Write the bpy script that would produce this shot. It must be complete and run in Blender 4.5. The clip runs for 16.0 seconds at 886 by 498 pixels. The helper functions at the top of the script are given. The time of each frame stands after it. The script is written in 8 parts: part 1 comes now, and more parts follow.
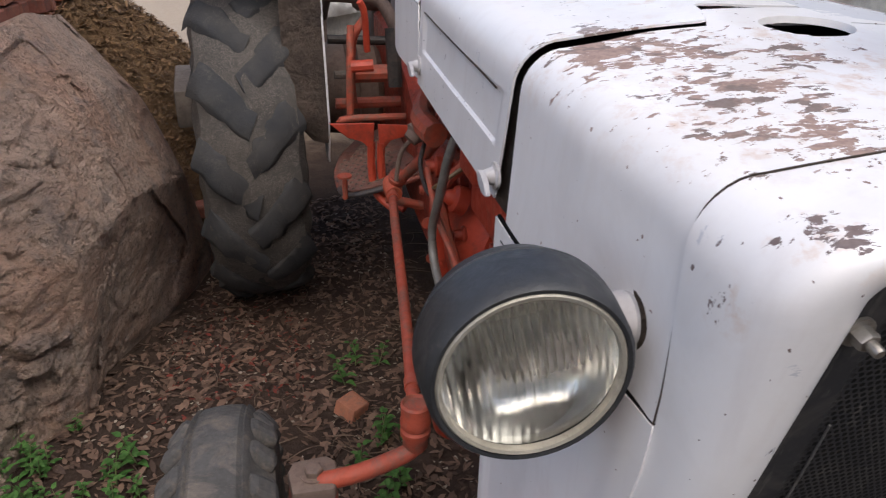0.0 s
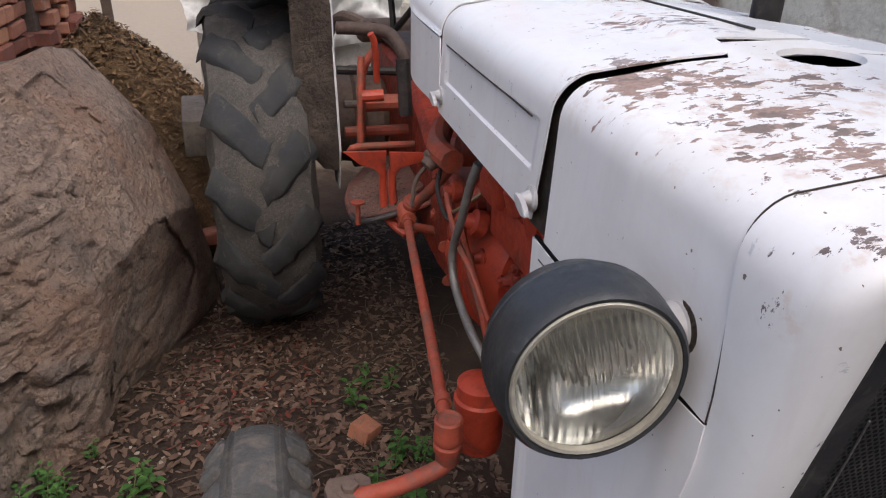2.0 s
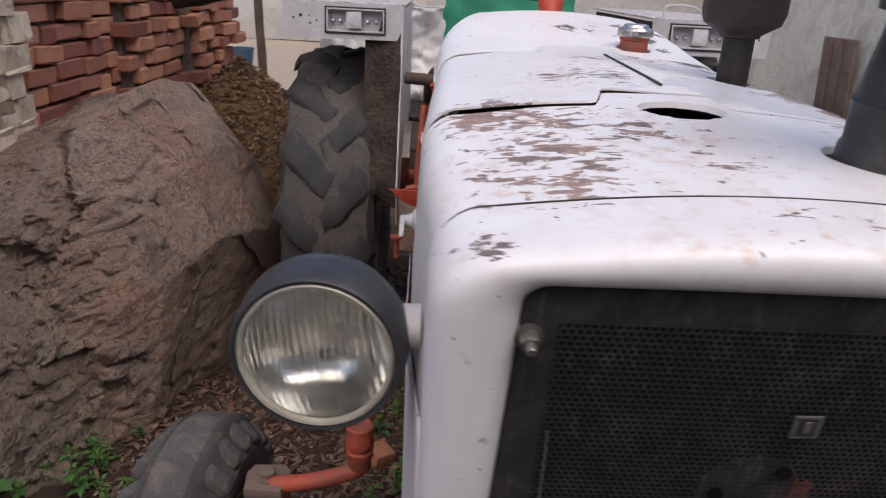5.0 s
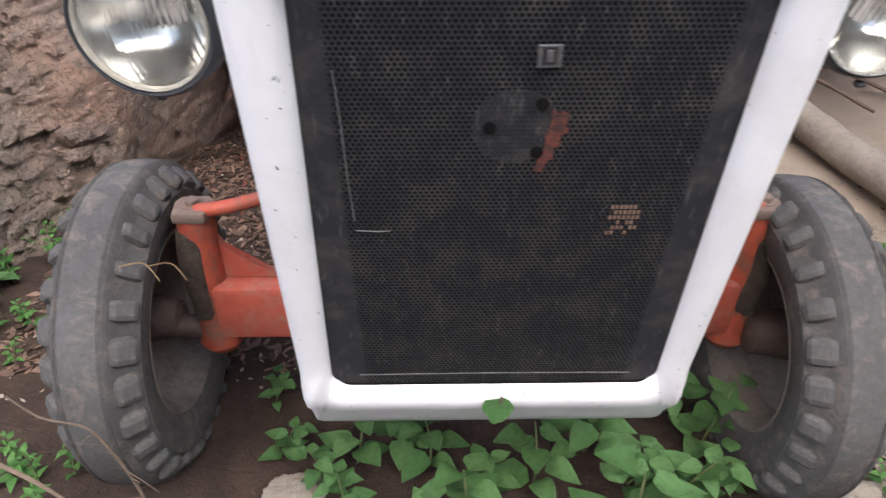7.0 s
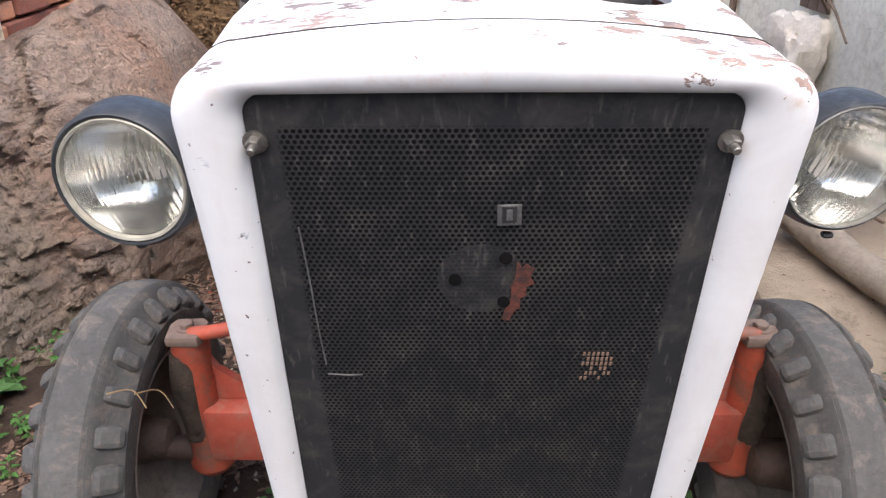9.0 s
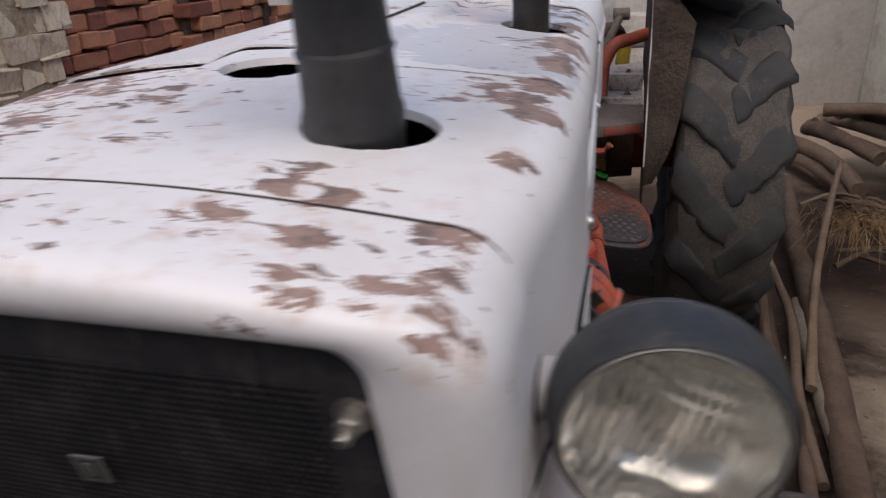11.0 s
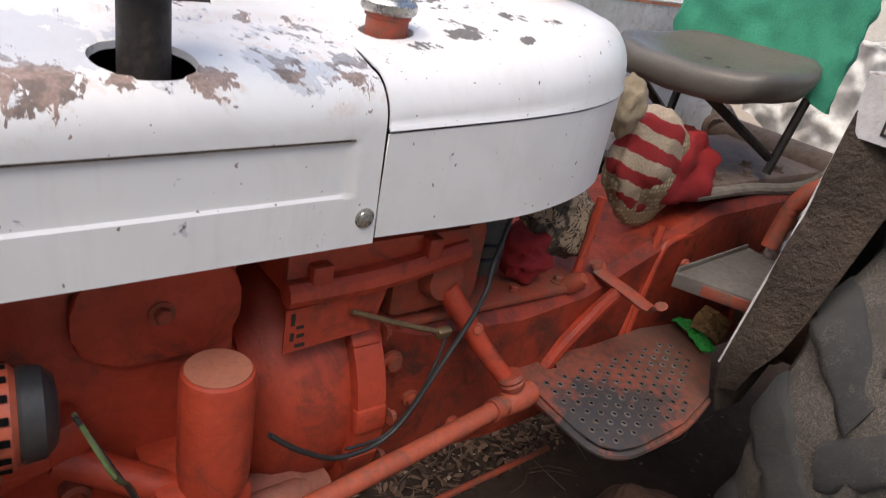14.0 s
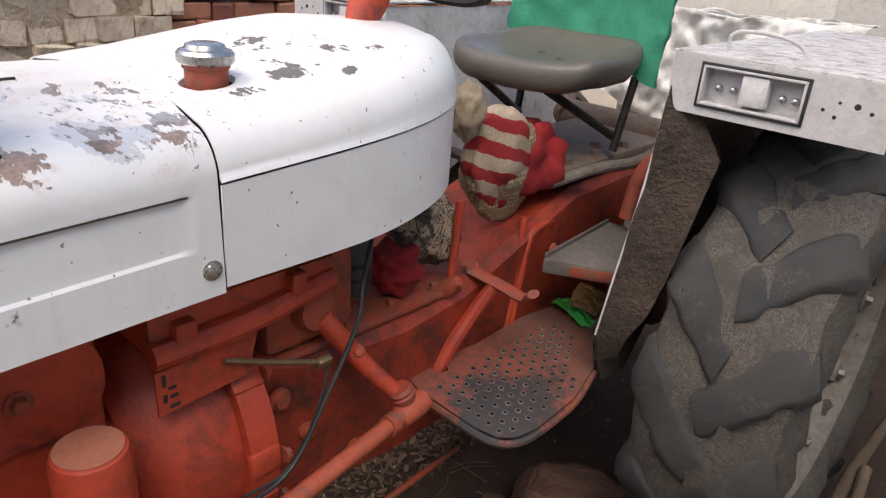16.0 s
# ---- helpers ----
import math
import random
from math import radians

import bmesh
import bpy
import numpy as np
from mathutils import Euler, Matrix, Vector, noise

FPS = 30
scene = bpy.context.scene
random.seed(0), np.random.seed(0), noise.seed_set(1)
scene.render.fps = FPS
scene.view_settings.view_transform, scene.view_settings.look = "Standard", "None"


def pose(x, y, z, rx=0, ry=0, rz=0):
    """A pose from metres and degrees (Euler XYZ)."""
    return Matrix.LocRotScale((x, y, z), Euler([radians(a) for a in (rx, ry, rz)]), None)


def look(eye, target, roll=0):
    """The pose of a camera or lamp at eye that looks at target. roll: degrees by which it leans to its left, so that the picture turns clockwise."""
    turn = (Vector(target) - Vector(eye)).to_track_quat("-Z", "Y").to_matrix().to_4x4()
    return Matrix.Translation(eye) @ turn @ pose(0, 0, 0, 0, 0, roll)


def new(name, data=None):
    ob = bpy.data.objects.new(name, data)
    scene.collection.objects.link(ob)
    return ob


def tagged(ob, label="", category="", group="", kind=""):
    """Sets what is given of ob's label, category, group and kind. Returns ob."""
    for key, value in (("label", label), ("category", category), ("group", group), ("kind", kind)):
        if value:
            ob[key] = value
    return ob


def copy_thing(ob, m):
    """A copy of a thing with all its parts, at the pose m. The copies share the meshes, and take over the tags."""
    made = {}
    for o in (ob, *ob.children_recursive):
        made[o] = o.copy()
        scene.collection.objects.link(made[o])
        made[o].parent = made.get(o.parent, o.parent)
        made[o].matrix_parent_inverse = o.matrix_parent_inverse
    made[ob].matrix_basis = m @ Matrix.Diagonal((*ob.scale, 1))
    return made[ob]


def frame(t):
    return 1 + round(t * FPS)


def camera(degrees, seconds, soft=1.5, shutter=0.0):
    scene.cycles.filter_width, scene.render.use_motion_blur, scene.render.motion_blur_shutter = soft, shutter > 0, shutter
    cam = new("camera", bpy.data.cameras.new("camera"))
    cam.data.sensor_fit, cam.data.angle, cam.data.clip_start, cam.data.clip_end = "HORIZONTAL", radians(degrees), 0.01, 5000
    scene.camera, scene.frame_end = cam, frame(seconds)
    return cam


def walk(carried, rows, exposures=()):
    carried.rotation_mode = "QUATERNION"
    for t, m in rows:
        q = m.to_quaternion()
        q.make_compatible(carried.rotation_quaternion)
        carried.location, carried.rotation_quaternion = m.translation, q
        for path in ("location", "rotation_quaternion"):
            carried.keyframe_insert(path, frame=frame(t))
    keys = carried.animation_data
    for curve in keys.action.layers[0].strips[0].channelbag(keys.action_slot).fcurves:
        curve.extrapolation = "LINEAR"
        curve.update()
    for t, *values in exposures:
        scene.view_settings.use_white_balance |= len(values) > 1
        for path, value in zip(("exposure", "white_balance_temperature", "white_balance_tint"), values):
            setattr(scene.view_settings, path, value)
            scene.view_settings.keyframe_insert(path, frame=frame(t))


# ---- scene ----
cam = camera(64.37, 16.0, 1.15, 0.5)
PATH = [
    (0, (-0.602, -0.321, 1.483), (-0.174, 1.404, 0.565), 1.6),
    (0.5, (-0.632, -0.325, 1.483), (-0.225, 1.41, 0.576), 1.7),
    (1, (-0.654, -0.332, 1.486), (-0.197, 1.401, 0.599), 1.8),
    (1.5, (-0.667, -0.338, 1.489), (-0.206, 1.397, 0.607), 1.5),
    (2, (-0.68, -0.352, 1.495), (-0.215, 1.399, 0.646), 1.4),
    (2.5, (-0.683, -0.353, 1.492), (-0.199, 1.395, 0.649), 2.0),
    (3, (-0.668, -0.357, 1.497), (-0.132, 1.384, 0.671), 1.4),
    (3.2, (-0.663, -0.364, 1.501), (-0.145, 1.384, 0.678), 0.9),
    (5.3, (-0.233, -0.539, 1.488), (-0.271, 1.332, 0.784), 3.8),
    (5.5, (-0.189, -0.557, 1.5), (-0.261, 1.307, 0.776), 4.1),
    (6, (-0.178, -0.607, 1.51), (-0.117, 1.248, 0.766), 1.6),
    (6.5, (-0.189, -0.666, 1.472), (-0.004, 1.06, 0.479), -0.2),
    (7, (-0.103, -0.696, 1.395), (-0.069, 0.935, 0.238), 0.3),
    (7.5, (-0.048, -0.73, 1.428), (0.081, 0.925, 0.313), 0.2),
    (8, (-0.058, -0.717, 1.453), (0.039, 1.017, 0.46), -0.8),
    (8.2, (-0.081, -0.702, 1.455), (0.002, 1.047, 0.489), 0.1),
    (10.3, (0.209, -0.477, 1.451), (-0.075, 1.308, 0.594), -2.9),
    (10.5, (0.26, -0.411, 1.462), (-0.126, 1.392, 0.688), -0.2),
    (11, (0.372, -0.303, 1.465), (-0.108, 1.466, 0.665), -2.8),
    (11.5, (0.643, -0.204, 1.465), (-0.078, 1.446, 0.596), 0.6),
    (12, (0.794, -0.147, 1.484), (-0.133, 1.37, 0.569), 1.5),
    (12.5, (0.807, -0.004, 1.467), (-0.223, 1.488, 0.623), 2.8),
    (13, (0.835, 0.223, 1.495), (-0.198, 1.667, 0.573), 3.5),
    (13.5, (0.885, 0.423, 1.485), (-0.334, 1.721, 0.574), 5.3),
    (14, (1.015, 0.587, 1.533), (-0.351, 1.776, 0.684), 11.2),
    (14.5, (1.013, 0.566, 1.564), (-0.256, 1.817, 0.657), 6.4),
    (15, (1.038, 0.574, 1.569), (-0.172, 1.917, 0.713), 5.5),
    (15.5, (1.068, 0.606, 1.58), (-0.109, 1.993, 0.749), 5.4),
    (16, (1.076, 0.625, 1.579), (-0.119, 2.013, 0.777), 4.5),
]
EXPOSURES = [(0.0, 0.58, 6550, 10), (3.2, 0.58, 6550, 10), (5.3, 0.24, 6600, 15), (6.0, 0.22, 6600, 15), (6.5, 0.55, 6550, 10), (7.0, 1.55, 6250, 10), (7.5, 1.80, 6200, 10), (8.2, 1.68, 6200, 10),
             (10.3, 0.85, 6700, 10), (10.6, 0.24, 6700, 12), (11.0, 0.10, 6650, 14), (11.5, 0.58, 6600, 10), (12.0, 0.98, 6750, 10), (13.0, 0.88, 6850, 10), (13.5, 0.80, 6950, 10), (16.0, 0.80, 6950, 10)]
walk(cam, [(t, look(eye, target, roll)) for t, eye, target, roll in PATH], EXPOSURES)

# ---- world and light ----
world = bpy.data.worlds.new("sky")
scene.world = world
world.use_nodes = True
wn = world.node_tree.nodes
sky = wn.new("ShaderNodeTexSky")
sky.sky_type = "NISHITA"
sky.sun_disc = False
sky.sun_elevation = radians(55)
sky.sun_rotation = radians(200)
sky.dust_density = 3.0
sky.air_density = 0.8
world.node_tree.links.new(sky.outputs[0], wn["Background"].inputs[0])
wn["Background"].inputs[1].default_value = 0.17
sun = new("sun", bpy.data.lights.new("sun", "SUN"))
sun.data.energy = 1.05
sun.data.angle = radians(30)
sun.data.color = (1.0, 0.95, 0.88)
sun.matrix_world = look((1.9, -1.6, 4.0), (0, 0, 0))

# ---- materials ----


def nodes_of(name):
    m = bpy.data.materials.new(name)
    m.use_nodes = True
    return m, m.node_tree.nodes, m.node_tree.links, m.node_tree.nodes["Principled BSDF"]


def ramp(n, l, src, a, b, lo=0.0, hi=1.0):
    r = n.new("ShaderNodeMapRange")
    r.inputs["From Min"].default_value, r.inputs["From Max"].default_value = a, b
    r.inputs["To Min"].default_value, r.inputs["To Max"].default_value = lo, hi
    l.new(src, r.inputs["Value"])
    return r.outputs[0]


def noise_tex(n, l, vec, scale, detail=4.0, rough=0.6, distort=0.0):
    t = n.new("ShaderNodeTexNoise")
    t.inputs["Scale"].default_value, t.inputs["Detail"].default_value = scale, detail
    t.inputs["Roughness"].default_value, t.inputs["Distortion"].default_value = rough, distort
    if vec:
        l.new(vec, t.inputs["Vector"])
    return t.outputs["Fac"]


def mixc(n, l, fac, a, b):
    m = n.new("ShaderNodeMix")
    m.data_type = "RGBA"
    for sock, v in ((m.inputs["Factor"], fac), (m.inputs["A"], a), (m.inputs["B"], b)):
        if isinstance(v, (int, float)):
            sock.default_value = v
        elif isinstance(v, tuple):
            sock.default_value = (*v, 1)
        else:
            l.new(v, sock)
    return m.outputs["Result"]


def math_node(n, l, op, a, b=0.0):
    m = n.new("ShaderNodeMath")
    m.operation = op
    for sock, v in zip(m.inputs, (a, b)):
        if isinstance(v, (int, float)):
            sock.default_value = v
        else:
            l.new(v, sock)
    return m.outputs[0]


def bump(n, l, p, height, strength=0.4, dist=0.01):
    b = n.new("ShaderNodeBump")
    b.inputs["Strength"].default_value, b.inputs["Distance"].default_value = strength, dist
    l.new(height, b.inputs["Height"])
    l.new(b.outputs[0], p.inputs["Normal"])


def surface(name, base, other, scale=6.0, fine=60.0, rough=0.7, metal=0.0, dirt=None, dirt_amount=0.5, relief=0.4, depth=0.004, spec=0.5, per_object=0.0, sheen=0.0):
    """Two colours mixed at two scales, with dust over it and a fine relief."""
    m, n, l, p = nodes_of(name)
    co = n.new("ShaderNodeTexCoord").outputs["Object"]
    big = noise_tex(n, l, co, scale, 5, 0.65, 0.4)
    small = noise_tex(n, l, co, fine, 6, 0.7)
    col = mixc(n, l, ramp(n, l, big, 0.35, 0.65), base, other)
    dark = tuple(c * 0.6 for c in base)
    col = mixc(n, l, ramp(n, l, small, 0.45, 0.75, 0.0, 0.6), col, dark)
    if dirt:
        spread = noise_tex(n, l, co, scale * 2.3, 8, 0.75, 0.6)
        lo = 0.75 - 0.5 * dirt_amount
        col = mixc(n, l, ramp(n, l, spread, lo, lo + 0.18, 0.0, 0.9), col, dirt)
    if per_object:
        info = n.new("ShaderNodeObjectInfo")
        hs = n.new("ShaderNodeHueSaturation")
        l.new(ramp(n, l, info.outputs["Random"], 0, 1, 1 - per_object, 1 + per_object), hs.inputs["Value"])
        l.new(ramp(n, l, info.outputs["Random"], 0, 1, 0.5 - per_object * 0.03, 0.5 + per_object * 0.03), hs.inputs["Hue"])
        l.new(col, hs.inputs["Color"])
        col = hs.outputs[0]
    l.new(col, p.inputs["Base Color"])
    l.new(ramp(n, l, small, 0.3, 0.7, max(0.03, rough - 0.12), min(1, rough + 0.12)), p.inputs["Roughness"])
    p.inputs["Metallic"].default_value = metal
    p.inputs["Specular IOR Level"].default_value = spec
    h = math_node(n, l, "ADD", math_node(n, l, "MULTIPLY", big, 1.2), small)
    bump(n, l, p, h, relief, depth)
    return m


def chipped_paint():
    """White tractor paint, flaked to brown undercoat and grey primer on the upper faces."""
    m, n, l, p = nodes_of("flaked_white_paint")
    geo = n.new("ShaderNodeTexCoord").outputs["Object"]
    sep = n.new("ShaderNodeSeparateXYZ")
    l.new(geo, sep.inputs[0])
    x, y, z = sep.outputs
    def spread(zones, grow):
        """Largest weight of round zones (x, y, radius, strength), falling off from their centres."""
        total = 0.0
        for zx, zy, r, k in zones:
            dx = math_node(n, l, "SUBTRACT", x, zx)
            dy = math_node(n, l, "SUBTRACT", y, zy)
            d2 = math_node(n, l, "ADD", math_node(n, l, "MULTIPLY", dx, dx), math_node(n, l, "MULTIPLY", dy, dy))
            w = ramp(n, l, d2, 0.0, (r * grow) ** 2, k, 0.0)
            total = w if total == 0.0 else math_node(n, l, "MAXIMUM", total, w)
        return total

    # loose flaking on the left of the hood and in the middle
    left = [(-0.20, 0.19, 0.09, 0.85), (-0.10, 0.29, 0.08, 0.75), (-0.22, 0.37, 0.09, 0.92), (-0.03, 0.2, 0.08, 0.5), (-0.278, -0.003, 0.022, 1.15), (0.0, 0.03, 0.09, 0.3),
            (-0.09, 0.66, 0.09, 0.7), (0.0, 0.85, 0.12, 0.5), (0.24, 0.40, 0.07, 0.55), (0.17, 0.06, 0.09, 0.5), (0.275, 0.62, 0.08, 0.58), (0.21, 1.01, 0.08, 0.64), (0.1, 1.3, 0.12, 0.36)]
    # separate bare patches along the right edge, from the nose back to the tank
    front = [(0.285, 0.425, 0.030, 1.2), (0.272, 0.365, 0.028, 1.1), (0.292, 0.33, 0.024, 1.2), (0.240, 0.405, 0.024, 1.0), (0.290, 0.21, 0.016, 1.1), (0.278, 0.072, 0.024, 1.2), (0.284, 0.022, 0.018, 1.1),
             (0.255, -0.002, 0.018, 1.0), (0.210, -0.006, 0.020, 1.05), (0.193, 0.037, 0.022, 1.1), (0.126, 0.052, 0.026, 1.1), (0.152, 0.104, 0.017, 1.1), (0.193, 0.099, 0.014, 1.0)]
    rear = [(0.292, 0.515, 0.016, 1.1), (0.290, 0.550, 0.023, 1.2), (0.292, 0.590, 0.014, 1.1), (0.292, 0.645, 0.024, 1.2), (0.287, 0.700, 0.030, 1.25), (0.288, 0.762, 0.015, 1.1), (0.283, 0.862, 0.022, 1.2),
            (0.275, 0.955, 0.015, 1.0), (0.230, 1.050, 0.022, 1.1), (0.278, 1.030, 0.013, 1.0), (0.235, 0.965, 0.020, 0.9), (0.100, 1.050, 0.024, 1.0), (0.075, 0.970, 0.015, 1.0)]
    tank = [(0.185, 1.27, 0.024, 1.2), (0.212, 1.18, 0.019, 1.1), (0.150, 1.39, 0.022, 1.1), (0.245, 1.34, 0.013, 1.0), (0.0, 1.32, 0.028, 0.9), (0.19, 1.44, 0.013, 1.0)]
    dens = spread(left + front + rear + tank, 1.7)
    dens = math_node(n, l, "MULTIPLY", dens, ramp(n, l, z, 1.262, 1.308))
    # knocked corners of the nose, also on its upright sides
    for zx, zy, zz, r, s in ((-0.276, 0.012, 1.284, 0.020, 0.95), (-0.305, 0.03, 1.235, 0.018, 0.9), (0.290, 0.0, 1.282, 0.024, 0.85), (0.31, 0.03, 1.23, 0.014, 0.8)):
        d3 = 0.0
        for c, q in ((x, zx), (y, zy), (z, zz)):
            e = math_node(n, l, "SUBTRACT", c, q)
            d3 = math_node(n, l, "ADD", math_node(n, l, "MULTIPLY", e, e), d3)
        dens = math_node(n, l, "MAXIMUM", dens, ramp(n, l, d3, 0.0, (r * 1.7) ** 2, s, 0.0))
    mp = n.new("ShaderNodeMapping")
    mp.inputs["Scale"].default_value = (0.7, 1.3, 1.0)
    l.new(geo, mp.inputs[0])
    flakes = noise_tex(n, l, mp.outputs[0], 50, 7, 0.66, 0.35)
    patches = noise_tex(n, l, geo, 13, 4, 0.5, 0.3)
    f = math_node(n, l, "ADD", math_node(n, l, "MULTIPLY", flakes, 0.68), math_node(n, l, "MULTIPLY", patches, 0.32))
    level = math_node(n, l, "ADD", f, math_node(n, l, "MULTIPLY", dens, 0.215))
    chip = ramp(n, l, level, 0.660, 0.666)
    specks = noise_tex(n, l, geo, 95, 2, 0.5)
    speck = ramp(n, l, specks, 0.735, 0.742)
    hue = noise_tex(n, l, geo, 7, 2, 0.5)
    prim = math_node(n, l, "MULTIPLY", ramp(n, l, hue, 0.36, 0.46), math_node(n, l, "MULTIPLY", ramp(n, l, y, 0.43, 0.50), ramp(n, l, x, 0.235, 0.275, 1, 0.15)))
    under = mixc(n, l, prim, (0.35, 0.245, 0.205), (0.36, 0.365, 0.39))
    under = mixc(n, l, ramp(n, l, noise_tex(n, l, geo, 26, 3, 0.6), 0.52, 0.60, 0, 0.75), under, (0.15, 0.125, 0.115))
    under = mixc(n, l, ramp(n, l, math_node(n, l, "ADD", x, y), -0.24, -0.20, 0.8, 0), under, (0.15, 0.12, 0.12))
    under = mixc(n, l, ramp(n, l, y, 1.05, 1.12), under, (0.15, 0.145, 0.14))
    under = mixc(n, l, ramp(n, l, noise_tex(n, l, geo, 140, 5, 0.7), 0.4, 0.7, 0, 0.5), under, (0.09, 0.05, 0.04))
    grime = noise_tex(n, l, geo, 5, 6, 0.7, 0.8)
    white = mixc(n, l, ramp(n, l, grime, 0.45, 0.75, 0, 0.30), (0.78, 0.77, 0.765), (0.52, 0.47, 0.43))
    streak = n.new("ShaderNodeMapping")
    streak.inputs["Scale"].default_value = (40, 40, 3)
    l.new(geo, streak.inputs[0])
    st = noise_tex(n, l, streak.outputs[0], 1.0, 4, 0.6)
    white = mixc(n, l, ramp(n, l, st, 0.55, 0.8, 0, 0.2), white, (0.55, 0.49, 0.46))
    rust = noise_tex(n, l, geo, 34, 6, 0.7)
    rib = math_node(n, l, "MULTIPLY", ramp(n, l, math_node(n, l, "ABSOLUTE", math_node(n, l, "ADD", x, 0.05)), 0.03, 0.20, 1, 0), ramp(n, l, y, 0.34, 0.46, 1, 0))
    rustz = math_node(n, l, "MULTIPLY", ramp(n, l, rust, 0.52, 0.70, 0, 0.55), math_node(n, l, "MAXIMUM", ramp(n, l, dens, 0.0, 0.6), math_node(n, l, "MULTIPLY", rib, ramp(n, l, z, 1.27, 1.30))))
    white = mixc(n, l, rustz, white, (0.50, 0.27, 0.12))
    # grey primer laid bare over the middle of the rear hood
    bare = spread([(0.20, 0.55, 0.11, 1.35), (0.20, 0.68, 0.10, 1.25), (0.24, 0.97, 0.05, 1.15), (0.10, 0.60, 0.08, 1.0), (0.10, 0.95, 0.08, 0.6), (-0.03, 0.62, 0.07, 0.6), (0.05, 0.74, 0.07, 0.5)], 1.6)
    bare = math_node(n, l, "MULTIPLY", math_node(n, l, "MULTIPLY", bare, ramp(n, l, z, 1.295, 1.315)), ramp(n, l, y, 0.455, 0.475))
    g = math_node(n, l, "ADD", math_node(n, l, "MULTIPLY", flakes, 0.45), math_node(n, l, "MULTIPLY", patches, 0.55))
    grey = ramp(n, l, math_node(n, l, "ADD", g, math_node(n, l, "MULTIPLY", bare, 0.20)), 0.635, 0.650, 0, 0.9)
    white = mixc(n, l, grey, white, mixc(n, l, flakes, (0.46, 0.475, 0.51), (0.60, 0.61, 0.64)))
    allchip = math_node(n, l, "MAXIMUM", chip, speck)
    col = mixc(n, l, allchip, white, under)
    l.new(col, p.inputs["Base Color"])
    l.new(ramp(n, l, allchip, 0, 1, 0.36, 0.75), p.inputs["Roughness"])
    wave = noise_tex(n, l, geo, 9, 2, 0.5)
    h = math_node(n, l, "SUBTRACT", math_node(n, l, "MULTIPLY", wave, 1.6), math_node(n, l, "MULTIPLY", allchip, 0.12))
    bump(n, l, p, h, 0.35, 0.006)
    return m


def perforated(name, base):
    """Black sheet steel with rows of small staggered holes."""
    m, n, l, p = nodes_of(name)
    co = n.new("ShaderNodeTexCoord").outputs["Object"]
    sep = n.new("ShaderNodeSeparateXYZ")
    l.new(co, sep.inputs[0])
    x, y, z = sep.outputs
    px, pz = 0.0070, 0.0121
    best = None
    for off in (0.0, 0.5):
        u = math_node(n, l, "SUBTRACT", math_node(n, l, "FRACT", math_node(n, l, "ADD", math_node(n, l, "DIVIDE", x, px), off + 100)), 0.5)
        v = math_node(n, l, "SUBTRACT", math_node(n, l, "FRACT", math_node(n, l, "ADD", math_node(n, l, "DIVIDE", z, pz), off + 100)), 0.5)
        u = math_node(n, l, "MULTIPLY", u, px)
        v = math_node(n, l, "MULTIPLY", v, pz)
        d = math_node(n, l, "SQRT", math_node(n, l, "ADD", math_node(n, l, "MULTIPLY", u, u), math_node(n, l, "MULTIPLY", v, v)))
        best = d if best is None else math_node(n, l, "MINIMUM", best, d)
    hole = ramp(n, l, best, 0.0022, 0.0026, 1, 0)
    inner = math_node(n, l, "MULTIPLY", ramp(n, l, x, -0.215, -0.208), ramp(n, l, x, 0.208, 0.215, 1, 0))
    inner = math_node(n, l, "MULTIPLY", inner, ramp(n, l, z, 1.235, 1.24, 1, 0))
    hole = math_node(n, l, "MULTIPLY", hole, inner)
    bx, bz = math_node(n, l, "SUBTRACT", x, -0.006), math_node(n, l, "SUBTRACT", z, 1.045)
    badge = math_node(n, l, "ADD", math_node(n, l, "MULTIPLY", bx, bx), math_node(n, l, "MULTIPLY", bz, bz))
    hole = math_node(n, l, "MULTIPLY", hole, ramp(n, l, badge, 0.0024, 0.0026, 0.25, 1))
    dust = noise_tex(n, l, co, 14, 6, 0.7, 0.4)
    col = mixc(n, l, ramp(n, l, dust, 0.45, 0.75, 0, 0.75), base, (0.085, 0.076, 0.068))
    mp = n.new("ShaderNodeMapping")
    mp.inputs["Scale"].default_value = (1.0, 1.0, 0.06)
    l.new(co, mp.inputs["Vector"])
    streak = noise_tex(n, l, mp.outputs[0], 130, 3, 0.6, 0.2)
    col = mixc(n, l, ramp(n, l, streak, 0.58, 0.72, 0, 0.5), col, (0.115, 0.105, 0.095))
    col = mixc(n, l, hole, col, (0.003, 0.003, 0.003))
    l.new(col, p.inputs["Base Color"])
    p.inputs["Roughness"].default_value = 0.7
    p.inputs["Specular IOR Level"].default_value = 0.15
    bump(n, l, p, math_node(n, l, "MULTIPLY", hole, -1.0), 0.6, 0.003)
    return m


def glass_mat():
    m, n, l, p = nodes_of("lamp_glass")
    p.inputs["Transmission Weight"].default_value = 1.0
    p.inputs["Roughness"].default_value = 0.02
    p.inputs["IOR"].default_value = 1.45
    p.inputs["Base Color"].default_value = (0.95, 0.94, 0.9, 1)
    return m


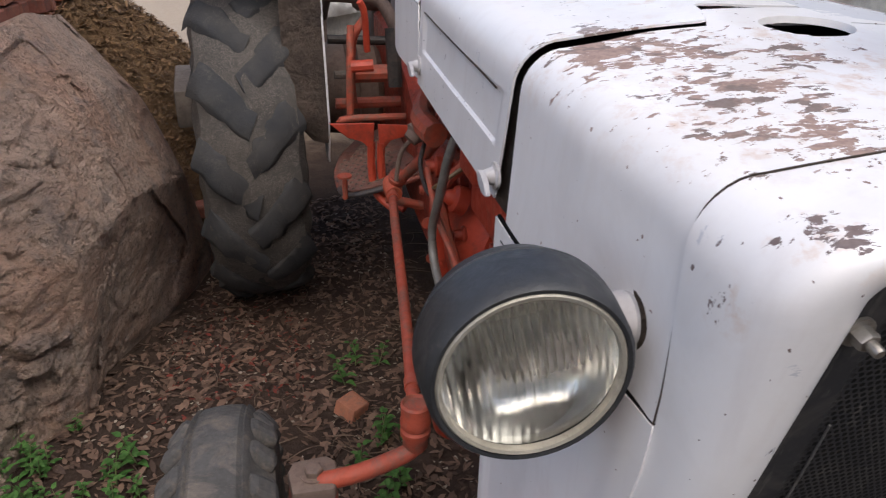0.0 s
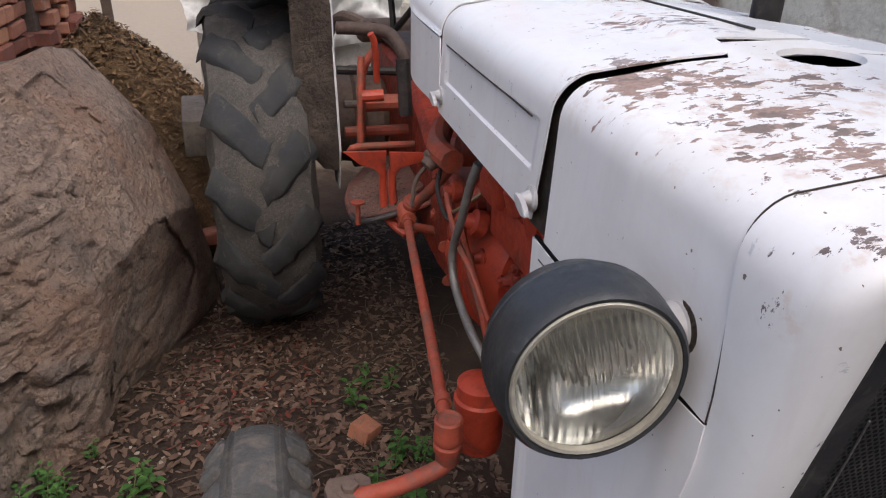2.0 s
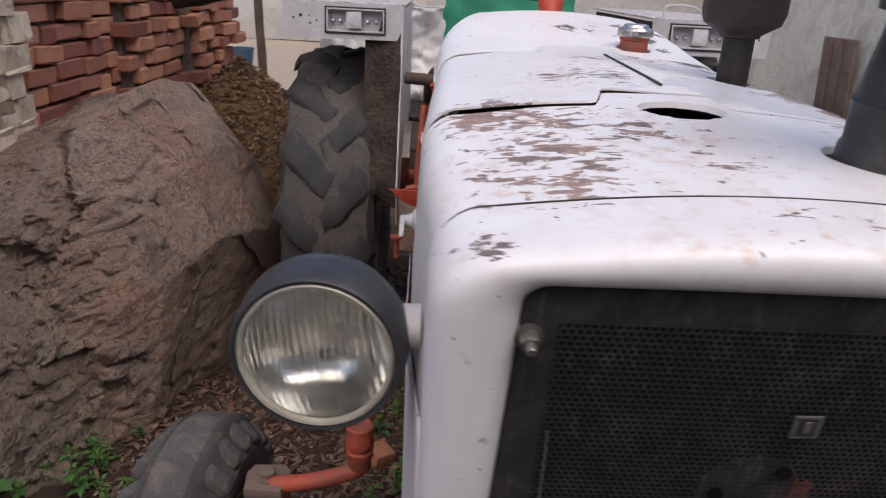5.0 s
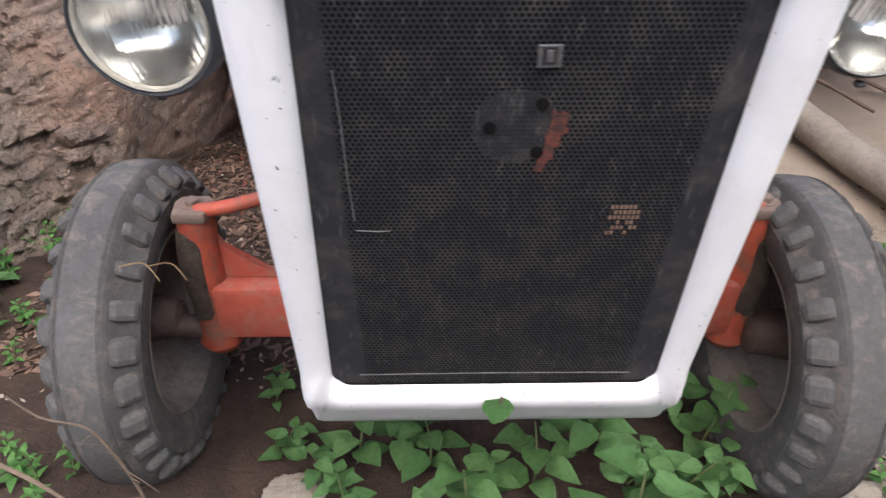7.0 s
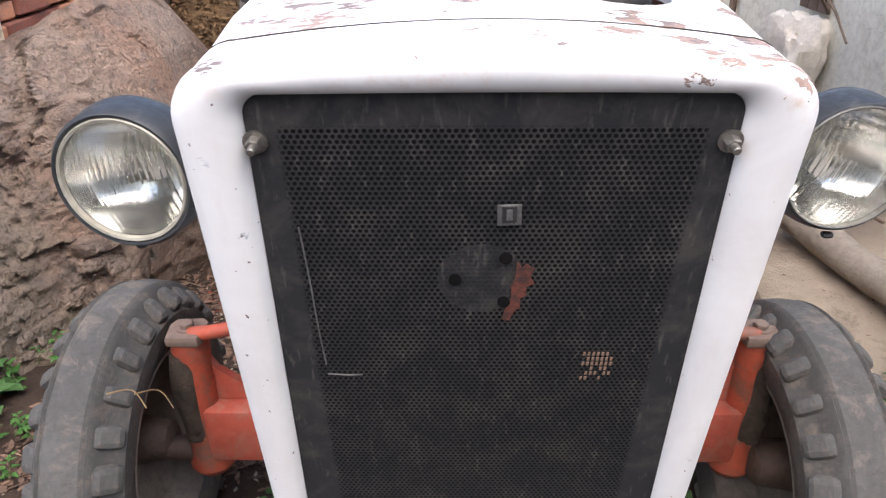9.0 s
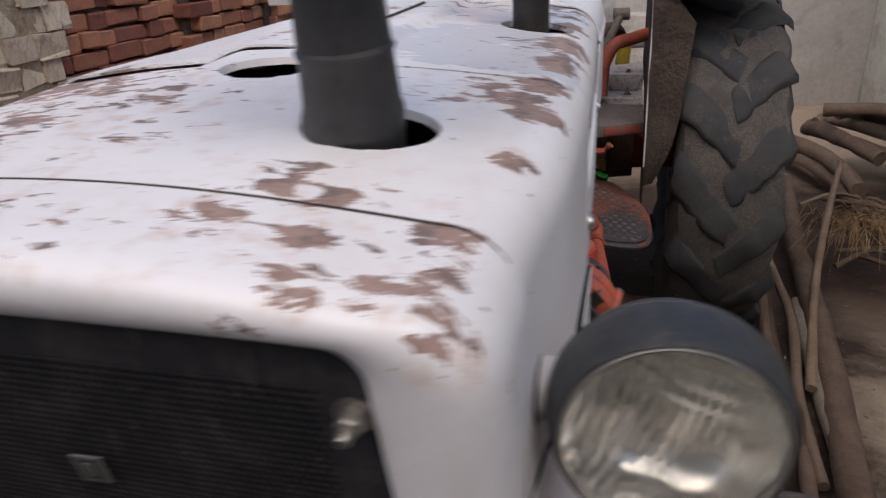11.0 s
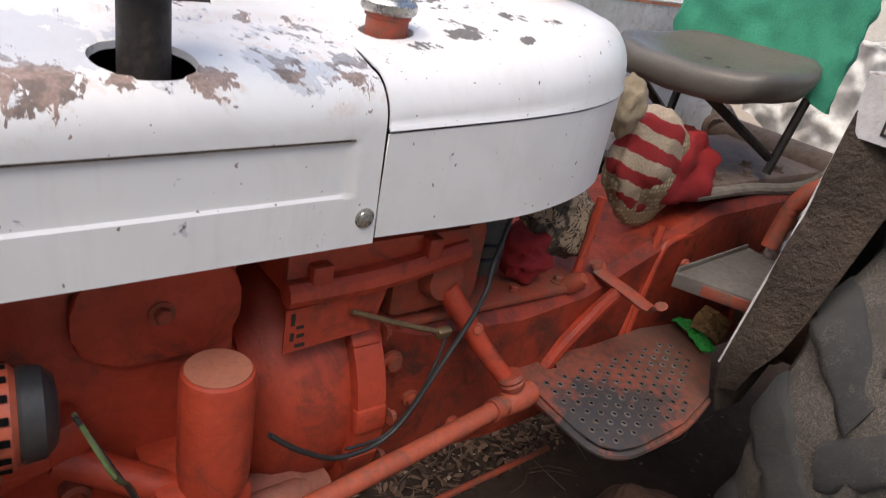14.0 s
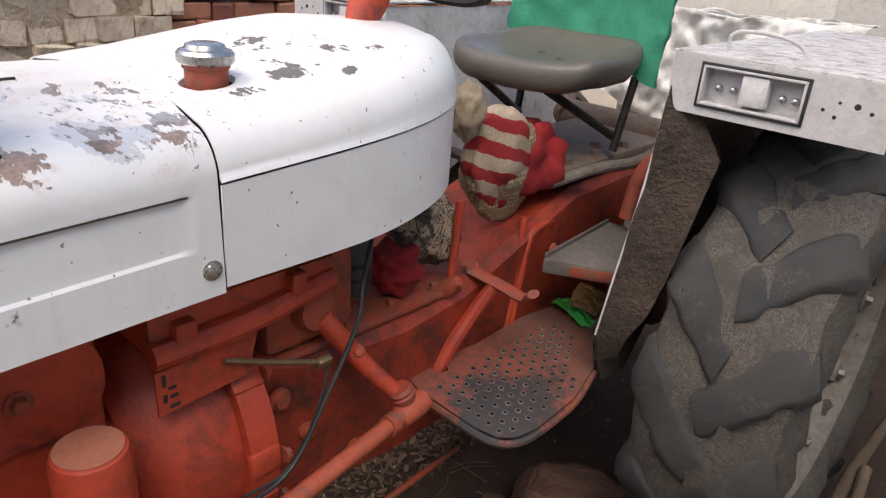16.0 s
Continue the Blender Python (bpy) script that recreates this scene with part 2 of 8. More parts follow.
def leaf_mat(name, a, b):
    m, n, l, p = nodes_of(name)
    co = n.new("ShaderNodeTexCoord").outputs["Object"]
    info = n.new("ShaderNodeObjectInfo").outputs["Random"]
    isl = n.new("ShaderNodeNewGeometry").outputs["Random Per Island"]
    r = math_node(n, l, "FRACT", math_node(n, l, "ADD", info, isl))
    col = mixc(n, l, r, a, b)
    col = mixc(n, l, ramp(n, l, noise_tex(n, l, co, 70, 4), 0.45, 0.7, 0, 0.5), col, tuple(c * 0.55 for c in a))
    l.new(col, p.inputs["Base Color"])
    p.inputs["Roughness"].default_value = 0.68
    p.inputs["Specular IOR Level"].default_value = 0.25
    bump(n, l, p, noise_tex(n, l, co, 45, 3), 0.4, 0.004)
    return m


def tyre_rubber(name, base, other, dust, amount):
    """Old rubber with a crackle of pale dried dust in its scuffs."""
    m, n, l, p = nodes_of(name)
    co = n.new("ShaderNodeTexCoord").outputs["Object"]
    big = noise_tex(n, l, co, 6, 5, 0.65, 0.4)
    grain = noise_tex(n, l, co, 48, 6, 0.75, 1.4)
    thread = math_node(n, l, "ABSOLUTE", math_node(n, l, "SUBTRACT", noise_tex(n, l, co, 65, 4, 0.65, 2.2), 0.5))
    where = noise_tex(n, l, co, 11, 5, 0.7, 0.5)
    col = mixc(n, l, ramp(n, l, big, 0.35, 0.65), base, other)
    scuff = math_node(n, l, "MULTIPLY", ramp(n, l, thread, 0.0, 0.035, 1, 0), ramp(n, l, where, amount - 0.08, amount + 0.06))
    col = mixc(n, l, math_node(n, l, "MULTIPLY", scuff, 0.62), col, dust)
    col = mixc(n, l, ramp(n, l, grain, 0.62, 0.76, 0, 0.42), col, tuple(0.6 * c for c in dust))
    l.new(col, p.inputs["Base Color"])
    p.inputs["Roughness"].default_value = 0.88
    p.inputs["Specular IOR Level"].default_value = 0.28
    bump(n, l, p, math_node(n, l, "ADD", grain, math_node(n, l, "MULTIPLY", big, 0.8)), 0.6, 0.006)
    return m


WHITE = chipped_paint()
GRILLE = perforated("perforated_black_grille", (0.026, 0.026, 0.028))
ORANGE = surface("orange_paint", (0.53, 0.070, 0.032), (0.39, 0.046, 0.022), 5, 45, 0.48, 0, (0.11, 0.034, 0.024), 0.46, 0.5, 0.004)
AXLE = surface("dusty_axle_paint", (0.45, 0.095, 0.062), (0.35, 0.068, 0.042), 6, 50, 0.6, 0, (0.30, 0.15, 0.11), 0.55, 0.5, 0.004)
STARTER = surface("faded_dusty_orange", (0.44, 0.17, 0.12), (0.36, 0.11, 0.075), 9, 60, 0.7, 0, (0.20, 0.11, 0.08), 0.5, 0.4, 0.003)
ORANGE_DULL = surface("dusty_orange_paint", (0.42, 0.075, 0.036), (0.29, 0.055, 0.03), 7, 50, 0.62, 0, (0.15, 0.08, 0.056), 0.58, 0.4, 0.004)
ORANGE_WORN = surface("worn_orange_rod_paint", (0.50, 0.11, 0.058), (0.42, 0.08, 0.04), 14, 70, 0.5, 0, (0.17, 0.085, 0.06), 0.5, 0.3, 0.002)
RUBBER = tyre_rubber("dusty_tyre_rubber", (0.056, 0.052, 0.048), (0.074, 0.066, 0.058), (0.24, 0.21, 0.18), 0.45)
RUBBER_LUG = tyre_rubber("worn_lug_rubber", (0.037, 0.039, 0.042), (0.054, 0.052, 0.050), (0.17, 0.145, 0.12), 0.60)
RUBBER_FRONT = surface("weathered_front_tyre_rubber", (0.095, 0.092, 0.088), (0.07, 0.066, 0.062), 9, 90, 0.85, 0, (0.17, 0.14, 0.115), 0.5, 0.5, 0.004, 0.25)
LAMP_RUBBER = surface("lamp_shell_black_paint", (0.020, 0.022, 0.024), (0.036, 0.037, 0.039), 12, 90, 0.42, 0, (0.085, 0.080, 0.075), 0.36, 0.4, 0.003)
BLACK = surface("dull_black_plastic", (0.022, 0.022, 0.024), (0.04, 0.038, 0.037), 9, 80, 0.45, 0, (0.09, 0.075, 0.065), 0.38, 0.3, 0.002)
DARK = surface("dark_greasy_iron_and_shade", (0.02, 0.018, 0.017), (0.045, 0.036, 0.03), 8, 60, 0.6, 0.2, (0.08, 0.055, 0.045), 0.45, 0.4, 0.003)
STEEL = surface("bright_steel", (0.62, 0.61, 0.58), (0.45, 0.43, 0.40), 30, 140, 0.28, 0.95, (0.25, 0.2, 0.16), 0.35, 0.2, 0.001)
CHROME = surface("reflector_chrome", (0.93, 0.93, 0.92), (0.86, 0.85, 0.81), 6, 25, 0.17, 1.0, None, 0, 0.0, 0.001)
RIM_RING = surface("lamp_rim_ring", (0.34, 0.33, 0.30), (0.22, 0.21, 0.19), 30, 120, 0.35, 0.6, (0.25, 0.2, 0.15), 0.4, 0.2, 0.001)
DIRTY_WHITE = surface("dirty_white_sheet_paint", (0.66, 0.65, 0.65), (0.50, 0.48, 0.47), 7, 70, 0.5, 0, (0.24, 0.19, 0.16), 0.42, 0.3, 0.003)
PALE_RING = surface("pale_lamp_ring", (0.44, 0.41, 0.34), (0.30, 0.28, 0.23), 30, 120, 0.4, 0.2, (0.2, 0.17, 0.13), 0.35, 0.2, 0.001)
FENDER_WHITE = surface("weathered_fender_white", (0.56, 0.555, 0.56), (0.47, 0.455, 0.45), 9, 90, 0.5, 0, (0.22, 0.15, 0.115), 0.34, 0.4, 0.003)
FENDER_FLAKED = surface("flaked_fender_top_white", (0.58, 0.565, 0.555), (0.49, 0.465, 0.445), 12, 80, 0.6, 0, (0.17, 0.115, 0.09), 0.56, 0.6, 0.004)
RIM_PALE = surface("dusty_pale_rim", (0.19, 0.17, 0.15), (0.14, 0.12, 0.105), 9, 60, 0.8, 0, (0.11, 0.088, 0.072), 0.5, 0.5, 0.004)
RIM_MUD = surface("mud_dried_wheel_rim", (0.115, 0.098, 0.084), (0.175, 0.150, 0.126), 7, 60, 0.9, 0, (0.085, 0.068, 0.056), 0.45, 0.6, 0.004)
HUB = surface("dark_greasy_hub", (0.055, 0.036, 0.028), (0.09, 0.055, 0.042), 9, 60, 0.75, 0.1, (0.10, 0.07, 0.055), 0.5, 0.5, 0.004)
RUST_RIM = surface("rusty_wheel_disc", (0.13, 0.085, 0.065), (0.20, 0.14, 0.11), 8, 60, 0.8, 0.1, (0.16, 0.12, 0.095), 0.55, 0.5, 0.004)
# a darker brown than the other caked mud, for the fender return
FENDER_MUD = surface("dark_caked_mud", (0.105, 0.080, 0.063), (0.058, 0.044, 0.036), 9, 45, 0.95, 0, (0.11, 0.085, 0.068), 0.4, 1.0, 0.03, 0.2)
MUD_AND_SHADE = surface("caked_mud_and_shade_line", (0.125, 0.095, 0.075), (0.062, 0.048, 0.039), 9, 45, 0.95, 0, (0.13, 0.10, 0.08), 0.4, 1.0, 0.03, 0.2)
SEAT = surface("grey_brown_vinyl", (0.095, 0.084, 0.070), (0.118, 0.104, 0.088), 6, 120, 0.36, 0, (0.20, 0.18, 0.155), 0.3, 0.25, 0.002)
GREEN_CLOTH = surface("green_cover_cloth", (0.02, 0.19, 0.11), (0.03, 0.25, 0.15), 6, 200, 0.85, 0, None, 0, 0.5, 0.004)
RED_CLOTH = surface("red_rag_cloth", (0.30, 0.012, 0.014), (0.22, 0.01, 0.014), 12, 260, 0.9, 0, None, 0, 0.6, 0.004)
BEIGE_CLOTH = surface("beige_rag_cloth", (0.42, 0.33, 0.22), (0.30, 0.23, 0.15), 30, 260, 0.9, 0, (0.16, 0.11, 0.07), 0.35, 0.6, 0.004)
STONE = surface("dark_field_stone", (0.125, 0.066, 0.050), (0.155, 0.090, 0.070), 6, 50, 0.9, 0, (0.08, 0.06, 0.05), 0.4, 0.7, 0.01, 0.2)
PALE_STONE = surface("pale_flat_stone", (0.36, 0.31, 0.25), (0.28, 0.24, 0.19), 6, 50, 0.9, 0, (0.2, 0.16, 0.12), 0.4, 0.7, 0.01, 0.2)
BRICK = surface("red_clay_brick", (0.47, 0.20, 0.125), (0.40, 0.16, 0.10), 9, 70, 0.9, 0, (0.24, 0.16, 0.125), 0.5, 0.8, 0.006, 0.2, 0.45)
WASH_JOINT = surface("limewashed_joint", (0.62, 0.51, 0.36), (0.46, 0.35, 0.23), 9, 50, 0.92, 0, (0.20, 0.14, 0.10), 0.5, 0.9, 0.01, 0.2)
LIMEWASH = surface("limewashed_brick", (0.78, 0.66, 0.50), (0.66, 0.53, 0.38), 9, 50, 0.92, 0, (0.36, 0.22, 0.15), 0.52, 0.9, 0.008, 0.2, 0.12)
MORTAR = surface("dark_earth_mortar", (0.13, 0.09, 0.068), (0.20, 0.15, 0.115), 8, 40, 0.95, 0, None, 0, 0.9, 0.012, 0.2)
PLASTER = surface("grey_mud_plaster", (0.58, 0.535, 0.465), (0.66, 0.62, 0.55), 1.4, 22, 0.95, 0, (0.42, 0.37, 0.315), 0.5, 1.0, 0.025, 0.2)
WHITEWASH = surface("greenish_whitewashed_plaster", (0.70, 0.68, 0.59), (0.78, 0.765, 0.68), 1.6, 24, 0.95, 0, (0.50, 0.45, 0.37), 0.5, 1.0, 0.025, 0.2)
PALE_WALL = surface("pale_cement_wall", (0.52, 0.50, 0.46), (0.42, 0.40, 0.365), 1.5, 25, 0.9, 0, (0.3, 0.27, 0.24), 0.4, 0.6, 0.01, 0.2)
STRAW = surface("straw_dung", (0.27, 0.168, 0.088), (0.17, 0.105, 0.056), 7, 150, 0.95, 0, (0.09, 0.055, 0.032), 0.45, 1.0, 0.03, 0.2)
BARK = surface("stripped_branch_wood", (0.17, 0.122, 0.088), (0.11, 0.078, 0.058), 7, 60, 0.85, 0, (0.11, 0.08, 0.06), 0.4, 0.7, 0.008, 0.2, 0.2)
PALE_WOOD = surface("weathered_pale_log", (0.33, 0.28, 0.225), (0.24, 0.20, 0.16), 6, 50, 0.9, 0, (0.16, 0.13, 0.1), 0.4, 0.7, 0.008, 0.2, 0.1)
LITTER = leaf_mat("dry_leaf_litter", (0.22, 0.14, 0.10), (0.045, 0.028, 0.022))
TWIG = surface("dry_twig", (0.17, 0.12, 0.085), (0.10, 0.07, 0.05), 20, 90, 0.9, 0, None, 0, 0.5, 0.004)
LEAF = leaf_mat("broad_green_leaf", (0.045, 0.105, 0.030), (0.085, 0.165, 0.055))
LEAF_SMALL = leaf_mat("small_weed_leaf", (0.045, 0.12, 0.025), (0.085, 0.18, 0.045))
STEM = surface("weed_stem", (0.10, 0.16, 0.05), (0.14, 0.12, 0.06), 20, 90, 0.7)
HOSE = surface("braided_steel_hose", (0.27, 0.26, 0.235), (0.19, 0.18, 0.165), 40, 300, 0.45, 0.4, None, 0, 0.5, 0.002)
BLUE = surface("blue_bucket_plastic", (0.03, 0.07, 0.12), (0.04, 0.085, 0.14), 8, 60, 0.5)
PAPER = surface("grey_sticker_paper", (0.12, 0.115, 0.11), (0.06, 0.058, 0.056), 60, 200, 0.7)
PATCH = surface("orange_overspray", (0.17, 0.045, 0.028), (0.09, 0.03, 0.02), 45, 320, 0.8, 0, (0.03, 0.02, 0.018), 0.62, 0.4, 0.002)
GREEN_FOIL = surface("green_packet_foil", (0.04, 0.42, 0.06), (0.06, 0.5, 0.1), 30, 120, 0.3, 0.1, None, 0, 0.6, 0.004)
BROWN_FOIL = surface("brown_packet_foil", (0.26, 0.14, 0.04), (0.38, 0.24, 0.10), 40, 120, 0.35, 0.1, None, 0, 0.7, 0.006)
YELLOW = surface("yellow_plastic", (0.62, 0.45, 0.06), (0.5, 0.36, 0.05), 12, 80, 0.5)
GLASS = glass_mat()
DULL_STEEL = surface("dull_bolt_steel", (0.34, 0.32, 0.29), (0.24, 0.22, 0.20), 30, 140, 0.42, 0.85, (0.10, 0.085, 0.07), 0.4, 0.2, 0.001)
# grimy orange, darkened further for the shade by seat and fender
ORANGE_DIRTY_SHADED = surface("grimy_shaded_orange_casting", (0.38, 0.046, 0.020), (0.20, 0.026, 0.014), 6, 40, 0.5, 0, (0.055, 0.022, 0.016), 0.56, 0.6, 0.006)
VOID = surface("unlit_hole", (0.004, 0.004, 0.004), (0.006, 0.005, 0.005), 8, 60, 0.9, 0, None, 0, 0.1, 0.001, 0.1)
PLATE = surface("dusty_floor_plate_steel", (0.14, 0.122, 0.108), (0.20, 0.178, 0.155), 5, 70, 0.7, 0.1, (0.09, 0.068, 0.052), 0.45, 0.4, 0.004)
FADED = surface("faded_orange_top", (0.50, 0.19, 0.12), (0.46, 0.15, 0.09), 16, 90, 0.6, 0, (0.22, 0.13, 0.09), 0.3, 0.2, 0.001)
BURNT = surface("flaking_sticker_residue", (0.26, 0.17, 0.12), (0.17, 0.10, 0.07), 60, 260, 0.8, 0, None, 0, 0.3, 0.001)


def rock():
    """Brown weathered rock: tan faces, grey crusts, dark stains, fine cracks and grit."""
    m, n, l, p = nodes_of("brown_rock")
    co = n.new("ShaderNodeTexCoord").outputs["Object"]
    big = noise_tex(n, l, co, 2.4, 6, 0.65, 0.6)
    mid = noise_tex(n, l, co, 9, 8, 0.72, 0.5)
    grit = noise_tex(n, l, co, 70, 6, 0.75)
    col = mixc(n, l, ramp(n, l, big, 0.36, 0.62), (0.60, 0.385, 0.285), (0.64, 0.485, 0.39))
    sep = n.new("ShaderNodeSeparateXYZ")
    l.new(co, sep.inputs[0])
    earth = ramp(n, l, math_node(n, l, "ADD", sep.outputs[1], math_node(n, l, "MULTIPLY", mid, 0.7)), 1.72, 1.86, 0.85, 0.0)
    col = mixc(n, l, earth, col, mixc(n, l, mid, (0.44, 0.33, 0.25), (0.56, 0.46, 0.37)))
    col = mixc(n, l, ramp(n, l, mid, 0.50, 0.66, 0, 0.75), col, (0.36, 0.30, 0.27))
    col = mixc(n, l, ramp(n, l, noise_tex(n, l, co, 4.5, 6, 0.7, 1.0), 0.56, 0.68, 0, 0.5), col, (0.17, 0.15, 0.14))
    col = mixc(n, l, ramp(n, l, grit, 0.52, 0.69, 0, 0.70), col, (0.11, 0.078, 0.06))
    fleck = noise_tex(n, l, co, 190, 4, 0.7)
    col = mixc(n, l, ramp(n, l, fleck, 0.60, 0.70, 0, 0.5), col, (0.11, 0.08, 0.062))
    col = mixc(n, l, ramp(n, l, noise_tex(n, l, co, 120, 3, 0.6), 0.63, 0.70, 0, 0.6), col, (0.44, 0.35, 0.28))
    col = mixc(n, l, ramp(n, l, noise_tex(n, l, co, 38, 3, 0.6), 0.66, 0.72, 0, 0.6), col, (0.44, 0.34, 0.26))
    v = n.new("ShaderNodeTexVoronoi")
    v.feature = "DISTANCE_TO_EDGE"
    v.inputs["Scale"].default_value = 3.2
    warp = n.new("ShaderNodeMix")
    warp.data_type = "VECTOR"
    warp.inputs["Factor"].default_value = 0.10
    tex = n.new("ShaderNodeTexNoise")
    tex.inputs["Scale"].default_value, tex.inputs["Detail"].default_value = 5, 5
    l.new(co, tex.inputs["Vector"])
    l.new(co, warp.inputs["A"])
    l.new(tex.outputs["Color"], warp.inputs["B"])
    l.new(warp.outputs["Result"], v.inputs["Vector"])
    crack = math_node(n, l, "MULTIPLY", ramp(n, l, v.outputs["Distance"], 0.0, 0.012, 1, 0), ramp(n, l, big, 0.45, 0.55))
    col = mixc(n, l, math_node(n, l, "MULTIPLY", crack, 0.12), col, (0.05, 0.038, 0.032))
    l.new(col, p.inputs["Base Color"])
    p.inputs["Roughness"].default_value = 0.93
    p.inputs["Specular IOR Level"].default_value = 0.2
    pits = ramp(n, l, noise_tex(n, l, co, 30, 5, 0.7, 0.6), 0.36, 0.50, -0.7, 0.3)
    h = math_node(n, l, "ADD", math_node(n, l, "ADD", math_node(n, l, "MULTIPLY", mid, 1.6), pits), math_node(n, l, "ADD", math_node(n, l, "MULTIPLY", grit, 1.3), math_node(n, l, "MULTIPLY", fleck, 0.35)))
    bump(n, l, p, h, 1.0, 0.032)
    return m


ROCK = rock()


def soil():
    m, n, l, p = nodes_of("packed_soil")
    co = n.new("ShaderNodeTexCoord").outputs["Object"]
    sep = n.new("ShaderNodeSeparateXYZ")
    l.new(co, sep.inputs[0])
    big = noise_tex(n, l, co, 1.6, 6, 0.65, 0.5)
    mid = noise_tex(n, l, co, 14, 7, 0.7, 0.3)
    fine = noise_tex(n, l, co, 90, 5, 0.7)
    col = mixc(n, l, ramp(n, l, big, 0.38, 0.64), (0.046, 0.030, 0.023), (0.082, 0.055, 0.041))
    col = mixc(n, l, ramp(n, l, mid, 0.4, 0.7, 0, 0.8), col, (0.042, 0.029, 0.023))
    col = mixc(n, l, ramp(n, l, fine, 0.6, 0.75, 0, 0.6), col, (0.17, 0.125, 0.092))
    edge = math_node(n, l, "ADD", sep.outputs[1], math_node(n, l, "MULTIPLY", big, 1.2))
    far = ramp(n, l, edge, 4.6, 5.6)
    right = math_node(n, l, "ADD", sep.outputs[0], math_node(n, l, "ADD", math_node(n, l, "MULTIPLY", mid, 0.3), math_node(n, l, "MULTIPLY", math_node(n, l, "SUBTRACT", big, 0.5), 1.2)))
    pale = math_node(n, l, "MULTIPLY", ramp(n, l, right, 1.2, 1.5, 0, 0.85), ramp(n, l, sep.outputs[1], 2.0, 2.8, 1, 0))
    col = mixc(n, l, math_node(n, l, "MAXIMUM", far, pale), col, mixc(n, l, mid, (0.46, 0.375, 0.285), (0.33, 0.265, 0.20)))
    moss = math_node(n, l, "MULTIPLY", ramp(n, l, noise_tex(n, l, co, 9, 5, 0.7), 0.52, 0.66, 0, 0.55), math_node(n, l, "MULTIPLY", ramp(n, l, sep.outputs[0], 0.25, 0.5), ramp(n, l, sep.outputs[1], 1.5, 1.9, 1, 0)))
    col = mixc(n, l, moss, col, (0.060, 0.068, 0.028))
    l.new(col, p.inputs["Base Color"])
    p.inputs["Roughness"].default_value = 0.95
    p.inputs["Specular IOR Level"].default_value = 0.2
    bump(n, l, p, math_node(n, l, "ADD", mid, math_node(n, l, "MULTIPLY", fine, 0.5)), 0.9, 0.02)
    return m


SOIL = soil()

# ---- mesh helpers ----


def finish(name, bm, material, parent=None, label="", smooth=35):
    me = bpy.data.meshes.new(name)
    bmesh.ops.recalc_face_normals(bm, faces=bm.faces)
    bm.to_mesh(me)
    bm.free()
    me.materials.append(material)
    if smooth:
        me.polygons.foreach_set("use_smooth", [True] * len(me.polygons))
        me.set_sharp_from_angle(angle=radians(smooth))
    ob = new(name, me)
    if parent:
        ob.parent = parent
    if label:
        tagged(ob, label)
    return ob


def part(name, bm, material, parent, label="", smooth=35):
    return finish(name, bm, material, parent, label, smooth)


def thing(name, at=(0, 0, 0), label="", category="", group=""):
    return tagged_at(new(name), at, label, category, group)


def tagged_at(ob, at, label, category, group):
    ob.location = at
    ob.empty_display_size = 0.05
    return tagged(ob, label, category, group)


def box(bm, c, s, rot=(0, 0, 0), bev=0.004, seg=2):
    r = bmesh.ops.create_cube(bm, size=1.0, matrix=pose(*c, *rot) @ Matrix.Diagonal((*s, 1)))
    if bev:
        es = list({e for v in r["verts"] for e in v.link_edges})
        bmesh.ops.bevel(bm, geom=es, offset=bev, segments=seg, affect="EDGES", profile=0.5)
    return bm


def ring_loft(bm, rings, close=True, cap=True):
    """Skin rings of equal count. close: each ring is a loop."""
    vs = [[bm.verts.new(p) for p in r] for r in rings]
    k = len(rings[0])
    for a, b in zip(vs, vs[1:]):
        for i in range(k if close else k - 1):
            j = (i + 1) % k
            bm.faces.new((a[i], a[j], b[j], b[i]))
    if cap and close:
        bm.faces.new(vs[0][::-1])
        bm.faces.new(vs[-1])
    return vs


def circle(c, axis, r, seg=16, phase=0.0):
    axis = Vector(axis).normalized()
    u = axis.orthogonal().normalized()
    w = axis.cross(u)
    return [Vector(c) + r * (math.cos(phase + 2 * math.pi * i / seg) * u + math.sin(phase + 2 * math.pi * i / seg) * w) for i in range(seg)]


def rod(bm, a, b, r0, r1=None, seg=14, cap=True):
    a, b = Vector(a), Vector(b)
    ax = b - a
    ring_loft(bm, [circle(a, ax, r0, seg), circle(b, ax, r0 if r1 is None else r1, seg)], True, cap)
    return bm


def lathe(bm, prof, origin, axis, seg=32, caps=True):
    """prof: (distance along the axis, radius)."""
    axis, origin = Vector(axis).normalized(), Vector(origin)
    ring_loft(bm, [circle(origin + axis * t, axis, max(r, 0.0005), seg) for t, r in prof], True, caps)
    return bm


def spline(pts, per=6):
    pts = [Vector(p) for p in pts]
    out = []
    for i in range(len(pts) - 1):
        p0, p1, p2, p3 = pts[max(i - 1, 0)], pts[i], pts[i + 1], pts[min(i + 2, len(pts) - 1)]
        for k in range(per):
            t = k / per
            out.append(0.5 * (2 * p1 + (p2 - p0) * t + (2 * p0 - 5 * p1 + 4 * p2 - p3) * t * t + (3 * p1 - p0 - 3 * p2 + p3) * t ** 3))
    out.append(pts[-1])
    return out


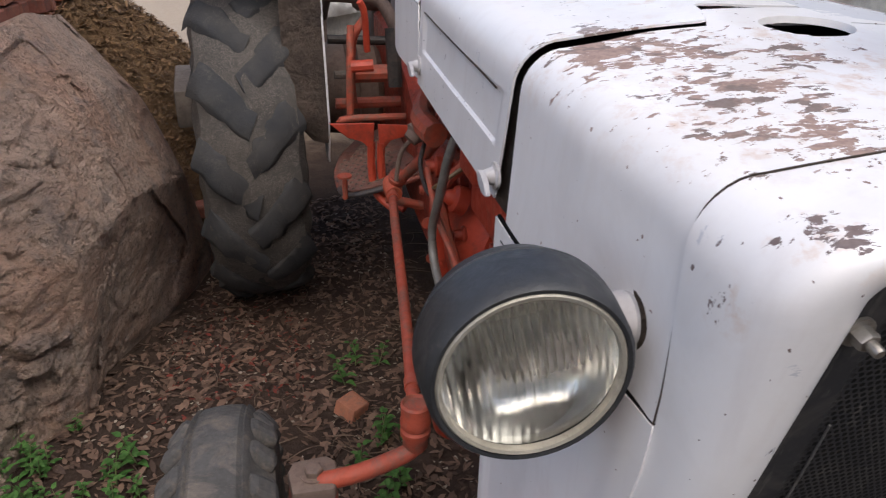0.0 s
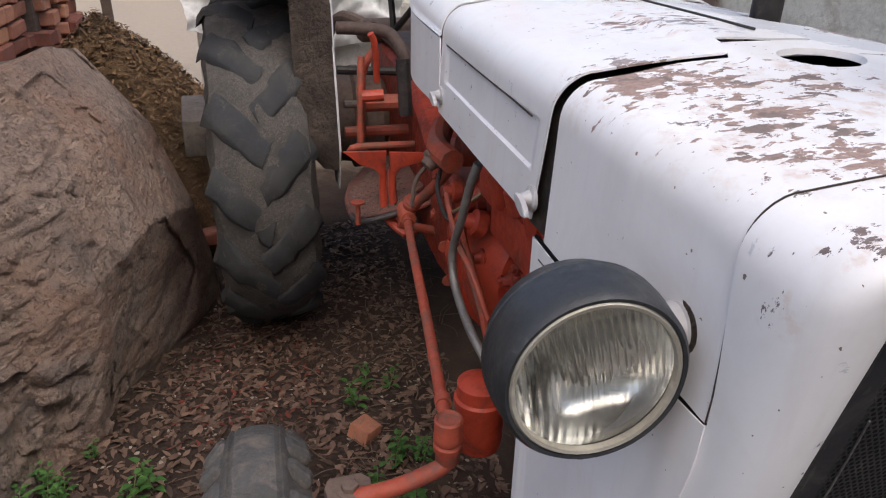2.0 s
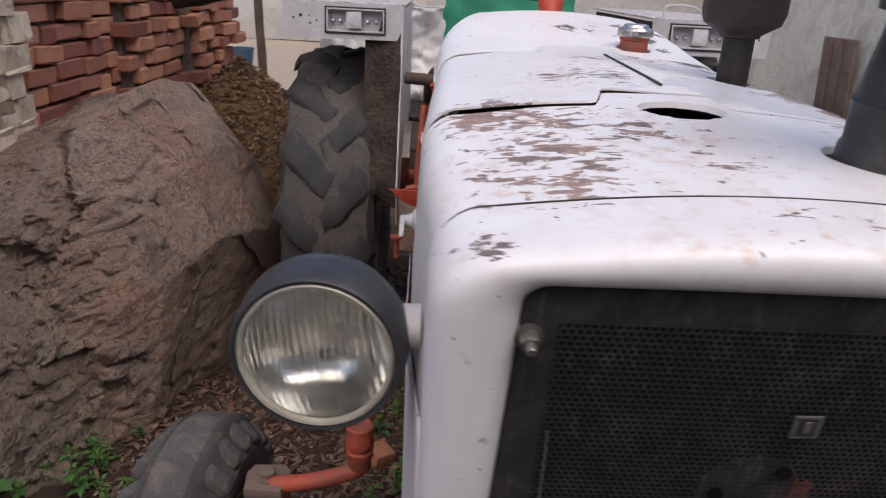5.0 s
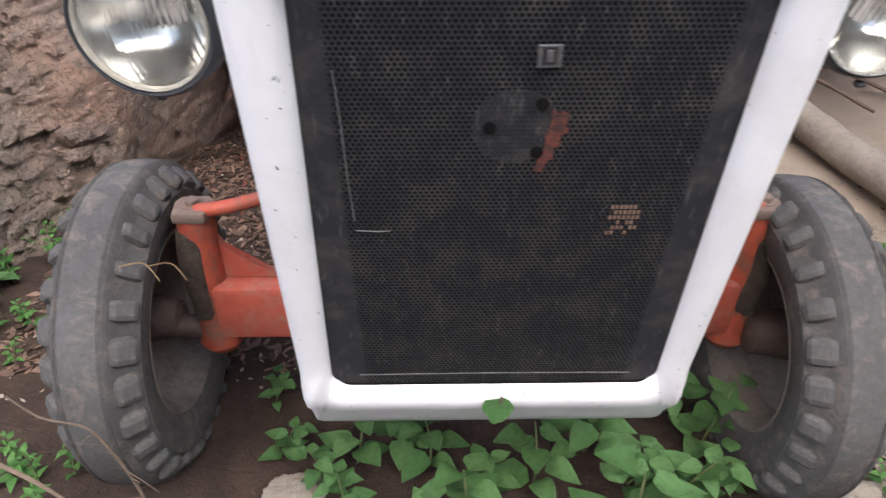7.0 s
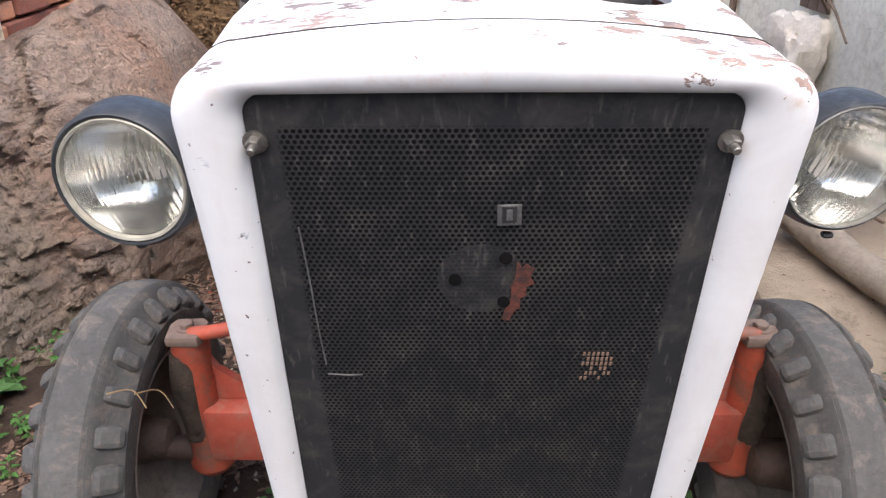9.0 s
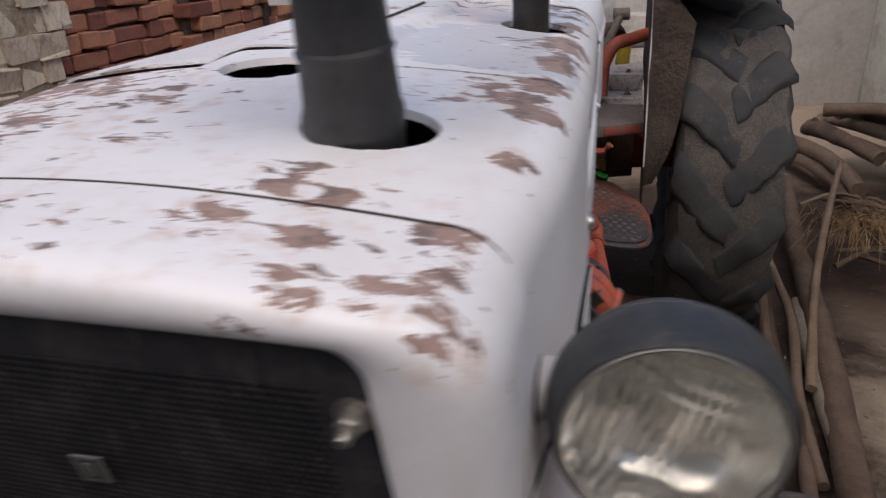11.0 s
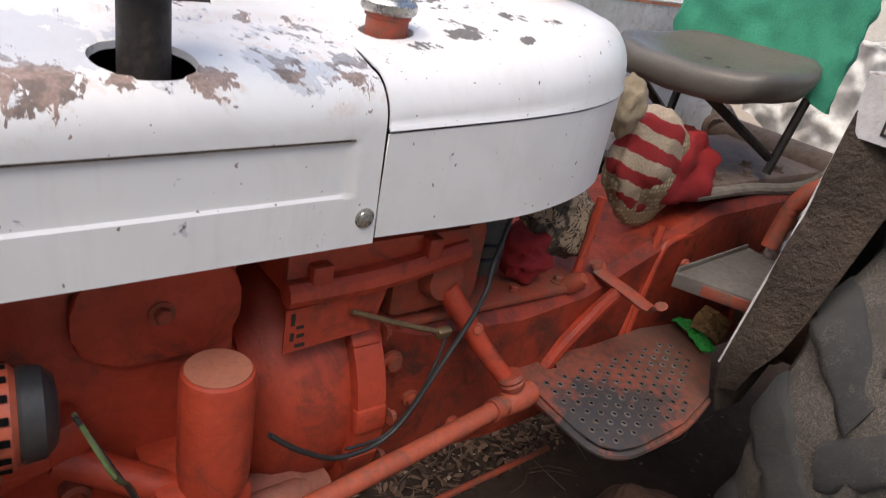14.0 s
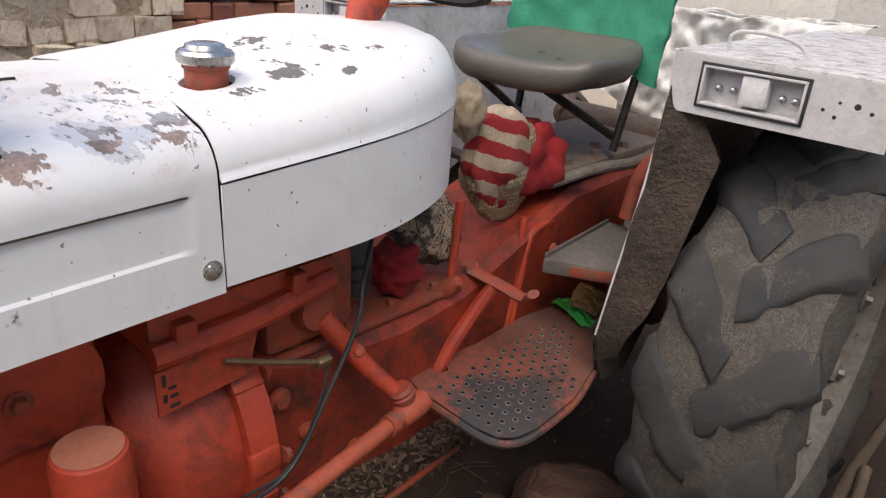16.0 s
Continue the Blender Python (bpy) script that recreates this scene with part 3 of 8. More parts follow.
def tube(bm, pts, r, seg=10, per=6, r_end=None, wob=0.0):
    ps = spline(pts, per)
    n = len(ps)
    up = Vector((0.13, 0.21, 0.97))
    rings = []
    for i, p in enumerate(ps):
        d = (ps[min(i + 1, n - 1)] - ps[max(i - 1, 0)]).normalized()
        u = d.cross(up)
        u = u.normalized() if u.length > 1e-4 else d.orthogonal().normalized()
        w = d.cross(u)
        rr = r if r_end is None else r + (r_end - r) * i / (n - 1)
        ring = []
        for k in range(seg):
            a = 2 * math.pi * k / seg
            q = rr * (1 + (wob * noise.noise(p * 9 + Vector((math.cos(a), math.sin(a), 0)) * 1.2) if wob else 0))
            ring.append(p + q * (math.cos(a) * u + math.sin(a) * w))
        rings.append(ring)
    ring_loft(bm, rings)
    return bm


def prism(bm, outline, h, m, bev=0.0):
    """A flat plate: outline in the plane of m, thick by h along its z."""
    lo = [bm.verts.new(m @ Vector((x, y, 0))) for x, y in outline]
    hi = [bm.verts.new(m @ Vector((x, y, h))) for x, y in outline]
    k = len(lo)
    fs = [bm.faces.new(lo[::-1]), bm.faces.new(hi)]
    for i in range(k):
        fs.append(bm.faces.new((lo[i], lo[(i + 1) % k], hi[(i + 1) % k], hi[i])))
    if bev:
        es = list({e for f in fs[:2] for e in f.edges})
        bmesh.ops.bevel(bm, geom=es, offset=bev, segments=2, affect="EDGES", profile=0.5)
    return bm


def lerp_table(x, table):
    if x <= table[0][0]:
        return table[0][1]
    for (a, u), (b, v) in zip(table, table[1:]):
        if x <= b:
            return u + (v - u) * (x - a) / (b - a)
    return table[-1][1]


def smooth01(t):
    t = min(1.0, max(0.0, t))
    return t * t * (3 - 2 * t)


def hexbolt(bm, c, axis, r=0.012, h=0.01, washer=True):
    axis = Vector(axis).normalized()
    c = Vector(c)
    if washer:
        lathe(bm, [(0, r * 1.5), (0.003, r * 1.5)], c, axis, 18)
    lathe(bm, [(0.003, r), (0.003 + h * 0.85, r), (0.003 + h, r * 0.82)], c, axis, 6)
    return bm


def solid(ob, t, offset=-1):
    """Give a sheet thickness, with crisp cut edges."""
    me = ob.data
    count = np.zeros(len(me.edges), dtype=int)
    loops = np.zeros(len(me.loops), dtype=int)
    me.loops.foreach_get("edge_index", loops)
    np.add.at(count, loops, 1)
    for i in np.nonzero(count == 1)[0]:
        me.edges[int(i)].use_edge_sharp = True
    md = ob.modifiers.new("thickness", "SOLIDIFY")
    md.thickness, md.offset = t, offset
    return ob


def dent(ob, amount, scale, seed=0):
    """Roughen a mesh with noise along its normals."""
    me = ob.data
    for v in me.vertices:
        q = v.co * scale + Vector((seed, seed * 0.7, 0))
        v.co += v.normal * amount * noise.fractal(q, 1.0, 2.0, 4)
    return ob

# ---- ground and setting ----


def ground_height(x, y):
    q = Vector((x, y, 0.0))
    near = 1.0 if abs(x) < 6 and -5 < y < 9 else 0.0
    h = 0.022 * noise.fractal(q * 1.3, 1.0, 2.0, 3) + 0.007 * noise.fractal(q * 7, 1.0, 2.0, 3) * near
    h += 0.10 * smooth01((x - 1.55) / 0.7) * smooth01((3.4 - y) / 1.0) * (1 if x < 8 else 0)
    foot = smooth01((x - 1.80) / 0.30) * smooth01((3.4 - y) / 1.0) * near
    h += foot * (0.12 + 0.05 * noise.fractal(q * 5.0, 0.9, 2.0, 4))
    h -= 0.055 * smooth01((0.62 - abs(x + 0.80)) / 0.35) * smooth01((1.0 - abs(y - 2.45)) / 0.5)
    return h - 0.012


def build_ground():
    def axis(lo, hi, step):
        dense = list(np.arange(lo, hi, step))
        out, d, v = [], step, hi
        while v < 900:
            out.append(v)
            d *= 1.35
            v += d
        back, d, v = [], step, lo - step
        while v > -900:
            back.append(v)
            d *= 1.35
            v -= d
        return back[::-1] + dense + out
    xs, ys = axis(-2.2, 2.4, 0.03), axis(-0.8, 4.2, 0.03)
    verts = [(x, y, ground_height(x, y)) for y in ys for x in xs]
    w = len(xs)
    faces = [(j * w + i, j * w + i + 1, (j + 1) * w + i + 1, (j + 1) * w + i) for j in range(len(ys) - 1) for i in range(w - 1)]
    me = bpy.data.meshes.new("ground")
    me.from_pydata(verts, [], faces)
    me.materials.append(SOIL)
    me.polygons.foreach_set("use_smooth", [True] * len(me.polygons))
    return tagged(new("ground", me), "packed brown farmyard soil with leaf litter and dust", "ground", kind="structure")


build_ground()

FOOT = [(0.2, -1.62), (1.0, -1.56), (1.45, -1.38), (1.62, -1.27), (1.85, -1.25), (2.1, -1.15), (2.35, -1.02), (2.6, -0.93), (2.8, -0.95), (3.1, -1.1)]
# cross sections of the rock bank: y, then (x, z) from the foot over the face and the ridge to the brick wall
BANK = [(0.2, (-1.62, -0.06), (-1.66, 0.12), (-1.74, 0.30), (-1.80, 0.55), (-1.88, 0.82), (-2.4, 0.92)),
        (1.0, (-1.56, -0.06), (-1.60, 0.15), (-1.68, 0.35), (-1.75, 0.60), (-1.83, 0.84), (-2.4, 0.92)),
        (1.45, (-1.38, -0.06), (-1.40, 0.20), (-1.45, 0.45), (-1.57, 0.70), (-1.74, 0.84), (-2.4, 0.88)),
        (1.62, (-1.27, -0.06), (-1.21, 0.25), (-1.19, 0.50), (-1.30, 0.80), (-1.55, 0.90), (-2.4, 0.80)),
        (1.85, (-1.25, -0.06), (-1.16, 0.30), (-1.07, 0.60), (-1.16, 0.86), (-1.36, 1.06), (-2.4, 0.62)),
        (2.1, (-1.15, -0.06), (-1.08, 0.28), (-1.01, 0.55), (-1.12, 0.88), (-1.31, 1.11), (-2.4, 0.66)),
        (2.35, (-1.02, -0.06), (-0.99, 0.22), (-0.97, 0.48), (-1.08, 0.80), (-1.27, 1.06), (-2.4, 0.70)),
        (2.6, (-0.93, -0.06), (-0.95, 0.15), (-1.00, 0.40), (-1.10, 0.68), (-1.34, 1.00), (-2.4, 0.80)),
        (2.8, (-0.95, -0.06), (-1.00, 0.12), (-1.08, 0.32), (-1.20, 0.55), (-1.45, 0.92), (-2.4, 0.90)),
        (3.1, (-1.10, -0.06), (-1.20, 0.02), (-1.30, 0.10), (-1.50, 0.25), (-1.65, 0.70), (-2.4, 0.90)),
        (3.35, (-1.20, -0.10), (-1.30, -0.08), (-1.40, -0.06), (-1.55, 0.05), (-1.70, 0.30), (-2.4, 0.80))]


def bank_section(y):
    """The bank's outline at y, resampled evenly along its length up to the ridge, coarser behind it."""
    for a, b in zip(BANK, BANK[1:]):
        if y <= b[0]:
            t = (y - a[0]) / (b[0] - a[0])
            pts = [(p[0] + (q[0] - p[0]) * t, p[1] + (q[1] - p[1]) * t) for p, q in zip(a[1:], b[1:])]
            break
    out = []
    for (p, q), n in zip(zip(pts, pts[1:]), (24, 24, 26, 24, 22)):
        out += [(p[0] + (q[0] - p[0]) * i / n, p[1] + (q[1] - p[1]) * i / n) for i in range(n)]
    return out + [pts[-1]]


def facet(v):
    """Height of a broken rock surface: every cell is a flat face with a tilt of its own. Also the distance to its edge."""
    d, q = noise.voronoi(v)
    tilt = noise.noise_vector(q[0] * 3.7)
    return 0.45 * noise.noise(q[0] * 5.1 + Vector((7, 0, 0))) + tilt.dot(v - q[0]), d[1] - d[0]


def build_bank():
    """The rock bank on which the brick walls stand: a great cracked boulder in front, rubble beside it."""
    ys = np.arange(0.2, 3.34, 0.0125)
    out = []
    for y in ys:
        sec = bank_section(float(y))
        rocky = smooth01((y - 1.42) / 0.25)
        for k, (x, z) in enumerate(sec):
            a, b = sec[max(k - 3, 0)], sec[min(k + 3, len(sec) - 1)]
            nrm = Vector((b[1] - a[1], -0.35, a[0] - b[0])).normalized()
            v = Vector((x, float(y), z))
            warp = v + 0.11 * noise.noise_vector(v * 2.1) + 0.02 * noise.noise_vector(v * 9.0)
            slab, edge = facet(warp * 1.9 + Vector((3, 1, 0)))
            block, _ = facet(warp * 6.0)
            chip, _ = facet(warp * 17.0)
            crack = 1 - smooth01(edge / 0.03)
            rough = noise.fractal(v * 24.0, 0.7, 2.1, 4)
            off = 0.01 + 0.085 * slab + (0.040 + 0.030 * (1 - rocky)) * block + (0.013 + 0.020 * (1 - rocky)) * chip - 0.016 * crack * rocky + (0.008 + 0.020 * (1 - rocky)) * rough
            out.append(v + nrm * float(off * smooth01((z + 0.06) / 0.06)))
    w = len(sec)
    faces = [(j * w + i, j * w + i + 1, (j + 1) * w + i + 1, (j + 1) * w + i) for j in range(len(ys) - 1) for i in range(w - 1)]
    me = bpy.data.meshes.new("rock_bank")
    me.from_pydata(out, [], faces)
    me.materials.append(ROCK)
    me.polygons.foreach_set("use_smooth", [True] * len(me.polygons))
    me.set_sharp_from_angle(angle=radians(32))
    return tagged(new("rock_bank", me), "brown weathered rock and earth bank under the brick wall", "rock bank", kind="structure")


build_bank()


def plain_wall(name, c, s, mat, label):
    bm = bmesh.new()
    box(bm, c, s, bev=0.01)
    return tagged(finish(name, bm, mat), label, "wall", kind="structure")


plain_wall("wall_east", (2.45, 3.0, 1.1), (0.25, 9.0, 2.4), WHITEWASH, "pale whitewashed mud wall with stains and cracks")
plain_wall("wall_north", (0.95, 6.6, 1.3), (2.75, 0.25, 2.7), PALE_WALL, "pale cement-rendered wall behind the tractor")
plain_wall("wall_south", (0.6, -3.6, 1.6), (8.0, 0.3, 3.4), PLASTER, "grey mud-plastered house wall across the yard")
plain_wall("wall_back", (0.05, 4.75, 0.47), (2.2, 0.22, 1.0), PLASTER, "low grey plastered wall behind the tractor")
plain_wall("wall_far", (-5.6, 17.5, 0.9), (7.0, 0.3, 1.8), PALE_WALL, "far pale wall across the sandy yard")

# ---- tractor ----

tractor = thing("tractor", (0, 0, 0), "old white and orange farm tractor with flaked paint", "tractor")


def grille_y(z):
    return (1.22 - z) * 0.1853


def seam_y(z, x=0.31):
    side = max(0.0735 + 0.0125 * smooth01((z - 1.10) / 0.19), 0.056 + (1.31 - z) * 0.085, grille_y(z) + 0.048)
    return 0.083 + (side - 0.083) * max(smooth01((abs(x) - 0.18) / 0.11), smooth01((1.28 - z) / 0.05))


HALF = [(-0.06, 0.314), (0.10, 0.323), (0.25, 0.336), (0.45, 0.340), (0.75, 0.332), (1.08, 0.320)]
TOP = [(-0.03, 1.300), (0.08, 1.306), (0.24, 1.316), (0.42, 1.326), (0.6, 1.333), (1.1, 1.342)]


def hood_half(y):
    return lerp_table(y, HALF)


def hood_top(y):
    return lerp_table(y, TOP)


def hood_section(w, zb, zt, r, crown, lean=0.0, ns=26, na=8, nt=66):
    """Half-width at the bottom w; from the left foot over the top to the right foot."""
    wt = w - lean
    right = []
    for i in range(ns):
        t = i / ns
        right.append((w + (wt - w) * t, zb + (zt - r - zb) * t))
    for i in range(na):
        a = math.pi / 2 * i / na
        right.append((wt - r + r * math.cos(a), zt - r + r * math.sin(a) * (1 - 0.0)))
    pts = [(-x, z) for x, z in right]
    for i in range(nt + 1):
        x = -(wt - r) + 2 * (wt - r) * i / nt
        pts.append((x, zt + crown * (1 - (x / (wt - r)) ** 2)))
    pts += [(x, z) for x, z in reversed(right)]
    return pts


def hole_in(bm, cx, cy, rx, ry, zmin):
    """Cut an oval hole through the top of a sheet and round its rim."""
    inside = [f for f in bm.faces if f.calc_center_median().z > zmin and ((f.calc_center_median().x - cx) / rx) ** 2 + ((f.calc_center_median().y - cy) / ry) ** 2 < 1]
    bmesh.ops.delete(bm, geom=inside, context="FACES")
    rim = {v for e in bm.edges if e.is_boundary for v in e.verts if v.co.z > zmin and ((v.co.x - cx) / rx) ** 2 + ((v.co.y - cy) / ry) ** 2 < 2.2}
    for v in rim:
        d = math.hypot((v.co.x - cx) / rx, (v.co.y - cy) / ry)
        if d > 1e-4:
            v.co.x, v.co.y = cx + (v.co.x - cx) / d, cy + (v.co.y - cy) / d
    edges = [e for e in bm.edges if e.is_boundary and e.verts[0] in rim and e.verts[1] in rim]
    lip = bmesh.ops.extrude_edge_only(bm, edges=edges)
    for v in lip["geom"]:
        if isinstance(v, bmesh.types.BMVert):
            v.co.z -= 0.008
            v.co.x += (cx - v.co.x) * 0.04
            v.co.y += (cy - v.co.y) * 0.04


def outline(hw_top, hw_bot, zt, zb, rt, rb, ns=28, na=8, nt=24, nb=24):
    """Rounded upright frame outline in (x, z), anticlockwise from the bottom middle."""
    pts = []
    for i in range(nb):
        pts.append((i / nb * (hw_bot - rb), zb))
    for i in range(na):
        a = -math.pi / 2 + math.pi / 2 * i / na
        pts.append((hw_bot - rb + rb * math.cos(a), zb + rb + rb * math.sin(a)))
    for i in range(ns):
        t = i / ns
        pts.append((hw_bot + (hw_top - hw_bot) * t, zb + rb + (zt - rt - zb - rb) * t))
    for i in range(na):
        a = math.pi / 2 * i / na
        pts.append((hw_top - rt + rt * math.cos(a), zt - rt + rt * math.sin(a)))
    for i in range(nt):
        pts.append(((hw_top - rt) * (1 - i / nt), zt))
    right = pts + [(0.0, zt)]
    left = [(-x, z) for x, z in right[1:-1]][::-1]
    return right + left


def build_nose():
    def crowned(pts):
        return [(x, z + (0.020 * (1 - (x / 0.26) ** 2) if z > 1.285 and abs(x) < 0.26 else 0.0)) for x, z in pts]
    outer_back = crowned(outline(0.3195, 0.3255, 1.3057, 0.356, 0.056, 0.016))
    outer = crowned(outline(0.3190, 0.3215, 1.302, 0.357, 0.060, 0.016))
    inner = outline(0.242, 0.265, 1.273, 0.540, 0.022, 0.03)
    rings = [[(x, seam_y(z, x) - 0.0015, z) for x, z in outer_back]]
    rings.append([(x, grille_y(z) + 0.045, z) for x, z in outer])
    steps = [(0.0, 0.022), (0.06, 0.004), (0.16, -0.008), (0.34, -0.014), (0.58, -0.015), (0.80, -0.012), (0.93, -0.006), (1.0, 0.006)]
    for s, dy in steps:
        rings.append([(a[0] + (b[0] - a[0]) * s, grille_y(a[1] + (b[1] - a[1]) * s) + dy, a[1] + (b[1] - a[1]) * s) for a, b in zip(outer, inner)])
    rings = [[(x, y + 0.30 * max(0.0, 0.500 - z) - 0.012 * smooth01((z - 0.47) / 0.03) * smooth01((0.56 - z) / 0.03), z) for x, y, z in r] for r in rings]
    bm = bmesh.new()
    ring_loft(bm, rings, True, False)
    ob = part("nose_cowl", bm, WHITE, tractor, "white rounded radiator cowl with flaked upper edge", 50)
    return solid(ob, 0.003)


build_nose()

bm = bmesh.new()
plate = outline(0.2425, 0.2655, 1.2735, 0.5395, 0.022, 0.03)
prism(bm, [(x, z) for x, z in plate], 0.004, Matrix(((1, 0, 0, 0), (0, -0.1853, -1, 1.22 * 0.1853 + 0.006), (0, 1, 0, 0), (0, 0, 0, 1))))
grille = part("grille", bm, GRILLE, tractor, "black perforated grille sheet with dust and paint spots", 20)
bm = bmesh.new()
box(bm, (0, 0.165, 0.88), (0.54, 0.05, 0.72), (0, 0, 0))
part("radiator", bm, DARK, tractor)
# one dark box stands for both the parts and the shade inside the nose
bm = bmesh.new()
box(bm, (0, 0.36, 0.84), (0.60, 0.26, 0.66), (0, 0, 0), 0.02)
part("fan_shroud", bm, DARK, tractor, "dark box for shroud, air cleaner and shade inside the nose")


def on_grille(x, z, lift=0.003):
    return (x, grille_y(z) - lift, z)


G_TILT = math.degrees(math.atan(0.1853))


def grille_plate(name, x, z, w, h, mat, turn=0.0, lift=0.003, t=0.002, label=""):
    bm = bmesh.new()
    box(bm, on_grille(x, z, lift), (w, t, h), (G_TILT, turn, 0), 0.0006, 1)
    return part(name, bm, mat, grille, label)


grille_plate("sticker", 0.022, 1.136, 0.026, 0.027, PAPER, -2, 0.0015, 0.002, "small white square sticker")
grille_plate("sticker_mark", 0.022, 1.137, 0.016, 0.022, BLACK, -2, 0.0028, 0.001, "dark printed mark")
grille_plate("sticker_mark", 0.022, 1.137, 0.007, 0.014, PAPER, -2, 0.0036, 0.001)
for k, (hx, hz) in enumerate(((0.021, 1.077), (-0.036, 1.046), (0.021, 1.012))):
    bm = bmesh.new()
    lathe(bm, [(0, 0.0075), (0.0016, 0.0075), (0.0018, 0.006)], on_grille(hx, hz, 0.0), (0, -1, 0), 16)
    part("badge_hole", bm, VOID, grille)
bm = bmesh.new()
paint = [(-0.017, -0.045), (-0.008, -0.047), (-0.002, -0.03), (0.004, -0.027), (0.003, -0.012), (0.011, -0.006), (0.009, 0.006), (0.018, 0.012), (0.013, 0.022), (0.017, 0.034), (0.008, 0.041), (0.003, 0.036), (-0.003, 0.044), (-0.004, 0.02), (-0.008, 0.008), (-0.007, -0.01), (-0.013, -0.025)]
prism(bm, paint, 0.001, Matrix.Translation(on_grille(0.037, 1.029, 0.0)) @ pose(0, 0, 0, 90 + G_TILT, 0, 0))
part("paint_streak", bm, PATCH, grille, "orange paint streak")
bm = bmesh.new()
rnd = random.Random(77)
for i in range(7):
    for j in range(6):
        if rnd.random() < (0.15 if i + j > 3 else 0.55):
            continue
        box(bm, on_grille(0.126 + 0.0058 * i, 0.882 + 0.0088 * j, 0.0008), (0.0030, 0.001, 0.0058), (G_TILT, 4, 0), 0)
part("paint_patch", bm, BURNT, grille, "ragged square of pale sticker residue")
for pts in ([(-0.206, 1.12), (-0.2035, 1.05), (-0.2025, 0.97), (-0.200, 0.905)], [(-0.200, 0.888), (-0.17, 0.886), (-0.155, 0.887)], [(-0.22, 0.566), (0.0, 0.568), (0.22, 0.566)]):
    bm = bmesh.new()
    tube(bm, [on_grille(px, pz, 0.0004) for px, pz in pts], 0.0011, 5, 6)
    part("scratch", bm, PAPER, grille, "pale scratch in the black paint")
for s in (-1, 1):
    bm = bmesh.new()
    c = Vector(on_grille(0.2345 * s, 1.224, 0.0))
    lathe(bm, [(0, 0.0125), (0.003, 0.0125)], c, (0, -1, -0.18), 20)
    lathe(bm, [(0.003, 0.0085), (0.012, 0.0085), (0.014, 0.0075)], c, (0, -1, -0.18), 6)
    lathe(bm, [(0.013, 0.0045), (0.022, 0.0045), (0.0235, 0.0035)], c, (0, -1, -0.18), 12)
    part("grille_bolt", bm, DULL_STEEL, grille, "dull hex bolt and washer")

# notch with a leaf stuck in it under the grille
bm = bmesh.new()
prism(bm, [(0.026 * math.sin(a) ** 1 * (1 - 0.25 * math.cos(a)), -0.004 - 0.021 * math.cos(a) * (1.25 if math.cos(a) > 0.75 else 1) + 0.002 * math.sin(5 * a)) for a in [2 * math.pi * i / 22 for i in range(22)]], 0.0012, Matrix.Translation((0.006, grille_y(0.5) - 0.032, 0.507)) @ pose(0, 0, 0, 72, 6, 0))
tagged(finish("green_leaf", bm, LEAF), "green leaf caught in the lip under the grille", "leaf")
bm = bmesh.new()
prism(bm, [(-0.002, -0.012), (0.003, -0.012), (0.002, 0.008), (-0.002, 0.010)], 0.001, Matrix.Translation((0.010, grille_y(0.53) - 0.030, 0.53)) @ pose(0, 0, 0, 90 + G_TILT, 0, 0))
part("lip_dent", bm, RUST_RIM, tractor, "rust streak in the lip")


def panel_line(y):
    """Height of the joint between hood and side panel, falling a little towards the nose."""
    return 1.0915 + 0.0245 * min(1.0, max(0.0, (y - 0.077) / 0.367))


def sheet(name, y0, y1, zb, ny, lean, r, crown, holes=(), y_of=None, label="", recess=None, ns=26, end_of=None, lift=0.0):
    """A hood sheet lofted along the tractor; y_of gives the front edge by height."""
    rings = []
    for j in range(ny + 1):
        t = j / ny
        yn = y0 + (y1 - y0) * t
        sec = hood_section(hood_half(yn), zb if zb else panel_line(yn) + 0.0015, hood_top(yn), r, crown, lean, ns)
        ring = []
        for k, (x, z) in enumerate(sec):
            row = min(k, len(sec) - 1 - k) / ns
            y = yn if y_of is None else y_of(x, z) + (end_of(x, z) - y_of(x, z)) * t
            if recess and recess[0] < row < recess[1] and recess[2] < t < recess[3]:
                x -= math.copysign(0.005, x)
            if z > 1.30 and y > 0.28:
                z += 0.009 * smooth01((0.095 - abs(x + 0.01)) / 0.018) * smooth01((y - 0.28) / 0.12)
            z += lift * smooth01((0.66 - y) / 0.20) * smooth01((0.02 - x) / 0.10) * smooth01((z - 1.20) / 0.1)
            ring.append((x, y, z))
        rings.append(ring)
    bm = bmesh.new()
    ring_loft(bm, rings, False, False)
    for cx, cy, rx, ry in holes:
        hole_in(bm, cx, cy, rx, ry, 1.27)
    ob = part(name, bm, WHITE, tractor, label, 40)
    return solid(ob, 0.003, -1)


def hood_split(x, left, right, mid):
    """Where the two hood sheets meet: lifted open on the left, stepped back over the middle rib."""
    y = 0.438 + (right - 0.438) * smooth01((x - 0.2) / 0.12) + (left - 0.438) * smooth01((-x - 0.16) / 0.10)
    return y + (mid - 0.438) * smooth01((0.098 - abs(x + 0.005)) / 0.022)


sheet("front_hood", 0.068, 0.445, None, 44, 0.006, 0.050, 0.020, [(0.168, 0.238, 0.059, 0.055), (0.0, 0.398, 0.057, 0.044)],
      lambda x, z: seam_y(z, x) + 0.0005, "white front hood sheet with two holes and flaked brown patches", None, 26,
      lambda x, z: hood_split(x, 0.420, 0.445, 0.492))


def rear_front_edge(x, z):
    return hood_split(x, 0.437 + 0.16 * max(0.0, 1.32 - z), 0.450, 0.500) + 0.006


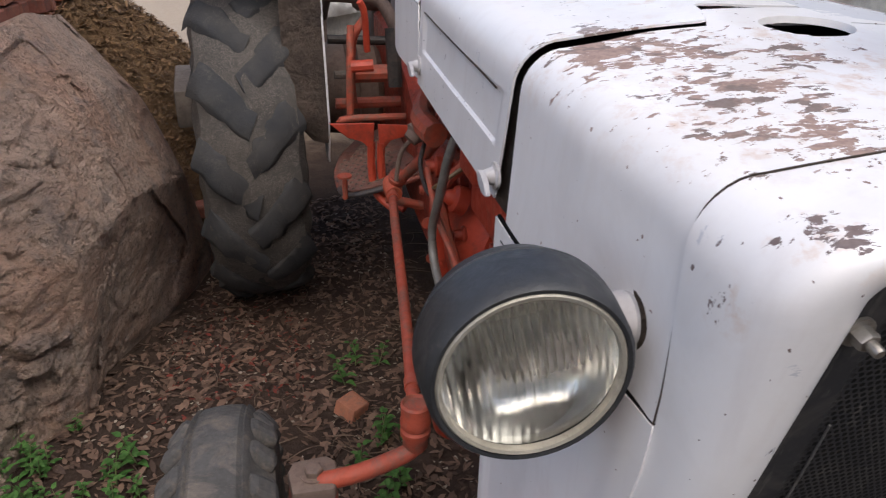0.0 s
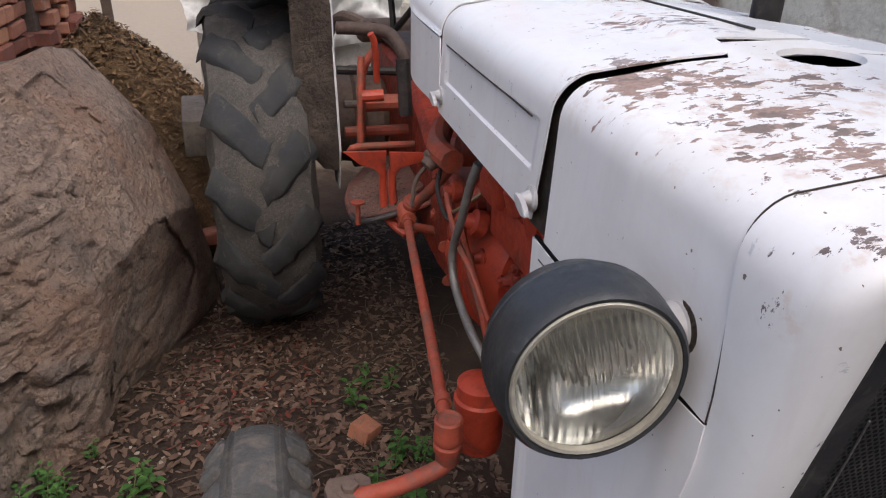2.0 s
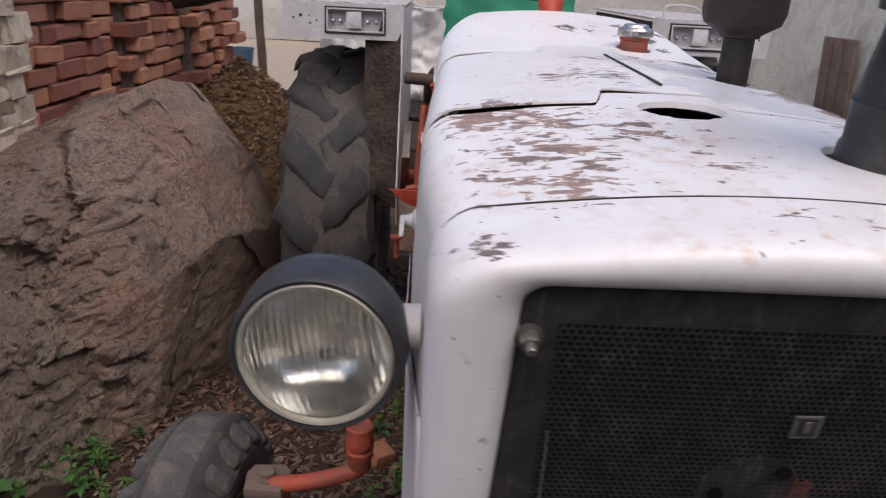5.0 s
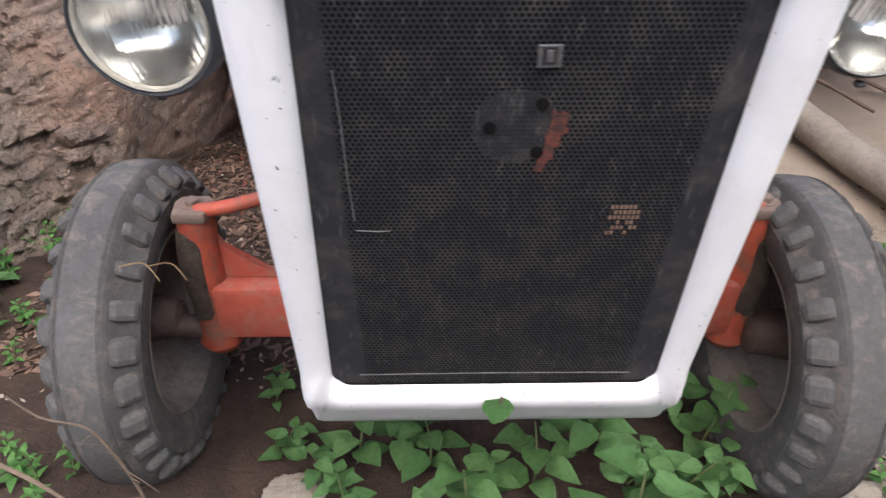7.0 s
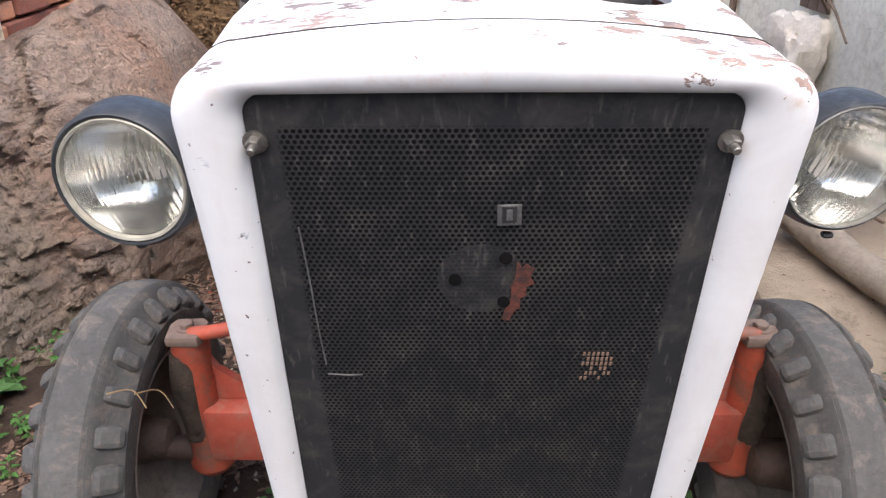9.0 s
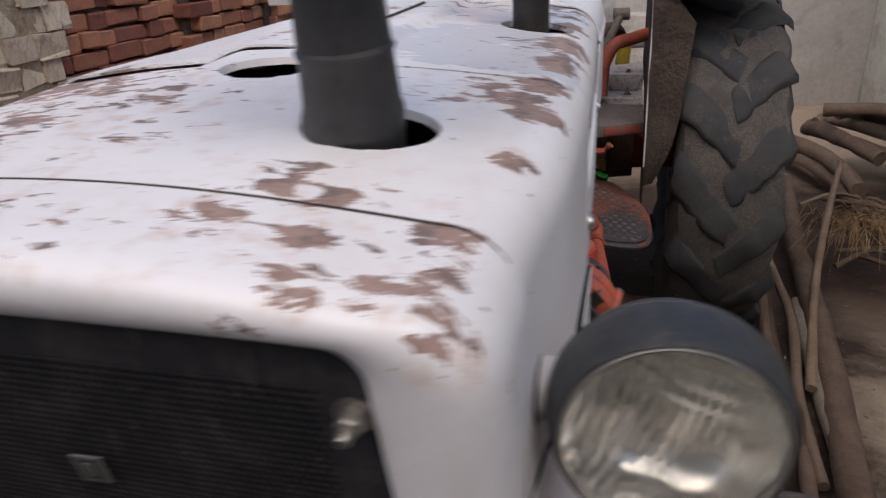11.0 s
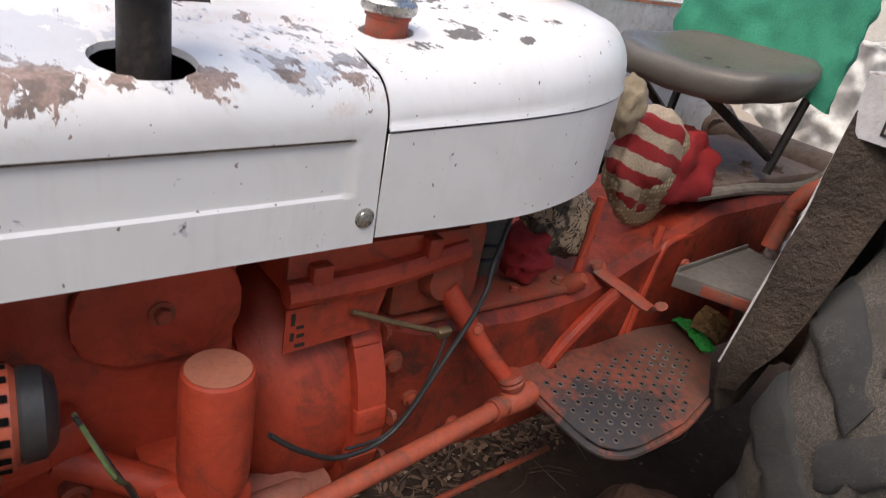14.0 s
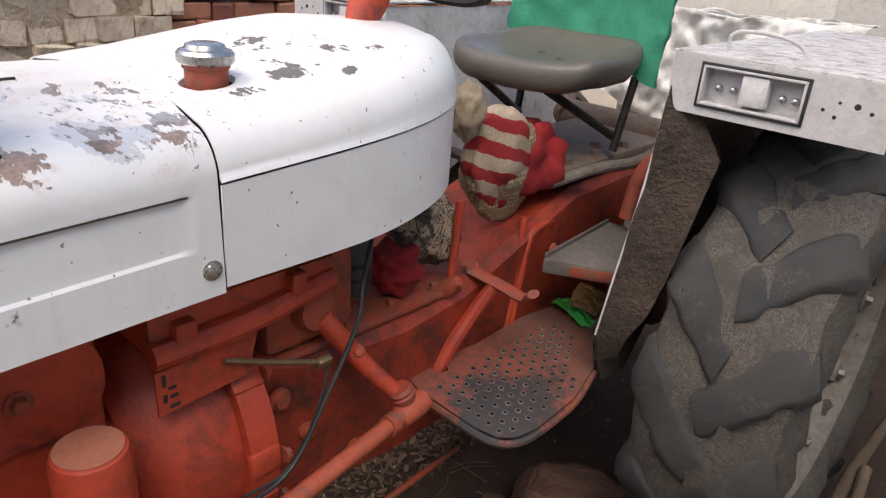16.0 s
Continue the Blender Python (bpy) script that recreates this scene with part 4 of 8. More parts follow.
sheet("rear_hood", 0.46, 1.068, 1.128, 62, 0.006, 0.055, 0.020, [(0.236, 0.803, 0.055, 0.055)], rear_front_edge,
      "white rear hood sheet with flaked primer patches and a stack hole", (0.44, 0.90, 0.06, 0.935), 46, lambda x, z: 1.068 + 0.048 * smooth01(1 - abs(x) / 0.32), 0.005)
# fine dark tube for the shade at the upper edge of the pressed panels
for s in (-1, 1):
    bm = bmesh.new()
    tube(bm, [(s * (hood_half(y) - 0.0058), y, 1.1275 + (hood_top(y) - 0.055 - 1.128) * 0.905) for y in (0.512, 0.60, 0.70, 0.80, 0.90, 0.97, 1.025)], 0.0013, 6, 3)
    part("step_shade_line", bm, MUD_AND_SHADE, tractor, "shade line along the step of the pressed panel")
# rusty line where the hood meets the nose
bm = bmesh.new()
tube(bm, [(x, seam_y(z, x), z + 0.0004) for x, z in [p for p in hood_section(hood_half(0.07), panel_line(0.07), hood_top(0.07), 0.050, 0.020, 0.006, 6, 8, 40)]], 0.0009, 6, 1)
part("nose_seam", bm, MUD_AND_SHADE, tractor, "rusty seam between hood and nose")
# raised rib and seams on the hood top
# near-black box added for the shade under the hood joint
bm = bmesh.new()
box(bm, (-0.03, 0.52, 1.297), (0.50, 0.16, 0.036), (0, 0, 0), 0.01)
part("joint_shade", bm, VOID, tractor, "black box standing in for shade under the hood joint")
for name, pts in (("hood_seam", [(-0.09, 0.56, 1.3500), (-0.09, 0.75, 1.3550), (-0.09, 1.06, 1.3605)]), ("hood_seam", [(0.02, 0.56, 1.3612), (0.02, 0.7, 1.3645), (0.02, 0.95, 1.369)])):
    bm = bmesh.new()
    tube(bm, pts, 0.0022, 6, 4)
    part(name, bm, DARK, tractor)
# dark sheet for the shade in the gap under the lifted seam
bm = bmesh.new()
rings = []
for y in (0.385, 0.50):
    rings.append([(x * 0.965, y, z - 0.016) for x, z in hood_section(0.338, 1.13, 1.327, 0.05, 0.020, 0.011, 10, 8, 40) if x < -0.13])
ring_loft(bm, rings, False, False)
solid(part("seam_gasket", bm, DARK, tractor, "dark sheet standing in for shade under the hood seam"), 0.003, 1)

for s in (-1, 1):
    rings = []
    for j in range(25):
        z = 0.43 + (1.1145 - 0.43) * j / 24
        ring = []
        for i in range(31):
            t = i / 30
            y = seam_y(z) + 0.0005 + (0.447 - seam_y(z)) * t
            x = lerp_table(t, [(0, 0.3205 + 0.004 * (1.1155 - z)), (0.12, 0.3255), (0.5, 0.341), (1, 0.343)])
            zp = 0.43 + (panel_line(y) - 0.0015 - 0.43) * j / 24
            if 0.62 < z < 1.07 and 0.10 < t < 0.93:
                x -= 0.004
            ring.append((s * x, y, zp))
        rings.append(ring)
    bm = bmesh.new()
    ring_loft(bm, rings, False, False)
    bm2 = bmesh.new()
    tube(bm2, [(s * lerp_table(t, [(0, 0.3185), (0.12, 0.3235), (0.5, 0.3385), (1, 0.3405)]), 0.077 + 0.367 * t, panel_line(0.077 + 0.367 * t)) for t in (0, 0.12, 0.3, 0.5, 0.75, 1)], 0.0030, 6, 3)
    part("panel_gap", bm2, VOID, tractor)
    # dark tube draws the shade of the pressed crease
    bm2 = bmesh.new()
    tube(bm2, [(0.3385 * s, 0.25, 1.085), (0.3415 * s, 0.33, 1.089), (0.3435 * s, 0.422, 1.092)], 0.0016, 6, 3)
    part("crease_shade", bm2, DARK, tractor)
    solid(part("side_panel", bm, WHITE, tractor, "white lower side panel with pressed crease"), 0.003, 0)

# fuel tank cover
TANK_TOP = [(1.07, 1.344), (1.2, 1.360), (1.4, 1.398), (1.52, 1.415), (1.7, 1.41)]


def tank_half(y):
    if y < 1.20:
        return 0.319
    t = (y - 1.20) / 0.51
    return 0.319 * max(0.02, 1 - t ** 2.7) ** (1 / 2.4)


def tank_seam(y):
    return 1.2785 + 0.058 * (y - 1.07)


def tank_sections(z_of):
    ys = [1.0705 + 0.5935 * i / 30 for i in range(31)] + [1.68, 1.692, 1.701, 1.707, 1.7095]
    rings = []
    for y in ys:
        w = tank_half(y)
        zt = lerp_table(y, TANK_TOP) - 0.05 * smooth01((y - 1.64) / 0.07)
        rings.append([(x, y + 0.05 * smooth01(1 - abs(x) / 0.32) * (1 if y < 1.08 else 0), z) for x, z in z_of(w, zt, tank_seam(y))])
    return rings


bm = bmesh.new()
ring_loft(bm, tank_sections(lambda w, zt, zs: hood_section(w, zs + 0.0015, zt, min(0.085, w * 0.45, (zt - zs) * 0.9), 0.012, 0.004, 8, 10, 60)), False, False)
hole_in(bm, 0.135, 1.165, 0.042, 0.042, 1.3)
solid(part("tank_cover", bm, WHITE, tractor, "white rounded fuel tank cover with flaked paint", 45), 0.003, 1)
ys = [1.0705 + 0.5935 * i / 30 for i in range(31)] + [1.68, 1.692, 1.701, 1.707]
bm = bmesh.new()
rings = []
for t in (0.0, 0.25, 0.5, 0.75, 1.0):
    def band_z(y):
        low = 1.135 + 0.012 * smooth01((y - 1.3) / 0.3)
        return low + (tank_seam(y) - 0.0015 - low) * t
    rings.append([(tank_half(y) + 0.0005, y, band_z(y)) for y in ys] + [(-tank_half(y) - 0.0005, y, band_z(y)) for y in reversed(ys)])
ring_loft(bm, rings, False, False)
solid(part("tank_side", bm, WHITE, tractor, "white lower band of the tank cover"), 0.003, -1)
bm = bmesh.new()
box(bm, (0, 1.34, 1.22), (0.50, 0.50, 0.13), bev=0.03)
box(bm, (0, 0.76, 1.24), (0.40, 0.60, 0.12), bev=0.03)
part("tank", bm, DARK, tractor)

# fuel filler
bm = bmesh.new()
lathe(bm, [(0, 0.031), (0.05, 0.031), (0.052, 0.034), (0.058, 0.034)], (0.135, 1.165, 1.335), (0, 0, 1), 24)
neck = part("filler_neck", bm, ORANGE_DULL, tractor, "orange filler neck")
bm = bmesh.new()
lathe(bm, [(0, 0.037), (0.004, 0.041), (0.014, 0.041), (0.019, 0.037), (0.021, 0.030), (0.027, 0.027), (0.029, 0.020)], (0.135, 1.165, 1.393), (0, 0, 1), 28)
part("filler_cap", bm, STEEL, neck, "steel filler cap")

# latches on the hood sides
for s in (-1, 1):
    for y, z, big in ((0.474, 1.158, 1), (1.050, 1.166, 0)):
        x = hood_half(y) - 0.002
        bm = bmesh.new()
        if s > 0:
            lathe(bm, [(0, 0.014), (0.002, 0.014), (0.0025, 0.0105), (0.0055, 0.0105), (0.0062, 0.0085)], (x, y, z), (1, 0, 0), 22)
            box(bm, (x + 0.0058, y, z), (0.003, 0.016, 0.003), (0, 0, 0), 0)
        else:
            lathe(bm, [(0, 0.018), (0.004, 0.018), (0.006, 0.012), (0.018, 0.008)], (-x, y, z), (-1, 0, 0), 18)
            wing = [(0.024 * math.cos(a) - 0.012, 0.0085 * math.sin(a)) for a in [2 * math.pi * i / 20 for i in range(20)]]
            prism(bm, wing, 0.007, Matrix.Translation((-x - 0.024, y, z)) @ Matrix(((0, 0, 1, 0), (0.94, -0.34, 0, 0), (0.34, 0.94, 0, 0), (0, 0, 0, 1))), 0.002)
        part("hood_latch", bm, STEEL if s > 0 else DIRTY_WHITE, tractor, "bright slotted panel screw" if s > 0 else "white thumb latch")

# stacks on the hood
bm = bmesh.new()
lathe(bm, [(-0.10, 0.042), (0.0, 0.040), (0.012, 0.0425), (0.030, 0.042), (0.036, 0.039), (0.075, 0.038), (0.079, 0.0405), (0.082, 0.038), (0.15, 0.0335), (0.21, 0.0325)], (0.159, 0.228, 1.315), (-0.01, -0.10, 1), 28)
pipe = dent(part("intake_pipe", bm, BLACK, tractor, "black rubber air intake pipe with clamp bands"), 0.0035, 26)
bm = bmesh.new()
lathe(bm, [(0, 0.042), (0.012, 0.043), (0.014, 0.088), (0.030, 0.100), (0.075, 0.104), (0.16, 0.10), (0.19, 0.07), (0.20, 0.02)], (0.1573, 0.211, 1.485), (-0.01, -0.10, 1), 32)
part("precleaner_bowl", bm, BLACK, pipe, "dark grey precleaner bowl")
bm = bmesh.new()
lathe(bm, [(-0.08, 0.028), (0.075, 0.027), (0.077, 0.034), (0.082, 0.036), (0.10, 0.066), (0.12, 0.072), (0.36, 0.070), (0.40, 0.04), (0.60, 0.03)], (0.226, 0.806, 1.345), (0.0, 0.0, 1), 28)
part("exhaust_pipe", bm, DARK, tractor, "black exhaust stack with silencer")


# headlights
def headlight(s):
    c = Vector((0.413, 0.095, 1.158)) if s > 0 else Vector((-0.424, 0.099, 1.143))
    K = 0.835 if s > 0 else 0.893
    ax = Vector((0.06 * s, -1, 0.0)).normalized()
    bm = bmesh.new()
    prof = [(-0.098, 0.012), (-0.097, 0.045), (-0.091, 0.070), (-0.078, 0.088), (-0.052, 0.0985), (-0.050, 0.0975), (-0.046, 0.0995), (-0.030, 0.0995), (-0.012, 0.0975), (0.002, 0.0945), (0.009, 0.0915), (0.010, 0.0895), (0.004, 0.0885)]
    if s < 0:
        prof = [(t, r) for t, r in prof[:-4]] + [(0.006, 0.0955), (0.012, 0.091), (0.011, 0.0875), (0.004, 0.0865)]
    else:
        prof = [(t * 0.92 if t < -0.04 else t, r) for t, r in prof]
    lathe(bm, [(t * K, r * K) for t, r in prof], c, ax, 56, False)
    lamp = part("headlight", bm, LAMP_RUBBER, tractor, "round headlight in a worn dark rubber-edged shell")
    bm = bmesh.new()
    lathe(bm, [(t * K, r * K) for t, r in (((0.002, 0.0895), (0.009, 0.0890), (0.0115, 0.0875), (0.0105, 0.0855), (0.004, 0.0850)) if s > 0 else ((0.002, 0.088), (0.009, 0.0875), (0.012, 0.085), (0.011, 0.0815), (0.004, 0.0805)))], c, ax, 48, False)
    part("lamp_rim", bm, RIM_RING if s > 0 else PALE_RING, lamp, "thin dull grey retaining ring" if s > 0 else "pale grey retaining ring")
    bm = bmesh.new()
    lathe(bm, [(t * K, r * K) for t, r in [(-0.004 - 0.034 * (1 - q * q), 0.0005 + q * (0.0857 if s > 0 else 0.0810)) for q in (0, 0.15, 0.3, 0.45, 0.6, 0.75, 0.88, 1.0)]], c, ax, 48, False)
    part("reflector", bm, CHROME, lamp, "silvered reflector bowl")
    bm = bmesh.new()
    rod(bm, c - ax * 0.033, c - ax * 0.012, 0.006, 0.005, 12)
    part("bulb", bm, RIM_RING, lamp, "grey shielded bulb")
    # fluted lens
    bm = bmesh.new()
    k = 137
    grid = {}
    u = ax.cross(Vector((0, 0, 1))).normalized()
    w = u.cross(ax).normalized()
    roll = radians(-10 if s < 0 else 20)
    lr = K * (0.0862 if s > 0 else 0.0815)
    for back in (0, 1):
        for i in range(k):
            for j in range(k):
                a, b = 2 * i / (k - 1) - 1, 2 * j / (k - 1) - 1
                rx, ry = a * math.sqrt(1 - b * b / 2), b * math.sqrt(1 - a * a / 2)
                px, py = rx * math.cos(roll) - ry * math.sin(roll), rx * math.sin(roll) + ry * math.cos(roll)
                dome = 0.020 * (1 - rx * rx - ry * ry)
                p = c + u * px * lr + w * py * lr + ax * (0.002 + dome)
                if back:
                    flute = 0.0032 * abs(math.sin(rx * 31)) * (1 if abs(ry) < 0.78 else 0.4) + (0.0012 * math.sin(ry * 44) if s > 0 and ry > 0.45 else 0)
                    p -= ax * (0.0045 + flute)
                grid[back, i, j] = bm.verts.new(p)
    for back in (0, 1):
        for i in range(k - 1):
            for j in range(k - 1):
                bm.faces.new((grid[back, i, j], grid[back, i + 1, j], grid[back, i + 1, j + 1], grid[back, i, j + 1]))
    lens = part("lens", bm, GLASS, lamp, "fluted clear glass lens", 80)
    lens.visible_shadow = False
    bm = bmesh.new()
    base = Vector((0.318 * s, 0.142, 1.155))
    lathe(bm, [(0, 0.030), (0.003, 0.030), (0.006, 0.024), (0.05, 0.022), (0.085, 0.022)], base, (s, 0.0, 0.0), 24)
    part("lamp_mount", bm, DIRTY_WHITE, lamp, "white painted lamp stub")
    bm = bmesh.new()
    lathe(bm, [(0, 0.0335), (0.003, 0.0335), (0.0045, 0.0310), (0.0045, 0.029)], base, (s, 0.0, 0.0), 24)
    part("mount_gasket", bm, MUD_AND_SHADE, lamp, "dirty ring round the lamp stub")
    bm = bmesh.new()
    box(bm, c - Vector((0, 0, 0.088)) - ax * 0.004, (0.014, 0.012, 0.008))
    part("rim_screw", bm, BLACK, lamp)
    if s > 0:
        # bare rusty spots on the outer side of the shell
        rnd = random.Random(8)
        for a0, t0, ra, rt in ((6, -0.020, 15, 0.014), (-16, -0.028, 10, 0.010), (27, -0.014, 5, 0.005)):
            bm = bmesh.new()
            fan = [bm.verts.new(c + ax * t0 * K + (Matrix.Rotation(radians(a0), 3, ax) @ -u) * 0.1002 * K)]
            for i in range(18):
                th = 2 * math.pi * i / 18
                q = rnd.uniform(0.6, 1.15)
                a, t = radians(a0 + ra * q * math.cos(th)), t0 + rt * q * math.sin(th)
                fan.append(bm.verts.new(c + ax * t * K + (Matrix.Rotation(a, 3, ax) @ -u) * 0.1000 * K))
            for i in range(18):
                bm.faces.new((fan[0], fan[1 + i], fan[1 + (i + 1) % 18]))
            solid(part("rust_spot", bm, RUST_RIM, lamp, "bare rusty spot"), 0.0004, 1)
    return lamp


for s in (-1, 1):
    headlight(s)


# wheels
def wheel_ring(bm, c, prof, seg):
    """prof: (x along the axle, radius)."""
    lathe(bm, prof, c, (1, 0, 0), seg, False)


def front_wheel(s):
    c = (-0.742, 0.55, 0.320) if s < 0 else (0.685, 0.50, 0.30)
    w = new("front_wheel")
    w.parent = tractor
    tagged(w, "worn front wheel with grey weathered ribbed tyre and rusty disc")
    bm = bmesh.new()
    side = [(0.070, 0.215), (0.080, 0.235), (0.088, 0.270), (0.089, 0.298), (0.080, 0.309), (0.068, 0.322), (0.058, 0.334), (0.051, 0.356), (0.044, 0.3635), (0.040, 0.3585), (0.034, 0.364), (0.010, 0.367)]
    prof = [(-a, r) for a, r in side] + [(a, r) for a, r in reversed(side)] + [(0.060, 0.210), (0, 0.2), (-0.060, 0.210), (-0.070, 0.215)]
    wheel_ring(bm, c, prof, 72)
    part("tyre", bm, RUBBER_FRONT, w, "weathered grey front tyre worn smooth in the middle")
    b2 = bmesh.new()
    box(b2, (0, 0, 0), (0.060, 0.052, 0.034), bev=0.014)
    block = bpy.data.meshes.new("shoulder_lug")
    b2.to_mesh(block)
    b2.free()
    block.materials.append(RUBBER_FRONT)
    for side_s in (-1, 1):
        for i in range(27):
            a = 2 * math.pi * (i + (0.5 if side_s > 0 else 0)) / 27
            ob = new("shoulder_lug", block)
            ob.parent = w
            ob.matrix_basis = Matrix.Translation(c) @ Matrix.Rotation(a, 4, "X") @ Matrix.Translation((side_s * 0.066, 0, 0.3245 + 0.003 * math.sin(i * 2.3))) @ Matrix.Rotation(radians(44 * side_s + 5 * math.sin(i * 1.7)), 4, "Y") @ Matrix.Rotation(radians(10 * math.sin(i * 3.1)), 4, "Z") @ Matrix.Diagonal((1, 0.9 + 0.25 * math.sin(i * 5.3), 1, 1))
    bm = bmesh.new()
    wheel_ring(bm, c, [(-0.068, 0.222), (-0.072, 0.214), (-0.058, 0.200), (-0.030, 0.188), (0.010, 0.18), (0.03 * s, 0.12), (0.035 * s, 0.06), (0.035 * s, 0.01)], 48)
    wheel_ring(bm, c, [(0.068, 0.222), (0.072, 0.214), (0.058, 0.200), (0.030, 0.188), (0.010, 0.18)], 48)
    rim = part("rim", bm, RIM_MUD, w, "mud-stained grey-brown wheel rim")
    solid(rim, 0.004, 0)
    bm = bmesh.new()
    lathe(bm, [(-0.07, 0.028), (-0.06, 0.044), (-0.02, 0.05), (0.03, 0.06), (0.04, 0.04), (0.06, 0.03)], c, (s, 0, 0), 24)
    part("hub", bm, HUB, w, "rusty brown wheel hub")
    return w


for s in (-1, 1):
    front_wheel(s)


def rear_wheel(s):
    c = Vector((0.705, 2.54, 0.625)) if s > 0 else Vector((-0.692, 2.50, 0.578))
    w = new("rear_wheel")
    w.parent = tractor
    tagged(w, "large rear wheel with chevron lug tyre caked in dust")
    bm = bmesh.new()
    side = [(0.120, 0.375), (0.145, 0.40), (0.168, 0.46), (0.174, 0.52), (0.166, 0.572), (0.150, 0.604), (0.11, 0.622), (0.05, 0.630), (0.0, 0.632)]
    prof = [(-a, r) for a, r in side] + [(a, r) for a, r in reversed(side[:-1])] + [(0.10, 0.36), (-0.10, 0.36), (-0.120, 0.375)]
    wheel_ring(bm, c, prof, 88)
    dent(part("tyre", bm, RUBBER, w, "dust-caked rear tractor tyre"), 0.016, 14, 5)
    n = 15
    for i in range(n):
        for side_s in (-1, 1):
            bm = bmesh.new()
            a0 = 2 * math.pi * (i + (0.5 if side_s > 0 else 0)) / n
            rings = []
            for k in range(9):
                t = k / 8
                xx = side_s * (-0.012 + 0.180 * t)
                ang = a0 - 0.30 * t * 1.05 - 0.02
                wid = 0.046 + 0.010 * t
                base = 0.618 - 0.055 * max(0, (t - 0.62) / 0.38) ** 2
                top = 0.638 - 0.042 * max(0, (t - 0.66) / 0.34) ** 2
                dirn = Vector((0, -math.sin(ang), math.cos(ang)))
                tang = Vector((0, -math.cos(ang), -math.sin(ang)))
                skew = Vector((side_s * 0.55, 0, 0))
                e = (tang + skew * 0.6).normalized() * wid
                p = c + Vector((xx, 0, 0))
                rings.append([p + dirn * base - e * 1.15, p + dirn * (top - 0.006) - e, p + dirn * top - e * 0.78, p + dirn * top + e * 0.78, p + dirn * (top - 0.006) + e, p + dirn * base + e * 1.15])
            ring_loft(bm, rings)
            lug = part("tread_lug", bm, RUBBER_LUG, w, "", 40)
            dent(lug, 0.022, 21, i)
    bm = bmesh.new()
    wheel_ring(bm, c, [(-0.125, 0.392), (-0.135, 0.385), (-0.12, 0.372), (-0.085, 0.355), (0.0, 0.345), (0.085, 0.355), (0.12, 0.372), (0.135, 0.385), (0.125, 0.392)], 60)
    rim = solid(part("rim", bm, RIM_PALE, w, "grey-brown dusty wheel rim"), 0.005, 0)
    bm = bmesh.new()
    lathe(bm, [(-0.02, 0.35), (-0.03, 0.33), (-0.05, 0.24), (-0.07, 0.16), (-0.07, 0.02)], c, (s, 0, 0), 48, False)
    solid(part("disc", bm, RUST_RIM, w, "dished muddy wheel disc"), 0.008, 0)
    for i in range(8):
        a = 2 * math.pi * (i + 0.3) / 8
        p = c + Vector((s * 0.07, 0.345 * math.cos(a), 0.315 * math.sin(a)))
        bm = bmesh.new()
        b2 = Matrix.Translation(p) @ Matrix.Rotation(a, 4, "X")
        box(bm, (0, 0, 0), (0.05, 0.055, 0.07), bev=0.008)
        bm.transform(b2)
        clamp = part("rim_clamp", bm, RIM_PALE, rim, "bolted rim clamp lug")
        clamp.parent = w
        bm = bmesh.new()
        hexbolt(bm, p + Vector((s * 0.025, 0, 0)), (s, 0, 0), 0.014, 0.016)
        part("clamp_bolt", bm, DULL_STEEL, w)
    bm = bmesh.new()
    lathe(bm, [(-0.10, 0.07), (0.02, 0.07), (0.03, 0.05), (0.06, 0.045)], c, (s, 0, 0), 24)
    part("hub", bm, ORANGE_DULL, w)
    return w


for s in (-1, 1):
    rear_wheel(s)

